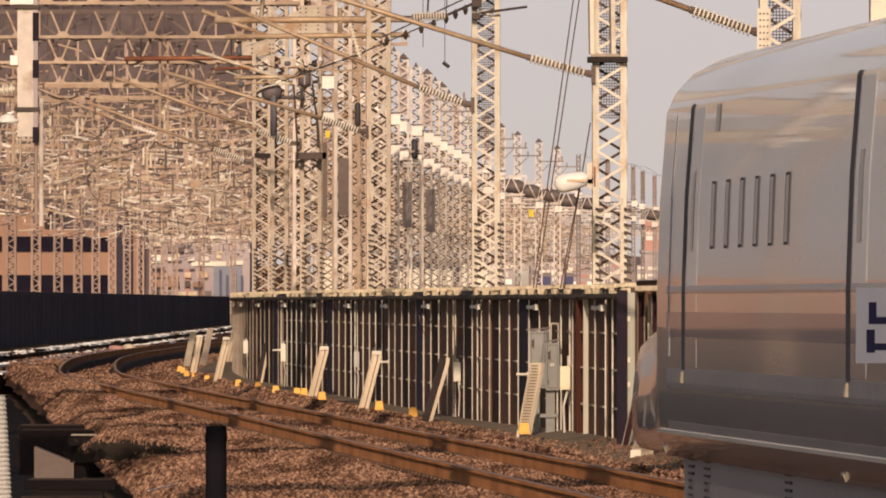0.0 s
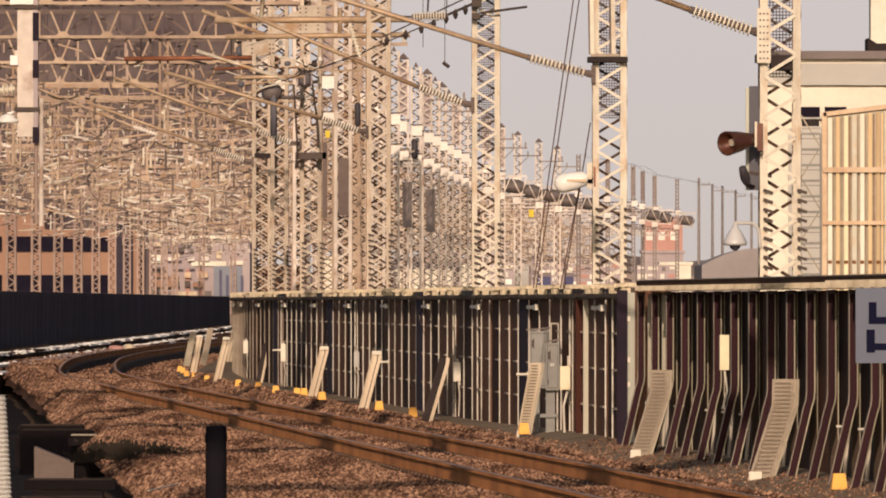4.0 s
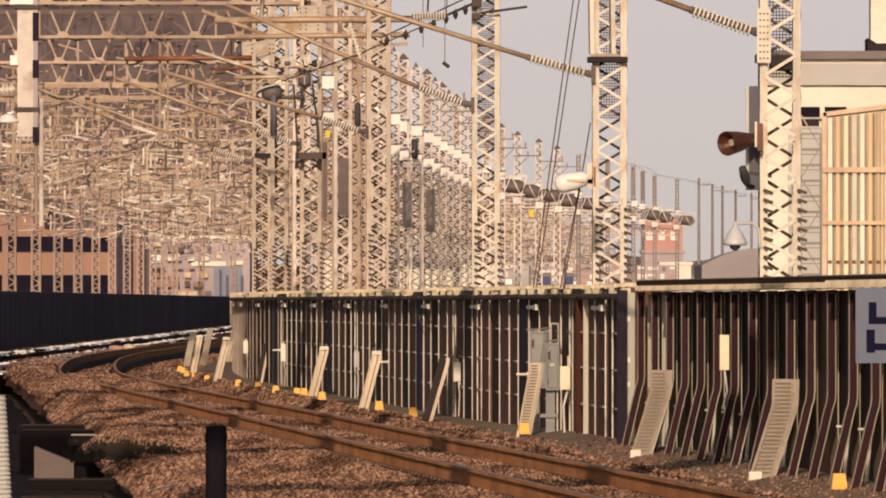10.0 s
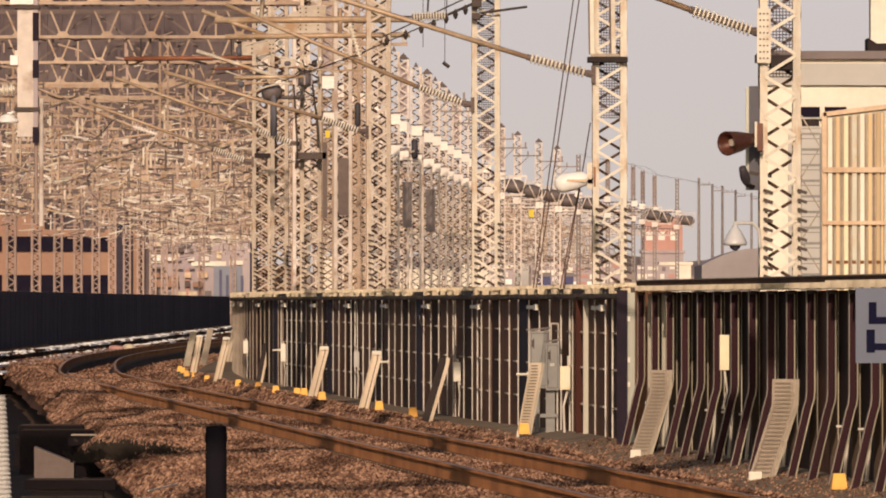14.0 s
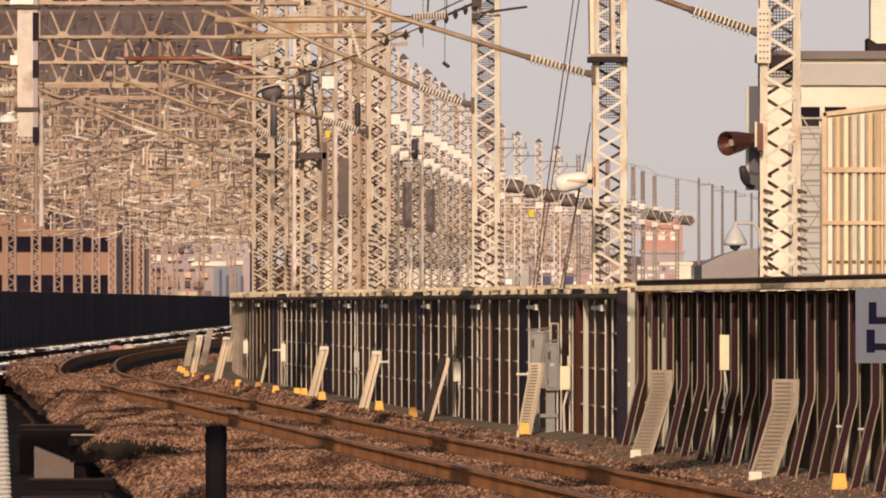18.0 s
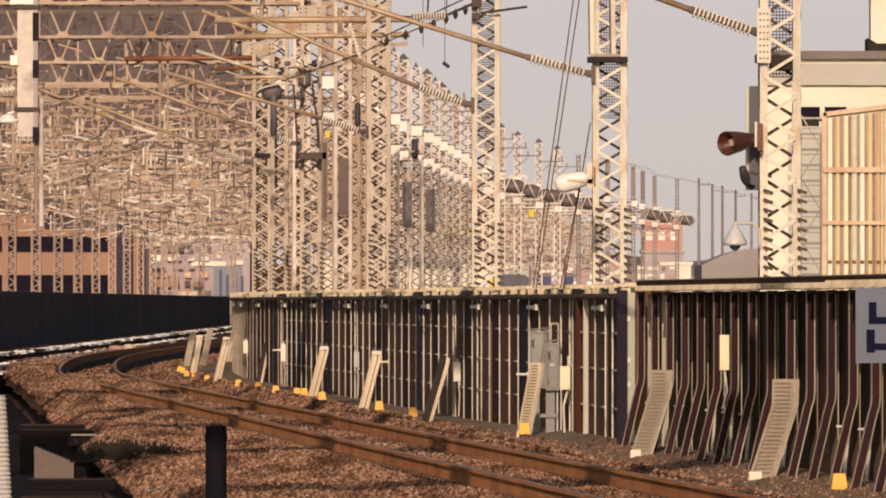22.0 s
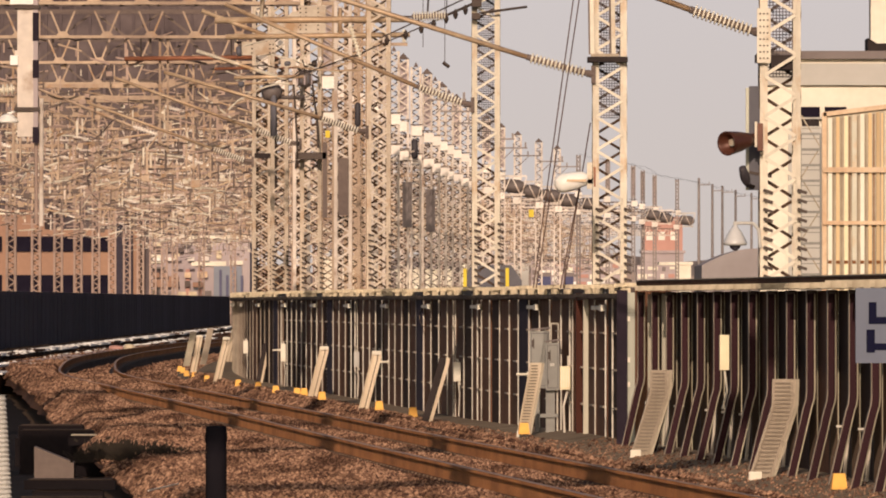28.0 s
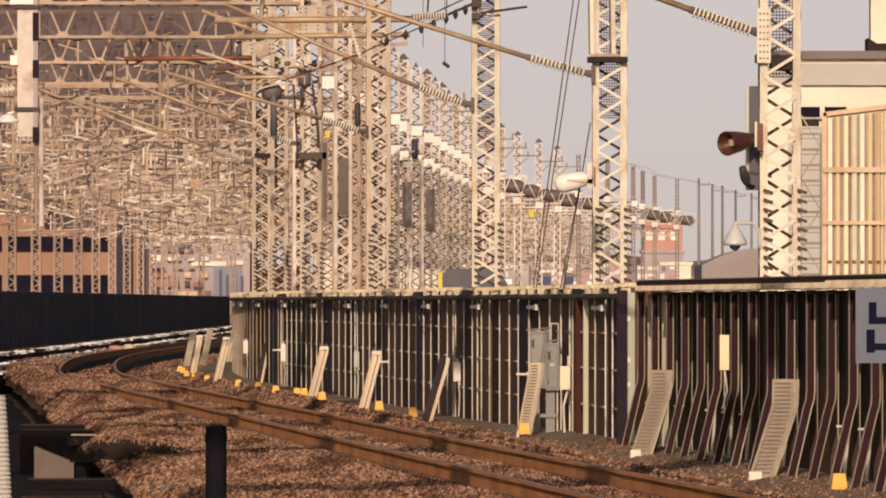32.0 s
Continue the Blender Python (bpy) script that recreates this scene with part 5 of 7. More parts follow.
# ---- buildings behind the near wall ----
def right_buildings():
    b = thing("station_building", "white building with dark parapet behind the wall", "building")
    part("wall", Geo().box(5.15, 14, 150, 152.5, -1.0, 5.72).mesh("wall", M_WHITE), b)
    part("fascia", Geo().box(5.15, 14, 149.9, 149.97, 5.3, 5.65).mesh("fascia", M_FASCIA), b)
    part("parapet", Geo().box(5.1, 14.1, 149.85, 152.6, 5.72, 5.85).mesh("parapet", M_DUSK), b)
    t = thing("white_tower", "plain white taller building behind the parapet", "building")
    part("wall", Geo().box(7.25, 16, 158, 158.7, -1.0, 9.5).mesh("wall", M_WHITE), t)
    part("parapet", Geo().box(7.2, 16.1, 157.9, 158.8, 9.5, 9.7).mesh("parapet", M_DUSK), t)
    for x0, x1, z0, z1 in ((5.75, 6.06, 4.785, 4.95), (5.77, 6.05, 4.64, 4.775), (6.14, 6.49, 4.785, 4.95)):
        w = part("window", Geo().box(x0, x1, 149.93, 149.985, z0, z1).mesh("window", M_PANE if z0 > 4.7 else M_DARKSTEEL), b, "dark small window")
        part("sill", Geo().box(x0 - 0.03, x1 + 0.03, 149.88, 149.985, z0 - 0.03, z0 - 0.003).mesh("sill", M_FASCIA), w)
    part("roof_tank", Geo().add([(6.83, 149.9, 5.852), (7.6, 149.9, 5.852), (7.6, 149.9, 5.98), (6.98, 149.9, 5.97), (6.83, 149.9, 6.06), (6.83, 151, 5.852), (7.6, 151, 5.852), (7.6, 151, 5.98), (6.98, 151, 5.97), (6.83, 151, 6.06)],
                                [(0, 1, 2, 3, 4), (9, 8, 7, 6, 5), (0, 5, 6, 1), (1, 6, 7, 2), (2, 7, 8, 3), (3, 8, 9, 4), (4, 9, 5, 0)]).mesh("roof_tank", M_DARKSTEEL), b, "dark stepped roof upstand")
    # grey panel put over the white wall where it lies in shade
    part("shutter", Geo().box(5.55, 6.12, 149.8, 149.88, -1.0, 4.6).mesh("shutter", M_FASCIA), b, "grey panel put in for shaded wall")
    s = thing("corrugated_screen", "cream corrugated metal screen with rust", "screen", pose(5.14, 125, 0))
    part("sheet", Geo().add([(0, 0, -1), (3.5, 0, -1), (3.5, 0, 4.75), (0, 0, 4.32), (0, 0.08, -1), (3.5, 0.08, -1), (3.5, 0.08, 4.75), (0, 0.08, 4.32)],
                            [(0, 1, 2, 3), (7, 6, 5, 4), (0, 4, 5, 1), (1, 5, 6, 2), (2, 6, 7, 3), (3, 7, 4, 0)]).mesh("sheet", M_SHEET), s, "dull grey back sheet")
    rrng = random.Random(12)
    ribs = [Geo().box(0, w, -0.07, 0, -1, 4.28).mesh("rib", mat) for w, mat in ((0.06, M_CREAMPAINT), (0.05, M_BUTTER), (0.066, M_CREAMPAINT), (0.054, M_WHITE), (0.05, M_CREAMPAINT), (0.045, M_TAWNY))]
    seams = [Geo().box(0.068, 0.068 + w, -0.045, 0, -1, 4.27).mesh("rust_seam", mat) for w, mat in ((0.01, M_RAIL), (0.022, M_TAWNY), (0.012, M_DUST), (0.014, M_RAIL))]
    foot_clip = Geo().box(0.0, 0.05, -0.085, -0.071, 2.33, 2.37).mesh("clip", M_RAIL)
    for i in range(32):
        at = pose(0.02 + 0.108 * i, 0, 0.013 * i)
        r = part("rib", rrng.choice(ribs), s, m=at)
        part("rust_seam", rrng.choice(seams), s, m=at)
        part("clip", foot_clip, r, "rusty clip", m=pose(0, 0, -0.013 * i))
    lad = thing("steel_ladder", "grey steel caged ladder frame behind the wall", "ladder", pose(4.84, 126.5, 0))
    for x in (0.0, 0.27):
        part("rail", Geo().box(x, x + 0.025, -0.02, 0.02, -1, 4.1).mesh("rail", M_GREYBOX), lad)
    part("post", Geo().box(0.3, 0.335, -0.03, 0.03, -1, 4.2).mesh("post", M_RAIL), lad, "rusty side post")
    rung = Geo().box(0.025, 0.27, -0.015, 0.015, 0, 0.034).box(0.025, 0.27, 0.05, 0.07, -0.055, -0.04).mesh("rung", M_GREYBOX)
    for k in range(20):
        part("rung", rung, lad, m=pose(0, 0, 0.05 + 0.212 * k))
    for k in range(5):
        z = 0.1 + 0.85 * k
        part("brace", Geo().bar((0.02, 0.04, z), (0.28, 0.04, z + 0.42), 0.018).bar((0.28, 0.04, z + 0.42), (0.02, 0.04, z + 0.85), 0.018).mesh("brace", M_SHEET), lad)
    part("cross_bar", Geo().box(-0.05, 3.5, -0.1, -0.065, 3.55, 3.62).mesh("cross_bar", M_TUBE), s, "rusty cross bar")
    part("cross_bar", Geo().box(-0.05, 3.5, -0.1, -0.065, 2.85, 2.9).mesh("cross_bar", M_TUBE), s, "rusty cross bar")
    part("top_rail", Geo().bar((-0.04, -0.03, 4.33), (3.5, -0.03, 4.76), 0.06).mesh("top_rail", M_TUBE), s, "rusty top rail")
    part("end_post", Geo().box(-0.06, 0.0, -0.06, 0.04, -0.5, 4.35).mesh("end_post", M_TUBE), s)


right_buildings()


# ---- things along the wall ----
def brace_board(y, x, z, z_top, lean, width, mat, label, ribbed=False, bend=0.84):
    """A board that leans on the wall, steeper above its bend."""
    ob = thing("leaning_board", label, "board", pose(x, y, z), group="boards leaning on the wall")
    line = [(0.0, 0.0), (lean * 0.93, z_top * bend), (lean, z_top * (bend + 0.06)), (lean + 0.01, z_top)]
    dark = mat is M_UMBER
    part("board", Geo().strip(line, width, -0.02, 0.03).mesh("board", M_DARKSTEEL if dark else mat), ob)
    for s in (-1, 1):
        if dark and s < 0:
            continue
        wide = 0.055 if dark else 0.03
        # on dark boards the pale flange is a lit edge put into the colour
        part("flange", Geo().strip([(a + s * (width / 2 - wide / 2), c) for a, c in line], wide, -0.065, -0.021).mesh("flange", M_WOOD if dark else mat), ob)
    if mat is M_WOOD and not ribbed:
        part("groove", Geo().strip([(a + width * 0.1, c * 0.97) for a, c in line], 0.016, -0.028, -0.0205).mesh("groove", M_UMBER), ob, "dark weathered groove")
        part("cleat", Geo().box(lean - width * 0.42, lean + width * 0.5, -0.075, 0.03, z_top - 0.04, z_top + 0.025).mesh("cleat", M_WHITE), ob, "bright worn top cleat")
    if ribbed:
        rung = Geo().box(-width / 2 + 0.03, width / 2 - 0.034, -0.034, -0.0205, -0.009, 0.009).mesh("rung", M_RUNG)
        n = int(z_top / 0.04)
        for i in range(2, n):
            zz = z_top * i / n
            k = min(1.0, zz / (z_top * bend))
            part("rung", rung, ob, m=pose(lean * 0.96 * k, 0, zz))
        part("side_web", Geo().strip([(a + width / 2 + 0.018, c) for a, c in line], 0.036, -0.05, 0.05).mesh("side_web", M_SHEET), ob, "dull grey side web")
        part("foot_block", Geo().box(-width * 0.45, width * 0.1, -0.09, -0.03, -0.03, 0.09).mesh("foot_block", M_WHITE), ob, "pale foot block")
    return ob


TIMBER = "pale leaning timber board propping the sound wall"
STEELB = "dark leaning steel channel propping the sound wall"
brace_board(124.9, 1.06, 0.0, 1.0, 0.17, 0.16, M_WOOD, "pale ribbed channel propping the sound wall", True)
brace_board(142.9, -0.25, -0.03, 0.99, 0.26, 0.17, M_UMBER, STEELB)
brace_board(158.1, -1.36, -0.04, 1.0, 0.23, 0.17, M_WOOD, TIMBER)
brace_board(180.6, -2.53, -0.03, 0.96, 0.22, 0.18, M_WOOD, TIMBER)
brace_board(210.5, -4.15, -0.02, 0.9, 0.16, 0.16, M_UMBER, STEELB)
brace_board(214.1, -5.2, -0.06, 1.04, 0.22, 0.17, M_WOOD, TIMBER)
brace_board(268.8, -7.2, -0.22, 1.05, 0.18, 0.18, M_WOOD, TIMBER)
brace_board(295.0, -8.12, -0.22, 1.08, 0.21, 0.21, M_SHEET, "grey-green leaning steel channel beside the track")
brace_board(299.0, -7.7, -0.2, 1.16, 0.23, 0.2, M_LADDER, "dusty grey leaning channel beside the track")
brace_board(285.0, -6.55, -0.05, 0.98, 0.16, 0.17, M_WOOD, TIMBER)
RAMP = "ribbed galvanised cable ladder leaning on the near wall"
brace_board(107.6, 2.26, 0.02, 1.01, 0.23, 0.22, M_LADDER, RAMP, True, 0.68)
brace_board(93.8, 3.18, 0.02, 1.02, 0.24, 0.235, M_LADDER, RAMP, True, 0.68)


def marker(y, x, z=-0.03):
    ob = MARKER.get("ob")
    m = pose(x, y, z, 0, 0, heading(wall_x, y))
    if ob:
        return copy_thing(ob, m)
    ob = thing("marker_block", "orange-yellow trackside marker block on a dark foot", "marker", m, group="yellow marker blocks")
    w, t = 0.075, 0.055
    part("block", Geo().add([(-w, -w, 0.05), (w, -w, 0.05), (w, w, 0.05), (-w, w, 0.05), (-t, -t, 0.2), (t, -t, 0.2), (t, t, 0.2), (-t, t, 0.2)],
                            [(3, 2, 1, 0), (4, 5, 6, 7), (0, 1, 5, 4), (1, 2, 6, 5), (2, 3, 7, 6), (3, 0, 4, 7)]).mesh("block", M_YELLOW), ob)
    part("foot", Geo().box(-0.06, 0.06, -0.06, 0.06, -0.1, 0.05).mesh("foot", M_CAP), ob, "dark foot")
    MARKER["ob"] = ob
    return ob


MARKER = {}
for y, x, z in ((124.5, 1.08, 0.0), (148.2, -0.48, -0.06), (157.4, -1.08, -0.06), (173.9, -2.26, -0.06), (181.1, -2.7, -0.06), (181.4, -2.84, -0.06), (187.3, -3.36, -0.07), (195.6, -3.88, -0.07),
                (203.1, -4.46, -0.08), (220.1, -5.57, -0.12), (243.3, -6.49, -0.22), (248.8, -6.84, -0.22), (254.6, -7.1, -0.18), (260.4, -7.35, -0.18), (87.4, 3.71, 0.01)):
    marker(y, x, z)


def cabinet():
    ob = thing("signal_cabinet", "grey steel signal cabinets on posts by the wall", "cabinet", pose(0, 127.0, 0))
    boxes = ((1.18, 1.45, 0.64, 1.42, 0.0), (1.385, 1.567, 0.626, 1.265, -1.5))
    for x0, x1, z0, z1, yy in boxes:
        b = part("box", Geo().box(x0, x1, yy, yy + 0.3, z0, z1).mesh("box", M_GREYBOX), ob)
        part("rain_cap", Geo().add([(x0 - 0.012, yy - 0.03, z1 + 0.002), (x1 + 0.012, yy - 0.03, z1 + 0.03), (x1 + 0.012, yy + 0.32, z1 + 0.03), (x0 - 0.012, yy + 0.32, z1 + 0.002),
                                    (x0 - 0.012, yy - 0.03, z1 + 0.025), (x1 + 0.012, yy - 0.03, z1 + 0.055), (x1 + 0.012, yy + 0.32, z1 + 0.055), (x0 - 0.012, yy + 0.32, z1 + 0.025)],
                                   [(3, 2, 1, 0), (4, 5, 6, 7), (0, 1, 5, 4), (1, 2, 6, 5), (2, 3, 7, 6), (3, 0, 4, 7)]).mesh("rain_cap", M_DUSK), b, "darker rain cap")
        for a, c, d, e in ((x0 + 0.02, x0 + 0.026, z0 + 0.03, z1 - 0.03), (x1 - 0.026, x1 - 0.02, z0 + 0.03, z1 - 0.03), (x0 + 0.026, x1 - 0.026, z1 - 0.036, z1 - 0.03), (x0 + 0.026, x1 - 0.026, z0 + 0.03, z0 + 0.036)):
            part("door_seam", Geo().box(a, c, yy - 0.004, yy - 0.0005, d, e).mesh("door_seam", M_JAMB), b)
        part("latch", Geo().box(x0 + 0.03, x0 + 0.05, yy - 0.022, yy - 0.0005, z1 - 0.22, z1 - 0.12).box(x0 + 0.05, x0 + 0.062, yy - 0.03, yy - 0.0005, z1 - 0.24, z1 - 0.1).mesh("latch", M_CAP), b, "dark latch")
        part("hinge", Geo().box(x0 + 0.02, x0 + 0.035, yy - 0.018, yy - 0.0005, z0 + 0.08, z0 + 0.15).mesh("hinge", M_CAP), b)
    part("name_plate", Geo().box(1.44, 1.5, -1.512, -1.501, 0.95, 0.99).mesh("name_plate", M_FASCIA), ob, "small white plate")
    part("leg", Geo().box(1.256, 1.31, 0.05, 0.12, 0.0, 0.64).mesh("leg", M_GREYBOX), ob)
    part("leg", Geo().box(1.385, 1.507, -1.4, -1.33, 0.0, 0.626).mesh("leg", M_GREYBOX), ob)
    part("leg", Geo().box(1.53, 1.55, -1.4, -1.33, 0.0, 0.626).mesh("leg", M_POST), ob, "pale thin leg")
    part("crossbar", Geo().box(1.26, 1.55, -1.44, -1.41, 0.26, 0.31).mesh("crossbar", M_GREYBOX), ob)
    j = part("junction_box", Geo().box(1.555, 1.69, -3.1, -2.95, 0.65, 0.96).mesh("junction_box", M_BUTTER), ob, "small cream junction box")
    for k in range(4):
        part("cover_rib", Geo().box(1.57 + 0.03 * k, 1.583 + 0.03 * k, -3.112, -3.1, 0.68, 0.93).mesh("cover_rib", M_WHITE), j)
    part("pipe", Geo().rod((1.66, -3.0, 0.65), (1.6, -3.0, 0.42), 0.016).rod((1.6, -3.0, 0.43), (1.62, -3.0, 0.0), 0.016).mesh("pipe", M_POST), ob, "thin conduit")
    part("pipe", Geo().rod((1.665, -3.0, 0.96), (1.665, -3.0, 1.1), 0.014).mesh("pipe", M_POST), ob, "thin conduit")
    part("conduit_loop", Geo().rod((1.46, -0.8, 1.25), (1.46, -0.8, 1.52), 0.012).rod((1.46, -0.8, 1.52), (1.56, -0.8, 1.52), 0.012).rod((1.56, -0.8, 1.52), (1.56, -0.8, 1.2), 0.012).mesh("conduit_loop", M_POST), ob, "pale conduit loop")


cabinet()


def cable_run(ob, points, r, mat):
    """A bent cable or thin tube through east and up points."""
    geo = Geo()
    for p, q in zip(points, points[1:]):
        geo.rod((p[0], 0, p[1]), (q[0], 0, q[1]), r, n=6)
    part("cable", geo.mesh("cable", mat), ob)


def mast_fittings():
    y = 102.6
    horn = thing("loudspeaker", "red-brown horn loudspeaker on the lattice mast", "loudspeaker", pose(3.0, y, 3.58, 0, 0, 0))
    part("horn", Geo().lathe((0.38, 0.0, 0.02), (0.12, -0.26, -0.025), [(0, 0.07), (0.08, 0.09), (0.2, 0.115), (0.33, 0.13), (0.38, 0.136), (0.39, 0.132), (0.37, 0.112), (0.16, 0.055)], 24).mesh("horn", M_HORN, True), horn)
    # pale disc added in place of the lit spot inside the mouth
    part("plug", Geo().rod((0.21, -0.17, -0.005), (0.165, -0.215, -0.015), 0.042).mesh("plug", M_STEEL), horn, "pale disc for the bright spot in the horn")
    part("driver", Geo().rod((0.38, 0.02, 0.02), (0.46, 0.1, 0.03), 0.07).box(0.46, 0.52, -0.04, 0.2, -0.1, 0.2).mesh("driver", M_HORN), horn)
    part("bracket", Geo().box(0.43, 0.455, -0.05, 0.12, -0.06, 0.22).mesh("bracket", M_STEEL), horn, "cream steel bracket")
    board = thing("equipment_board", "dark narrow equipment board beside the mast", "board", pose(3.38, 103, 3.2))
    part("panel", Geo().box(0, 0.12, 0.0, 0.05, -0.15, 1.0).mesh("panel", M_WAGON), board)
    part("edge", Geo().box(-0.035, -0.001, -0.01, 0.06, -0.15, 0.98).mesh("edge", M_PALE), board, "pale grey-green edge strip")
    part("arm", Geo().bar((0.0, 0, 0.05), (0.25, 0, 0.0), 0.03).mesh("arm", M_CAP), board)
    siren = thing("loudspeaker", "small dark horn loudspeaker beside the equipment board", "loudspeaker", pose(3.31, 102.7, 3.19))
    part("horn", Geo().lathe((0.05, 0.1, -0.1), (-0.02, -0.08, 0.12), [(0, 0.02), (0.08, 0.05), (0.16, 0.055), (0.27, 0.04), (0.28, 0.02)], 16).mesh("horn", M_JAMB, True), siren)
    part("bracket", Geo().rod((0.05, 0.1, -0.08), (0.12, 0.28, -0.1), 0.02).mesh("bracket", M_CAP), siren)
    dome = thing("security_camera", "white dome security camera on a curved bracket", "camera", pose(3.22, 102.8, 2.35))
    part("housing", Geo().lathe((0, 0, 0.31), (0, 0, 0.0), [(0, 0.03), (0.03, 0.034), (0.05, 0.06), (0.12, 0.1), (0.18, 0.13), (0.2, 0.134), (0.22, 0.12), (0.225, 0.05)], 22).mesh("housing", M_ENAMEL, True), dome)
    part("lens", Geo().lathe((0, 0, 0.1), (0, 0, 0.02), [(0, 0.065), (0.04, 0.055), (0.07, 0.02)], 14).mesh("lens", M_GLASS, True), dome)
    part("bracket", Geo().rod((0, 0, 0.3), (0.0, 0, 0.345), 0.018).rod((-0.02, 0, 0.335), (0.2, 0, 0.335), 0.018).rod((0.2, 0, 0.335), (0.26, 0, 0.26), 0.018).rod((0.26, 0, 0.26), (0.28, 0, 0.06), 0.018).mesh("bracket", M_FASCIA), dome)
    lamp = thing("floodlight", "white rounded floodlight with orange bracket on the mast", "floodlight", pose(1.475, 123.4, 3.36))
    part("housing", Geo().lathe((0.0, 0, 0.0), (0.46, 0, 0.1), [(0, 0.02), (0.015, 0.07), (0.05, 0.11), (0.12, 0.128), (0.28, 0.12), (0.4, 0.095), (0.45, 0.06), (0.46, 0.02)], 16).mesh("housing", M_SNOW, True), lamp)
    part("lens", Geo().box(0.16, 0.42, -0.135, -0.09, 0.045, 0.075).mesh("lens", M_TUBE), lamp)
    part("bracket", Geo().box(0.42, 0.5, -0.06, 2.2, 0.02, 0.08).box(0.43, 0.5, -0.06, 0.06, -0.05, 0.3).mesh("bracket", M_STEEL), lamp)
    part("hinge", Geo().box(0.52, 0.545, -0.06, 0.06, -0.02, 0.24).mesh("hinge", M_RED), lamp, "orange-red hinge plate")
    junction = thing("junction_box", "pale yellow junction box on the near wall", "box", pose(2.99, 100.75, 1.08))
    part("box", Geo().box(0, 0.1, -0.05, 0.19, 0, 0.38).mesh("box", M_BUTTER), junction)
    part("cable", Geo().rod((0.05, 0, 0.0), (0.08, 0, -0.22), 0.012).rod((0.08, 0, -0.22), (0.03, 0, -0.42), 0.012).mesh("cable", M_WHITE), junction)
    plate = thing("mast_bracket", "dark steel bracket plate on the mast", "bracket", pose(1.95, 125.7, 5.03))
    part("plate", Geo().box(0, 0.54, -0.1, 0.5, 0.02, 0.09).mesh("plate", M_DARKSTEEL), plate)
    for x in (0.065, 0.35):
        st = part("strut", Geo().strip([(x, 0.12), (x - 0.02, 1.5)], 0.055, -0.08, -0.04).mesh("strut", M_STEEL), plate, "cream inner channel")
        part("web", Geo().strip([(x - 0.04, 0.12), (x - 0.06, 1.5)], 0.022, -0.07, -0.04).mesh("web", M_UMBER), st, "dark web")
    part("sill", Geo().box(0.04, 0.42, -0.09, -0.03, 0.092, 0.13).mesh("sill", M_LADDER), plate, "dusty cross sill")
    rivets = thing("riveted_plate", "cream riveted splice plate on the mast", "plate", pose(3.46, 102.72, 4.45))
    part("plate", Geo().box(0, 0.15, -0.02, 0.02, 0, 0.6).mesh("plate", M_STEEL), rivets)
    rivet = Geo().box(-0.009, 0.009, -0.03, -0.02, -0.009, 0.009).mesh("rivet", M_CAP)
    for k in range(8):
        for x in (0.035, 0.075, 0.115):
            part("rivet", rivet, rivets, m=pose(x, 0, 0.05 + 0.07 * k))
    case = thing("equipment_case", "dark equipment case strapped inside the mast", "case", pose(3.62, 102.9, 4.28))
    part("case", Geo().box(0, 0.33, -0.05, 0.25, 0.1, 0.26).mesh("case", M_DARKSTEEL), case)
    # cross tubes and fittings between the masts
    tubes = thing("cross_tubes", "rusty horizontal tubes and dark stays between the masts", "tube", pose(0, 174, 0))
    for x0, z0, x1, z1, r, mat in ((-4.26, 7.07, -0.67, 7.09, 0.06, M_TUBE), (-4.05, 6.76, -0.62, 6.8, 0.05, M_TUBE), (-1.92, 7.3, -1.92, 6.78, 0.04, M_TUBE), (-3.4, 7.07, -3.3, 8.2, 0.04, M_STEEL), (-4.6, 6.5, -2.9, 5.95, 0.035, M_STEEL), (-4.5, 7.25, -3.2, 6.75, 0.04, M_TUBE), (-3.9, 6.0, -2.6, 6.02, 0.035, M_TUBE)):
        part("tube", Geo().rod((x0, 0, z0), (x1, 0, z1), r).mesh("tube", mat, True), tubes)
    stays = thing("tension_stays", "dark tension stays and a white insulator by the mast", "stay", pose(0, 149.6, 0))
    for x0, z0, x1, z1, r in ((-1.31, 5.81, 0.56, 6.62, 0.011), (-1.0, 6.05, 0.5, 6.75, 0.012), (0.6, 6.45, 1.35, 6.55, 0.02), (-0.9, 6.4, -0.5, 6.39, 0.014), (-2.6, 5.35, -1.31, 5.81, 0.009), (0.05, 6.42, 0.5, 6.62, 0.012), (-0.25, 6.4, -0.2, 7.4, 0.015), (0.05, 6.4, 0.1, 7.4, 0.008)):
        part("stay", Geo().rod((x0, 0, z0), (x1, 0, z1), r).mesh("stay", M_CAP), stays)
    part("insulator_core", insulator_core((-0.5, 0, 6.39), (0.08, 0, 6.41)), stays, "dark core between the sheds")
    part("insulator", insulator((-0.5, 0, 6.39), (0.08, 0, 6.41), 12, 0.085).mesh("insulator", M_PORCELAIN), stays, "ribbed white insulator")
    part("insulator", insulator((-1.5, 0, 6.27), (-1.33, 0, 5.74), 9, 0.045).mesh("insulator", M_PORCELAIN), stays, "slanting white insulator")
    part("fixing", Geo().box(0.46, 0.62, -0.05, 0.3, 6.55, 6.75).mesh("fixing", M_CAP), stays)
    part("fixing", Geo().box(0.46, 0.6, -0.05, 0.3, 6.35, 6.45).mesh("fixing", M_CAP), stays)
    for x, z0, z1 in ((0.03, 5.62, 7.6), (-0.32, 5.9, 7.6)):
        part("dropper", Geo().rod((x, 0, z0), (x, 0, z1), 0.006, n=5).mesh("dropper", M_WIRE), stays)
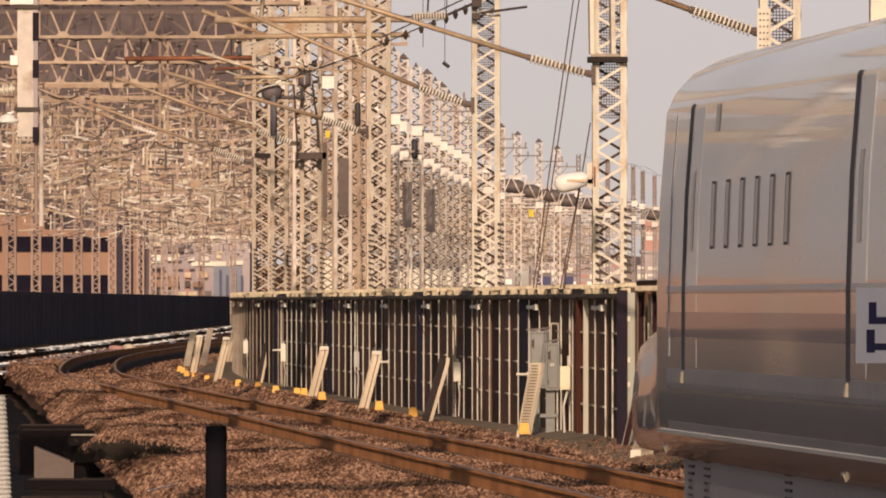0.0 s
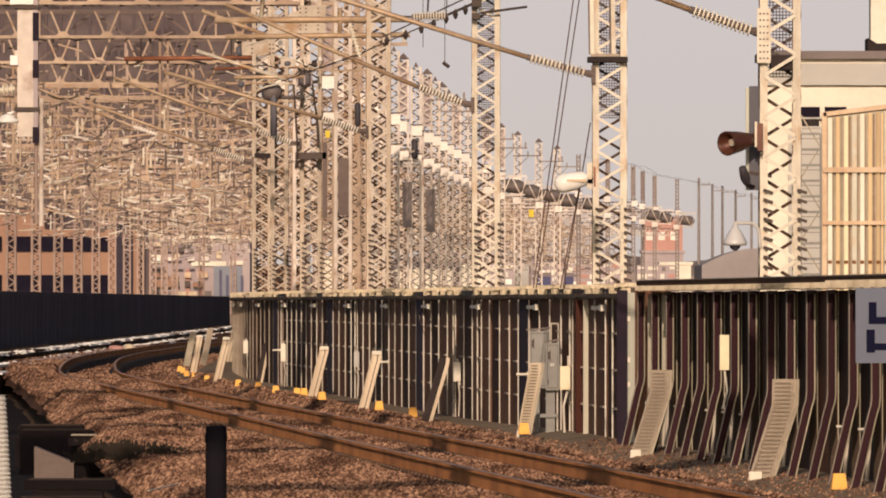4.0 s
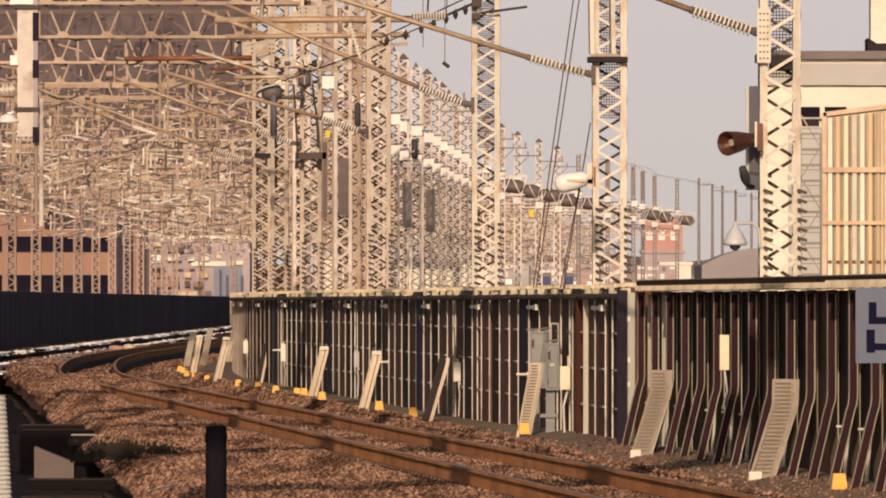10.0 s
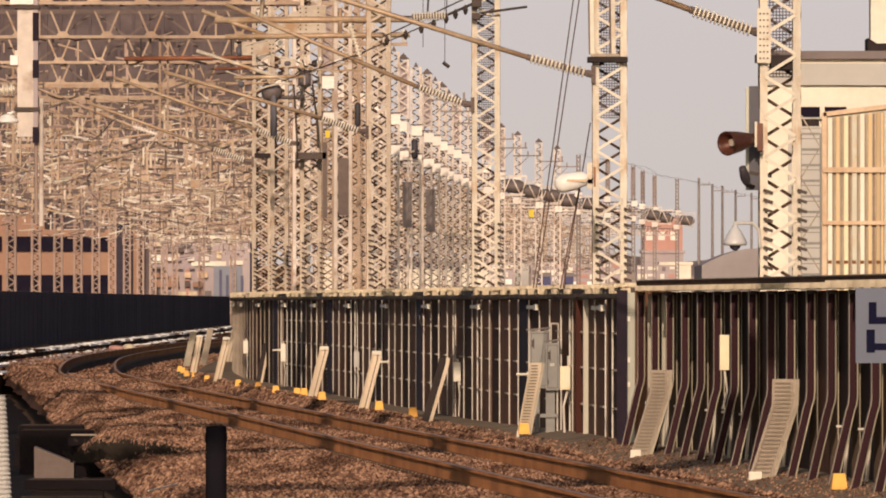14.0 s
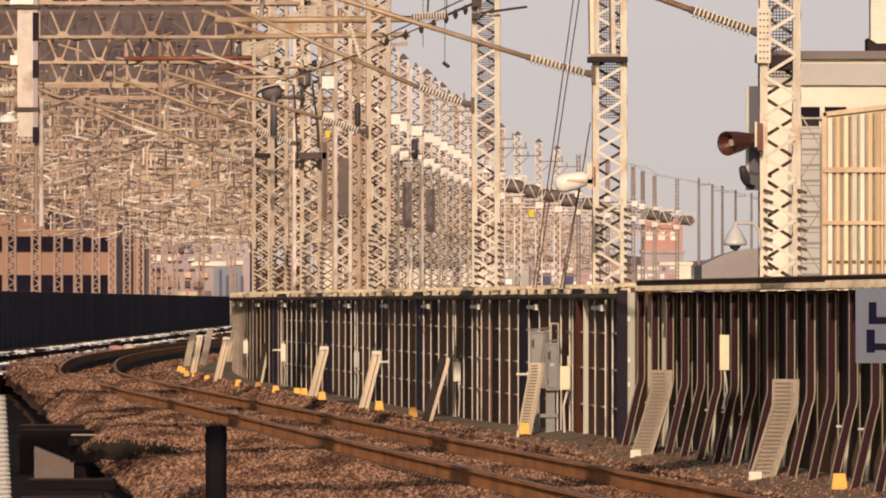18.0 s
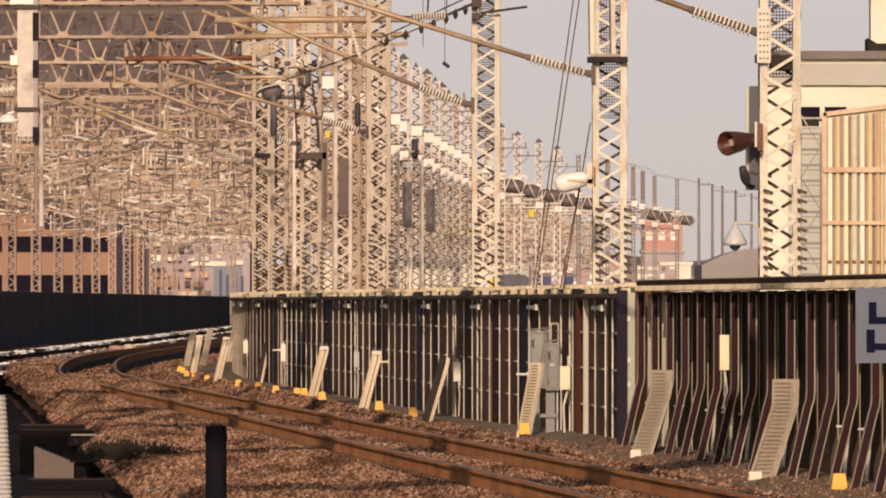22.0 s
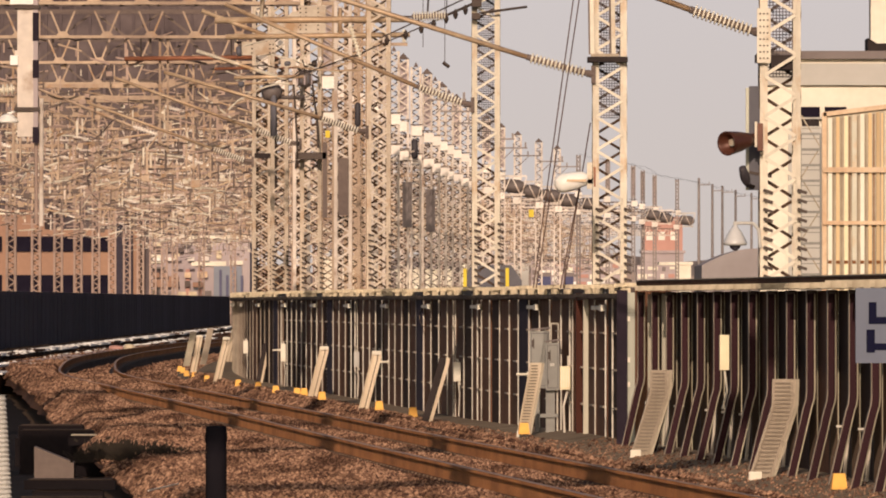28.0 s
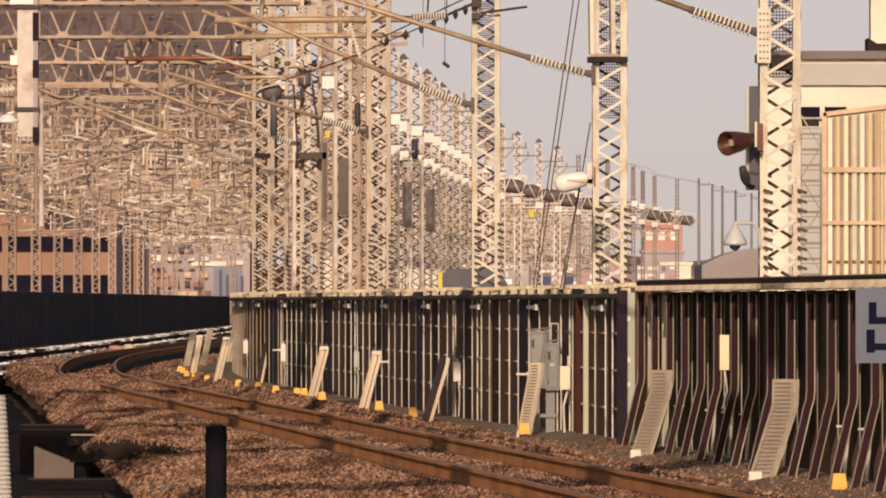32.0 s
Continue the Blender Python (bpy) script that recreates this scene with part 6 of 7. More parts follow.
    part("dropper_clamp", Geo().rod((0.0, 0, 5.66), (0.1, 0, 5.58), 0.03).mesh("dropper_clamp", M_CAP), stays)
    for x, z in ((-0.9, 6.03), (-0.6, 6.12), (-0.35, 6.22), (-0.15, 6.3), (0.05, 6.38), (0.2, 6.45), (0.36, 6.52)):
        part("clamp", Geo().lathe((x, -0.03, z - 0.1), (x, -0.03, z + 0.06), [(0, 0.012), (0.03, 0.03), (0.08, 0.045), (0.11, 0.03), (0.16, 0.012)], 10).mesh("clamp", M_CAP), stays)
    red = thing("red_tubes", "red-brown painted cross tubes under the beam", "tube", pose(0, 224.7, 0))
    for x0, x1, z, r in ((-7.68, -3.96, 7.67, 0.055), (-5.5, -3.53, 7.43, 0.034)):
        part("tube", Geo().rod((x0, 0, z), (x1, 0, z + 0.04), r).mesh("tube", M_RED, True), red)
        part("hanger", Geo().rod((x0 + 0.4, 0, z), (x0 + 0.4, 0, BEAM0), 0.02).mesh("hanger", M_CAP), red)
    gus = thing("riveted_gusset", "tan riveted gusset plates at the mast head", "plate", pose(0, 198.75, 0))
    part("plate", Geo().add([(-3.74, yy, 7.5) for yy in (-0.05, -0.02)] + [(-3.09, yy, 7.5) for yy in (-0.05, -0.02)] + [(-3.09, yy, 8.0) for yy in (-0.05, -0.02)] + [(-3.21, yy, 8.0) for yy in (-0.05, -0.02)],
                             [(0, 2, 4, 6), (7, 5, 3, 1), (0, 1, 3, 2), (2, 3, 5, 4), (4, 5, 7, 6), (6, 7, 1, 0)]).mesh("plate", M_TANSTEEL), gus)
    rivet = Geo().box(-0.016, 0.016, -0.045, -0.03, -0.016, 0.016).mesh("rivet", M_CAP)
    for x0, x1, z0, z1, cols in ((-3.08, -2.5, 7.48, 8.13, (0.04, 0.16, 0.42)), (-4.29, -3.56, 7.07, 7.36, (0.22, 0.6, 0.67)), (-3.46, -3.14, 6.82, 7.0, (0.1,)), (-1.6, -1.25, 7.9, 8.2, (0.05,))):
        p = part("plate", Geo().box(x0, x1, -0.03, 0.03, z0, z1).mesh("plate", M_TANSTEEL), gus)
        for c in cols:
            for k in range(int((z1 - z0) / 0.09)):
                part("rivet", rivet, p, m=pose(x0 + c, 0, z0 + 0.05 + 0.09 * k))
    part("pot", Geo().lathe((-1.82, -0.1, 6.06), (-1.82, -0.1, 5.53), [(0, 0.03), (0.05, 0.065), (0.45, 0.065), (0.53, 0.03)], 12).mesh("pot", M_JAMB, True), gus, "dark upright cylinder")
    part("stem", Geo().strip([(-4.03, 4.43), (-4.03, 6.33)], 0.14, 23.8, 23.95).box(-4.5, -3.95, 23.8, 23.96, 5.24, 5.36).mesh("stem", M_DARKSTEEL), gus, "dark cable channel")
    motor = thing("switch_motor", "dark switch motors hung by the mast", "motor", pose(0, 198.2, 0))
    head = part("motor", Geo().lathe((-2.93, -0.1, 6.38), (-2.93, -0.1, 6.74), [(0, 0.08), (0.04, 0.15), (0.16, 0.17), (0.26, 0.13), (0.33, 0.11), (0.36, 0.04)], 12).mesh("motor", M_DRUM, True), motor)
    for k in range(5):
        part("fin", Geo().box(-3.1 + 0.075 * k, -3.075 + 0.075 * k, -0.3, -0.18, 6.42 + 0.03 * (k % 2), 6.62).mesh("fin", M_WAGON if k % 2 else M_LILAC), head)
    part("terminal", Geo().rod((-2.83, -0.1, 6.7), (-2.74, -0.1, 6.92), 0.04).rod((-3.02, -0.1, 6.7), (-3.1, -0.1, 6.82), 0.03).mesh("terminal", M_CAP), head)
    drum = part("motor", Geo().lathe((-3.86, 0, 6.24), (-3.42, 0, 6.3), [(0, 0.06), (0.04, 0.15), (0.14, 0.19), (0.32, 0.18), (0.41, 0.12), (0.44, 0.05)], 14).box(-3.5, -2.95, 0.0, 0.5, 6.13, 6.2).mesh("motor", M_DRUM, True), motor)
    part("stem", Geo().rod((-3.6, -0.1, 5.34), (-3.6, -0.1, 6.4), 0.07).mesh("stem", M_WAGON, True), drum, "blue-grey upright cylinder")
    part("plate", Geo().box(-3.14, -2.48, -0.1, 0.62, 4.85, 4.99).mesh("plate", M_CAP), motor)
    part("channel", Geo().box(-2.56, -2.46, -0.1, 0.1, 3.6, 5.2).mesh("channel", M_UMBER), motor, "dark cable channel")
    for x, y, z, w in ((-2.5, 198.0, 5.3, 0.1), (mast_x(561.0) - 0.6, 560.72, 6.9, 0.3)):
        part("tag", Geo().box(x, x + w, y - 198.2, y - 198.15, z, z + w * 1.5).mesh("tag", M_LEMON), motor if y < 300 else thing("yellow_tag", "small yellow plate on a far mast", "sign", pose(0, 198.2, 0)), "yellow tag")
    gear = thing("switch_gear", "tangle of cables, tubes and small fittings between two masts", "cables", pose(0, 197.9, 0))
    cable_run(gear, ((-4.56, 5.89), (-4.37, 6.07), (-4.07, 6.25), (-3.77, 6.38), (-3.47, 6.45), (-3.26, 6.44)), 0.02, M_STEEL)
    cable_run(gear, ((-4.61, 6.71), (-4.13, 6.55), (-3.53, 6.61), (-3.17, 6.69)), 0.014, M_STEEL)
    cable_run(gear, ((-3.65, 7.06), (-3.17, 6.96), (-2.69, 6.76), (-2.21, 6.69)), 0.016, M_STEEL)
    cable_run(gear, ((-4.25, 7.24), (-3.77, 7.36), (-3.17, 7.5), (-2.69, 7.32)), 0.014, M_STEEL)
    cable_run(gear, ((-3.17, 6.43), (-3.15, 6.07), (-3.12, 5.65), (-3.09, 5.08), (-3.13, 4.63)), 0.022, M_CAP)
    cable_run(gear, ((-2.77, 6.43), (-2.72, 6.01), (-2.67, 5.59), (-2.65, 5.08)), 0.022, M_CAP)
    cable_run(gear, ((-3.35, 6.52), (-3.19, 6.59), (-3.05, 6.72), (-2.87, 6.81), (-2.69, 6.93)), 0.014, M_CAP)
    cable_run(gear, ((-2.77, 6.69), (-2.51, 6.81), (-2.21, 6.9), (-1.73, 7.07), (-1.55, 7.19)), 0.012, M_CAP)
    cable_run(gear, ((-4.61, 6.88), (-4.13, 6.81), (-3.77, 6.83), (-3.41, 6.76)), 0.012, M_CAP)
    cable_run(gear, ((-3.95, 6.81), (-3.77, 6.55), (-3.69, 6.4)), 0.014, M_CAP)
    cable_run(gear, ((-2.99, 6.96), (-2.93, 6.78), (-2.95, 6.66)), 0.016, M_CAP)
    cable_run(gear, ((-2.69, 6.64), (-2.61, 6.81), (-2.54, 6.93)), 0.014, M_CAP)
    cable_run(gear, ((-3.17, 6.16), (-3.05, 6.09), (-2.83, 6.11), (-2.73, 6.07)), 0.012, M_CAP)
    cable_run(gear, ((-3.17, 6.81), (-2.69, 6.74), (-2.21, 6.72), (-1.61, 6.74)), 0.02, M_TUBE)
    cable_run(gear, ((-4.61, 6.46), (-4.25, 6.43), (-3.77, 6.47), (-3.41, 6.56)), 0.018, M_TUBE)
    cable_run(gear, ((-2.39, 6.76), (-2.09, 6.88), (-1.73, 6.98)), 0.016, M_TUBE)
    for x, z, w, h, mat in ((-4.1, 6.58, 0.2, 0.16, M_DRUM), (-3.45, 6.65, 0.12, 0.1, M_CAP), (-3.3, 6.86, 0.14, 0.1, M_WAGON), (-2.72, 6.86, 0.1, 0.16, M_CAP), (-2.6, 6.95, 0.08, 0.12, M_PLATE), (-3.88, 6.62, 0.24, 0.09, M_CAP), (-4.28, 6.42, 0.14, 0.12, M_WAGON), (-4.33, 7.12, 0.12, 0.22, M_WAGON), (-2.22, 6.92, 0.16, 0.08, M_PLATE), (-1.6, 6.98, 0.07, 0.07, M_CAP), (-3.05, 7.05, 0.1, 0.07, M_HARDWARE), (-2.46, 6.72, 0.18, 0.05, M_HARDWARE)):
        part("fitting", Geo().lathe((x - w / 2, 0, z), (x + w / 2, 0, z + 0.02), [(0, h * 0.2), (w * 0.15, h * 0.5), (w * 0.8, h * 0.5), (w, h * 0.25)], 9).mesh("fitting", mat), gear)
    guy = thing("guy_wires", "pair of dark guy wires stayed to the wall", "guy wire", pose(0, 124, 0))
    for x0, z0, x1, z1 in ((1.85, 6.1, 1.24, 2.0), (1.77, 6.1, 1.2, 2.0), (1.96, 4.2, 1.6, 2.0), (1.9, 3.8, 1.56, 2.0)):
        part("wire", Geo().rod((x0, 0, z0), (x1, 0, z1), 0.0085, n=6).mesh("wire", M_WIRE), guy)


mast_fittings()


# ---- foreground, left ----
def foreground():
    post = thing("black_post", "black rubber-sleeved marker post beside the track", "post", pose(-1.825, 75, 0))
    part("sleeve", Geo().lathe((0, 0, -1.0), (0, 0, 0.82), [(0, 0.085), (1.8, 0.085), (1.815, 0.08), (1.82, 0.06)], 16).mesh("sleeve", M_BLACK, True), post)
    part("collar", Geo().lathe((0, 0, 0.7), (0, 0, 0.78), [(0, 0.09), (0.05, 0.09)], 16).mesh("collar", M_BLACK), post)
    pole = thing("corrugated_pipe", "white corrugated cable pipe standing in the trench", "pipe", pose(-5.635, 120, -1.0))
    part("pipe", Geo().lathe((0, 0, 0), (-0.1, 0, 1.66), [(0.03 * i, 0.095 if i % 2 else 0.115) for i in range(55)], 14).mesh("pipe", M_FASCIA), pole)
    box = thing("concrete_block", "sunlit concrete block with a slanted top in the trench", "block", pose(-6.4, 146, -1.0))
    part("body", Geo().add([(0, 0, 0), (0.62, 0, 0), (0.62, 0, 0.3), (0, 0, 0.55), (0, 0.6, 0), (0.62, 0.6, 0), (0.62, 0.6, 0.3), (0, 0.6, 0.55)],
                           [(0, 1, 2, 3), (7, 6, 5, 4), (0, 4, 5, 1), (1, 5, 6, 2), (2, 6, 7, 3), (3, 7, 4, 0)]).mesh("body", M_UMBER), box)
    stack = thing("timber_stack", "dark old timbers lying in the trench", "timber", pose(0, 0, -1.0))
    for x0, x1, y0, y1, z0, z1 in ((-5.99, -5.3, 149, 149.5, 0.52, 0.68), (-5.99, -5.35, 150, 150.5, 0.0, 0.5), (-7.2, -6.1, 158, 158.6, 0.5, 0.72), (-7.3, -6.5, 159, 160, 0.0, 0.5), (-5.3, -4.15, 118, 118.4, 0.44, 0.56), (-5.2, -4.3, 118.05, 118.35, 0.0, 0.42), (-5.3, -4.2, 116, 116.4, 0.27, 0.38), (-5.2, -4.9, 116.05, 116.35, 0.0, 0.25), (-4.6, -4.3, 116.05, 116.35, 0.0, 0.25), (-6.9, -5.7, 152, 152.4, 0.0, 0.72)):
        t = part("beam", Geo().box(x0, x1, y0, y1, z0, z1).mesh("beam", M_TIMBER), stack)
        # paler strip on top: sunlight along the edge put into the colour
        part("worn_edge", Geo().box(x0 + 0.05, x1 - 0.03, y0 - 0.01, y1, z1, z1 + 0.018).mesh("worn_edge", M_WOOD if y0 == 149 else M_DULLBROWN), t, "paler top edge put in as sunlight")
    weed = Geo()
    rng = random.Random(4)
    for k in range(16):
        t = (k + rng.random()) / 16
        cx, cy, size = -4.85 + 1.25 * t, 126 + 5.0 * rng.random(), rng.uniform(0.08, 0.3) * (1 - 0.3 * t)
        for _ in range(70):
            x, y = cx + rng.gauss(0, 0.07), cy + rng.gauss(0, 0.3)
            hgt = size * rng.uniform(0.4, 1.1)
            weed.bar((x, y, -0.36), (x + rng.gauss(0, 0.09), y, -0.34 + hgt), rng.uniform(0.008, 0.018), 0.01)
            if rng.random() < 0.5:
                lx, lz = x + rng.gauss(0, 0.06), -0.34 + hgt * rng.uniform(0.4, 1.0)
                weed.bar((lx, y - 0.02, lz), (lx + rng.uniform(-0.07, 0.07), y - 0.02, lz + rng.uniform(-0.02, 0.05)), 0.03, 0.008)
    thing("dry_weeds", "dark dry weeds on the ballast shoulder", "weeds", kind="stuff", data=weed.mesh("dry_weeds", M_WEED))
    cable = thing("loose_cable", "pale loose cable lying on the ballast", "cable")
    part("cable", Geo().rod((-3.3, 104.5, -0.3), (-3.02, 108, -0.28), 0.009).rod((-3.02, 108, -0.28), (-2.6, 114, -0.29), 0.009).mesh("cable", M_POST), cable)
    sign = thing("track_sign", "blue-grey board with dark bars on a post", "sign", pose(2.46, 50, 0))
    part("board", Geo().box(-0.248, 0.248, -0.01, 0.01, 1.49, 1.893).mesh("board", M_BLUEGREY), sign)
    for x0, x1, z0, z1 in ((-0.178, -0.136, 1.70, 1.817), (-0.136, 0.06, 1.70, 1.738), (-0.19, -0.145, 1.547, 1.67), (-0.145, 0.06, 1.56, 1.596)):
        part("bar", Geo().box(x0, x1, -0.016, -0.0105, z0, z1).mesh("bar", M_NAVY), sign, "dark bar")
    part("post", Geo().rod((0, 0.04, -1.0), (0, 0.04, 1.85), 0.03).mesh("post", M_GREYBOX), sign)


foreground()


# ---- trains ----
PROFILE = ((0.955, 0.62), (0.988, 0.85), (1.0, 1.2), (1.0, 1.9), (0.985, 2.63), (0.955, 3.29), (0.917, 3.44), (0.83, 3.6), (0.72, 3.7), (0.59, 3.77), (0.41, 3.84), (0.18, 3.93))
ROOF, SILL, HALF = 3.97, 0.62, 1.69


def loft(stations, caps=True):
    """Skin through stations of (along, half-width, top)."""
    v, f, rings = [], [], []
    for a, w, top in stations:
        k = (top - SILL) / (ROOF - SILL)
        half = [(x * w, SILL + (z - SILL) * k) for x, z in PROFILE]
        ring = half + [(0, top)] + [(-x, z) for x, z in reversed(half)] + [(0, SILL)]
        rings.append([(x, a, z) for x, z in ring])
        v += rings[-1]
        n = len(ring)
    for k in range(len(stations) - 1):
        f += [(k * n + i, k * n + (i + 1) % n, (k + 1) * n + (i + 1) % n, (k + 1) * n + i) for i in range(n)]
    geo = Geo().add(v, f)
    if caps:
        geo.add(rings[0], [tuple(range(n))])
        geo.add(rings[-1], [tuple(reversed(range(n)))])
    return geo


def side_x(z):
    """Half-width of the body side at height z."""
    for (x0, z0), (x1, z1) in zip(PROFILE, PROFILE[1:]):
        if z0 <= z <= z1:
            return HALF * (x0 + (x1 - x0) * (z - z0) / (z1 - z0))
    return HALF


def plate(s, y0, y1, z0, z1, proud, deep=0.02):
    """A thin plate that lies on the body side s, following its lean."""
    zs = [z0] + [z for z in (1.2, 1.9, 2.63, 3.29) if z0 < z < z1] + [z1]
    v, f, n = [], [], len(zs)
    for off in (proud, -deep):
        for y in (y0, y1):
            v += [(s * (side_x(z) + off), y, z) for z in zs]
    for k in range(n - 1):
        for a, b in ((0, 1), (2, 3), (0, 2), (1, 3)):
            f.append((a * n + k, a * n + k + 1, b * n + k + 1, b * n + k))
    for k in (0, n - 1):
        f.append((k, n + k, 3 * n + k, 2 * n + k))
    return Geo().add(v, f)


def fast_train():
    ob = thing("express_train", "silver-grey express train with a blue stripe running on the track", "train")
    # along: metres behind the cab door, towards the nose
    part("body", loft([(-16, HALF, ROOF), (-8, HALF, ROOF), (0.0, HALF, ROOF), (2.9, HALF, ROOF)]).mesh("body", M_TRAIN, True), ob)
    nose = [(2.9, HALF, ROOF), (3.1, 1.675, 3.9), (3.3, 1.65, 3.62), (3.5, 1.625, 3.05), (3.7, 1.6, 2.55), (3.9, 1.585, 2.2), (4.2, 1.58, 1.98), (4.7, 1.58, 1.84), (5.5, 1.58, 1.74), (6.3, 1.56, 1.66), (6.8, 1.48, 1.56), (7.1, 1.22, 1.4), (7.25, 0.8, 1.2)]
    part("nose", loft(nose).mesh("nose", M_TRAIN, True), ob)
    part("body", loft([(-41.5, HALF, ROOF), (-30, HALF, ROOF), (-16.6, HALF, ROOF)]).mesh("body", M_TRAIN, True), ob)
    part("gangway", Geo().box(-1.4, 1.4, -16.6, -16.0, 0.9, 3.3).mesh("gangway", M_BLACK), ob, "black gangway bellows")
    for s in (-1, 1):
        for a, b in ((-16.0, 2.2), (-41.4, -16.7)):
            for z0, z1, mat, label in ((1.55, 1.74, M_STRIPE, "broad blue-grey stripe"), (1.88, 1.94, M_STRIPE, "thin blue stripe"), (1.16, 1.31, M_SKIRT, "dark grey sill band"), (0.84, 0.9, M_SKIRT, "dark lower band")):
                part("stripe", plate(s, a, b, z0, z1, 0.003).mesh("stripe", mat), ob, label)
        part("skirt", Geo().box(s * 1.5 - 0.05, s * 1.5 + 0.05, -41.4, 2.2, 0.2, 0.84).mesh("skirt", M_SKIRT), ob, "dark grey skirt")
        part("sill_strip", plate(s, -41.4, 3.0, 0.8, 0.828, 0.016).mesh("sill_strip", M_SNOW), ob, "pale sill strip")
        for a in (1.6, 0.45, -5.0):
            for k in range(9):
                part("louvre", Geo().box(s * 1.555 - 0.008, s * 1.555 + 0.008, a - 0.18, a + 0.18, -0.008, 0.012).mesh("louvre", M_JAMB), ob, m=pose(0, 0, 0.28 + 0.055 * k))
        for a in (2.9, -8.9):
            part("step_lamp", Geo().rod((s * 1.58, a, 0.68), (s * 1.58, a + 0.15, 0.68), 0.06).mesh("step_lamp", M_SHEET), ob, "pale step lamp")
        for along in [-1.1 - 0.97 * i for i in range(6)] + [-12.0] + [-19.5 - 0.92 * i for i in range(20)]:
            w = part("window", plate(s, along - 0.12, along + 0.14, 2.21, 2.71, 0.006).mesh("window", M_JAMB), ob)
            part("pane", plate(s, along - 0.1, along + 0.08, 2.23, 2.69, 0.009).mesh("pane", M_GLASS), w, "dark glass pane")
        part("window", plate(s, -1.15, -0.9, 3.08, 3.28, 0.006).mesh("window", M_GLASS), ob, "small high window")
        part("seam", plate(s, 1.95, 2.03, 1.4, 3.25, 0.005).mesh("seam", M_SKIRT), ob)
        for along in (0.8, -9.7, -18.2):
            d = part("door", plate(s, along - 0.85, along - 0.05, 1.33, 3.28, 0.002).mesh("door", M_TRAIN), ob, "flush door")
            part("door_jamb", plate(s, along - 0.05, along + 0.2, 1.3, 3.32, 0.005).mesh("door_jamb", M_JAMB), d, "dark door jamb")
            part("pane", plate(s, along - 0.5, along - 0.3, 2.2, 2.8, 0.006).mesh("pane", M_GLASS), d)
            part("grab_handle", Geo().rod((s * 1.69, along + 0.1, 1.2), (s * 1.69, along + 0.1, 1.29), 0.04, 0.025).mesh("grab_handle", M_SHEET), d)
    for a in (0.2, -14.0, -19.0, -37.0):
        bogie = part("bogie", Geo().box(-1.1, 1.1, a - 1.3, a + 1.3, 0.35, 0.75).mesh("bogie", M_SKIRT), ob)
        for k in (-1.25, 1.25):
            for s in (-0.7525, 0.7525):
                part("wheel", Geo().lathe((s - 0.06, a + k, 0.448), (s + 0.06, a + k, 0.448), [(0, 0.43), (0.1, 0.43), (0.12, 0.3)], 20).mesh("wheel", M_CAP), bogie)
    return ob


TRAIN = fast_train()


def wagon_shell(a, b, deep, low, h, left, right):
    """A body with chamfered top corners, from a to b across and low to h up."""
    (lx, lz), (rx, rz) = left, right
    ring = [(a, low), (b, low), (b, h - rz), (b - rx, h), (a + lx, h), (a, h - lz)]
    v = [(x, deep, z) for x, z in ring] + [(x, 5.4, z) for x, z in ring]
    return Geo().add(v, [tuple(range(6)), tuple(reversed(range(6, 12)))] + [(i, (i + 1) % 6, 6 + (i + 1) % 6, 6 + i) for i in range(6)])


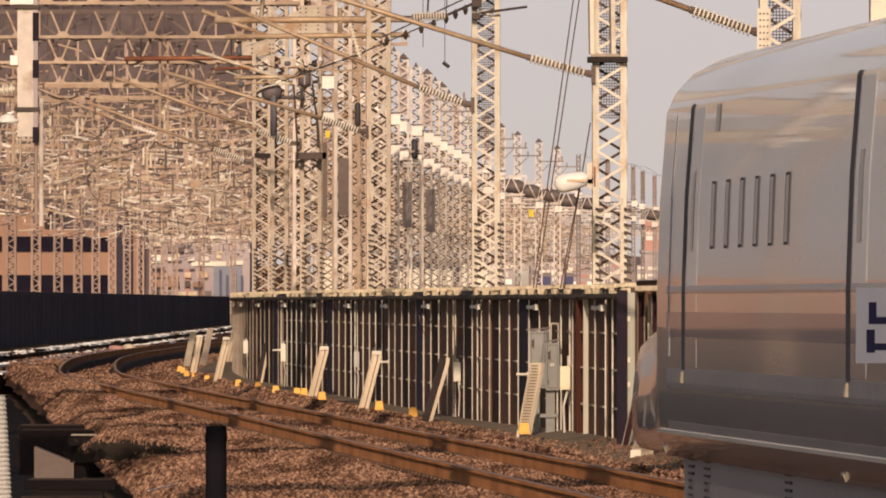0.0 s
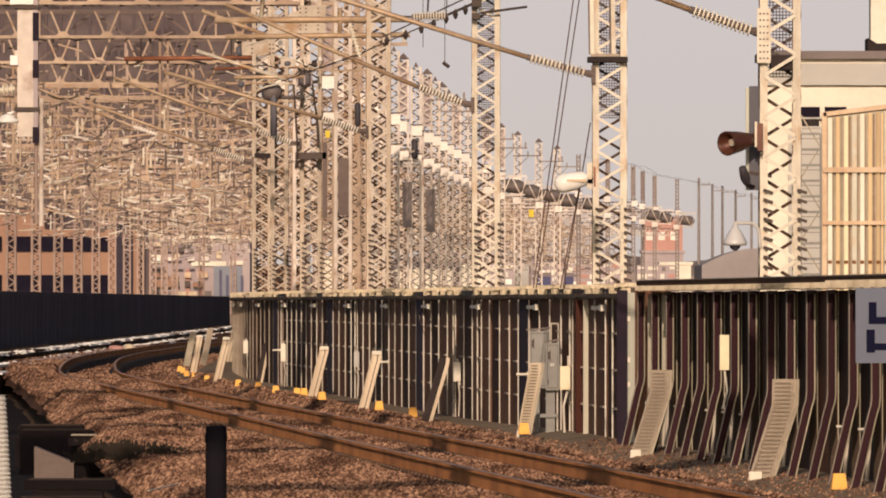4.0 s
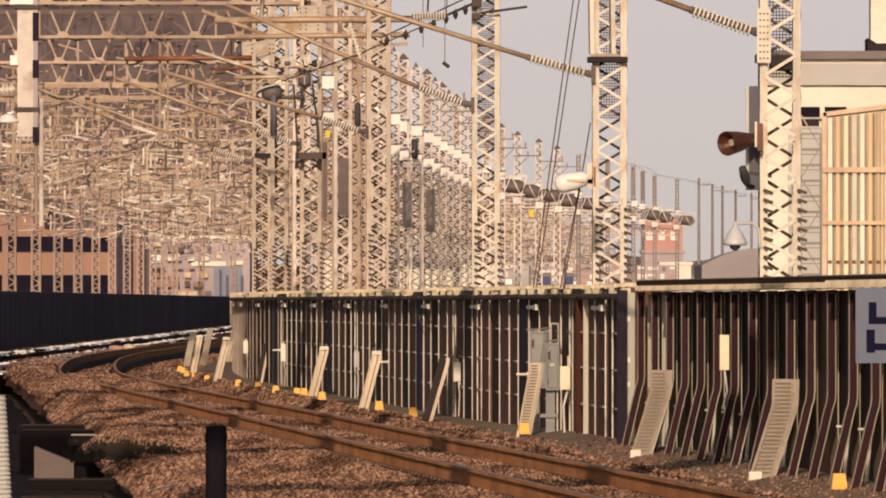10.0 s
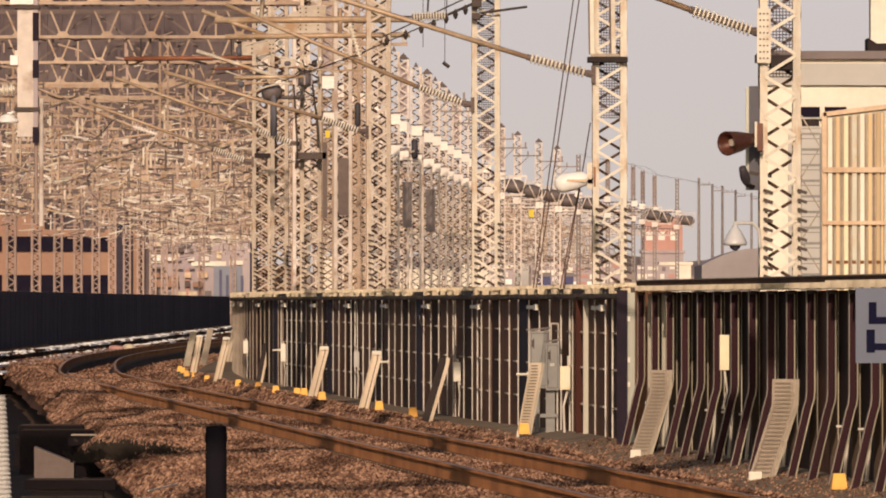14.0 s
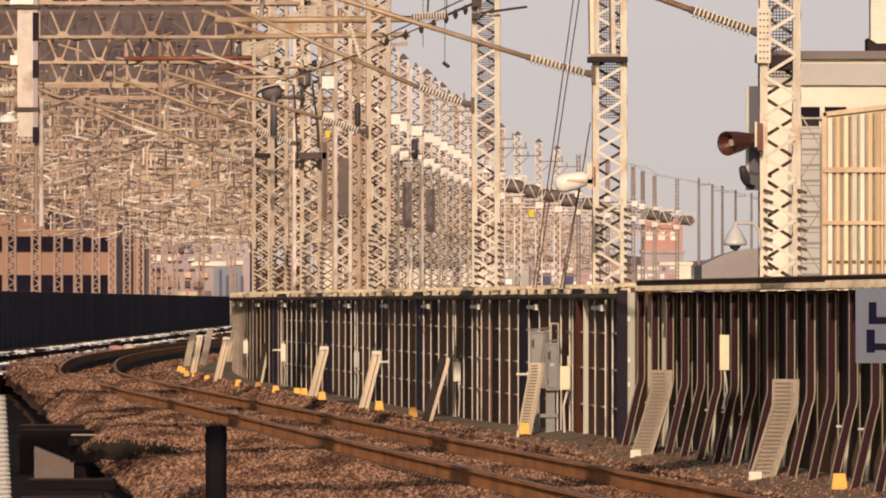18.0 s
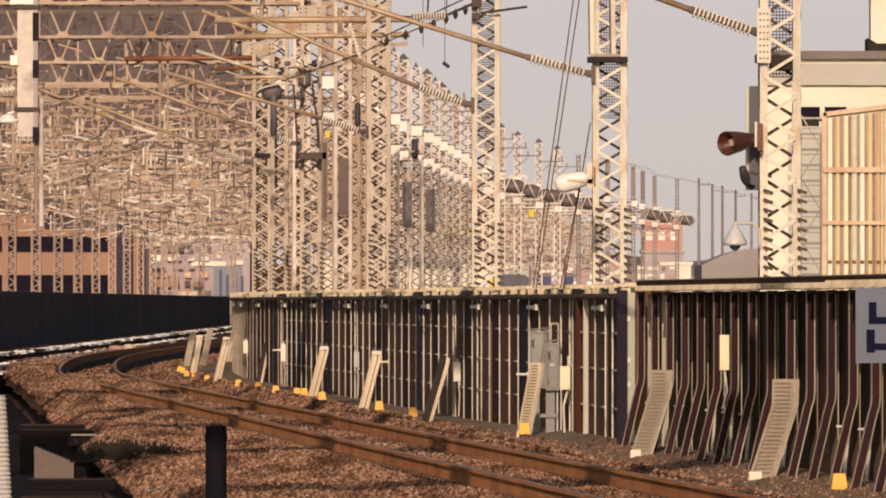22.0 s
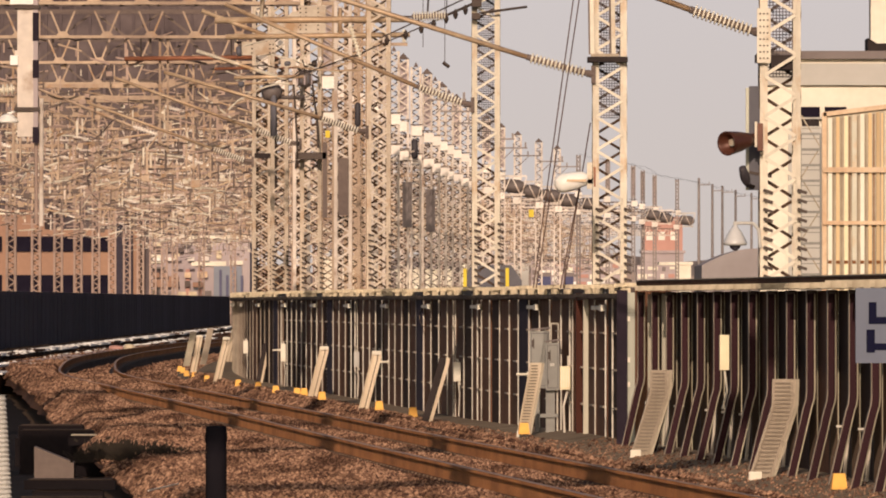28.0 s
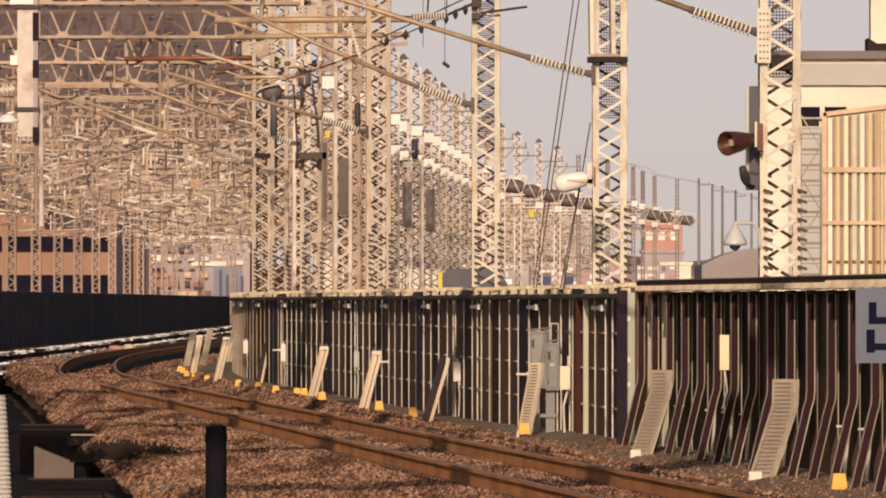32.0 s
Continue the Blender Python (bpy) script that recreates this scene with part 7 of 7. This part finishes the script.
def work_train():
    """Two wagons on the road behind the wall; the tail and its end post shift on the way round the bend."""
    ob = thing("work_wagons", "two dark grey work wagons with yellow end posts", "train")
    front = part("wagon_body", wagon_shell(0.125, 1.27, 0.0, 1.0, 2.68, (0.14, 0.2), (0.14, 0.1)).mesh("wagon_body", M_WAGON), ob, "dark grey body")
    part("end_post", Geo().box(0.0, 0.11, -0.06, 0.2, 1.0, 2.58).mesh("end_post", M_LEMON), front, "yellow end post")
    part("underframe", Geo().box(0.125, 1.27, 0.2, 5.0, -1.0, 1.0).mesh("underframe", M_CAP), front)
    tail = part("wagon_body", wagon_shell(0.72, 1.86, 0.5, 1.0, 2.7, (0.1, 0.1), (0.34, 0.5)).mesh("wagon_body", M_WAGON), ob, "dark grey tail body")
    part("underframe", Geo().box(0.72, 1.86, 0.7, 5.0, -1.0, 1.0).mesh("underframe", M_CAP), tail)
    post = part("end_post", Geo().box(1.335, 1.445, 0.3, 0.48, 1.0, 2.6).mesh("end_post", M_LEMON), ob, "yellow end post")
    return ob, tail, post


WORK, TAIL, TAIL_POST = work_train()


# ---- movement ----
def motions():
    rows = []
    for t, north in ((0.0, 70.1), (0.5, 66.4), (1.0, 63.05), (1.5, 59.3), (2.0, 55.8), (3.0, 48.8), (4.5, 38.5), (8.0, 16.0), (14.0, -14.0), (20.0, -30.0), (32.0, -40.0)):
        east = 3.58 + (70.1 - north) * 0.0763
        rows.append((t, pose(east, north, 0, 0, 0, 4.36)))
    walk(TRAIN, rows)
    wrows = []
    for t, east, up in ((0.0, 2.6, -1.2), (17.0, 1.9, -1.2), (19.0, 1.79, -0.75), (21.0, 1.58, -0.14), (22.0, 1.5, 0.0), (23.0, 1.4, 0.09), (24.0, 1.31, 0.14), (25.0, 1.18, 0.25), (26.5, 0.92, 0.3), (28.0, 0.65, 0.3), (29.0, 0.43, 0.3), (30.0, 0.24, 0.28), (31.0, 0.03, 0.25), (32.0, -0.14, 0.2)):
        wrows.append((t, pose(east, 300.0, up)))
    walk(WORK, wrows)
    walk(TAIL, [(t, pose(dx, 0, 0)) for t, dx in ((0.0, -0.62), (22.5, -0.62), (23.3, -0.42), (24.0, -0.2), (25.0, 0.0), (28.0, 0.03), (29.5, 0.2), (31.0, 0.32), (32.0, 0.36))])
    walk(TAIL_POST, [(t, pose(dx, 0, 0)) for t, dx in ((0.0, -0.62), (22.5, -0.62), (23.3, -0.42), (24.0, -0.16), (25.0, 0.0), (28.0, 0.03), (28.8, -0.02), (29.8, -0.34), (32.0, -0.34))])


motions()
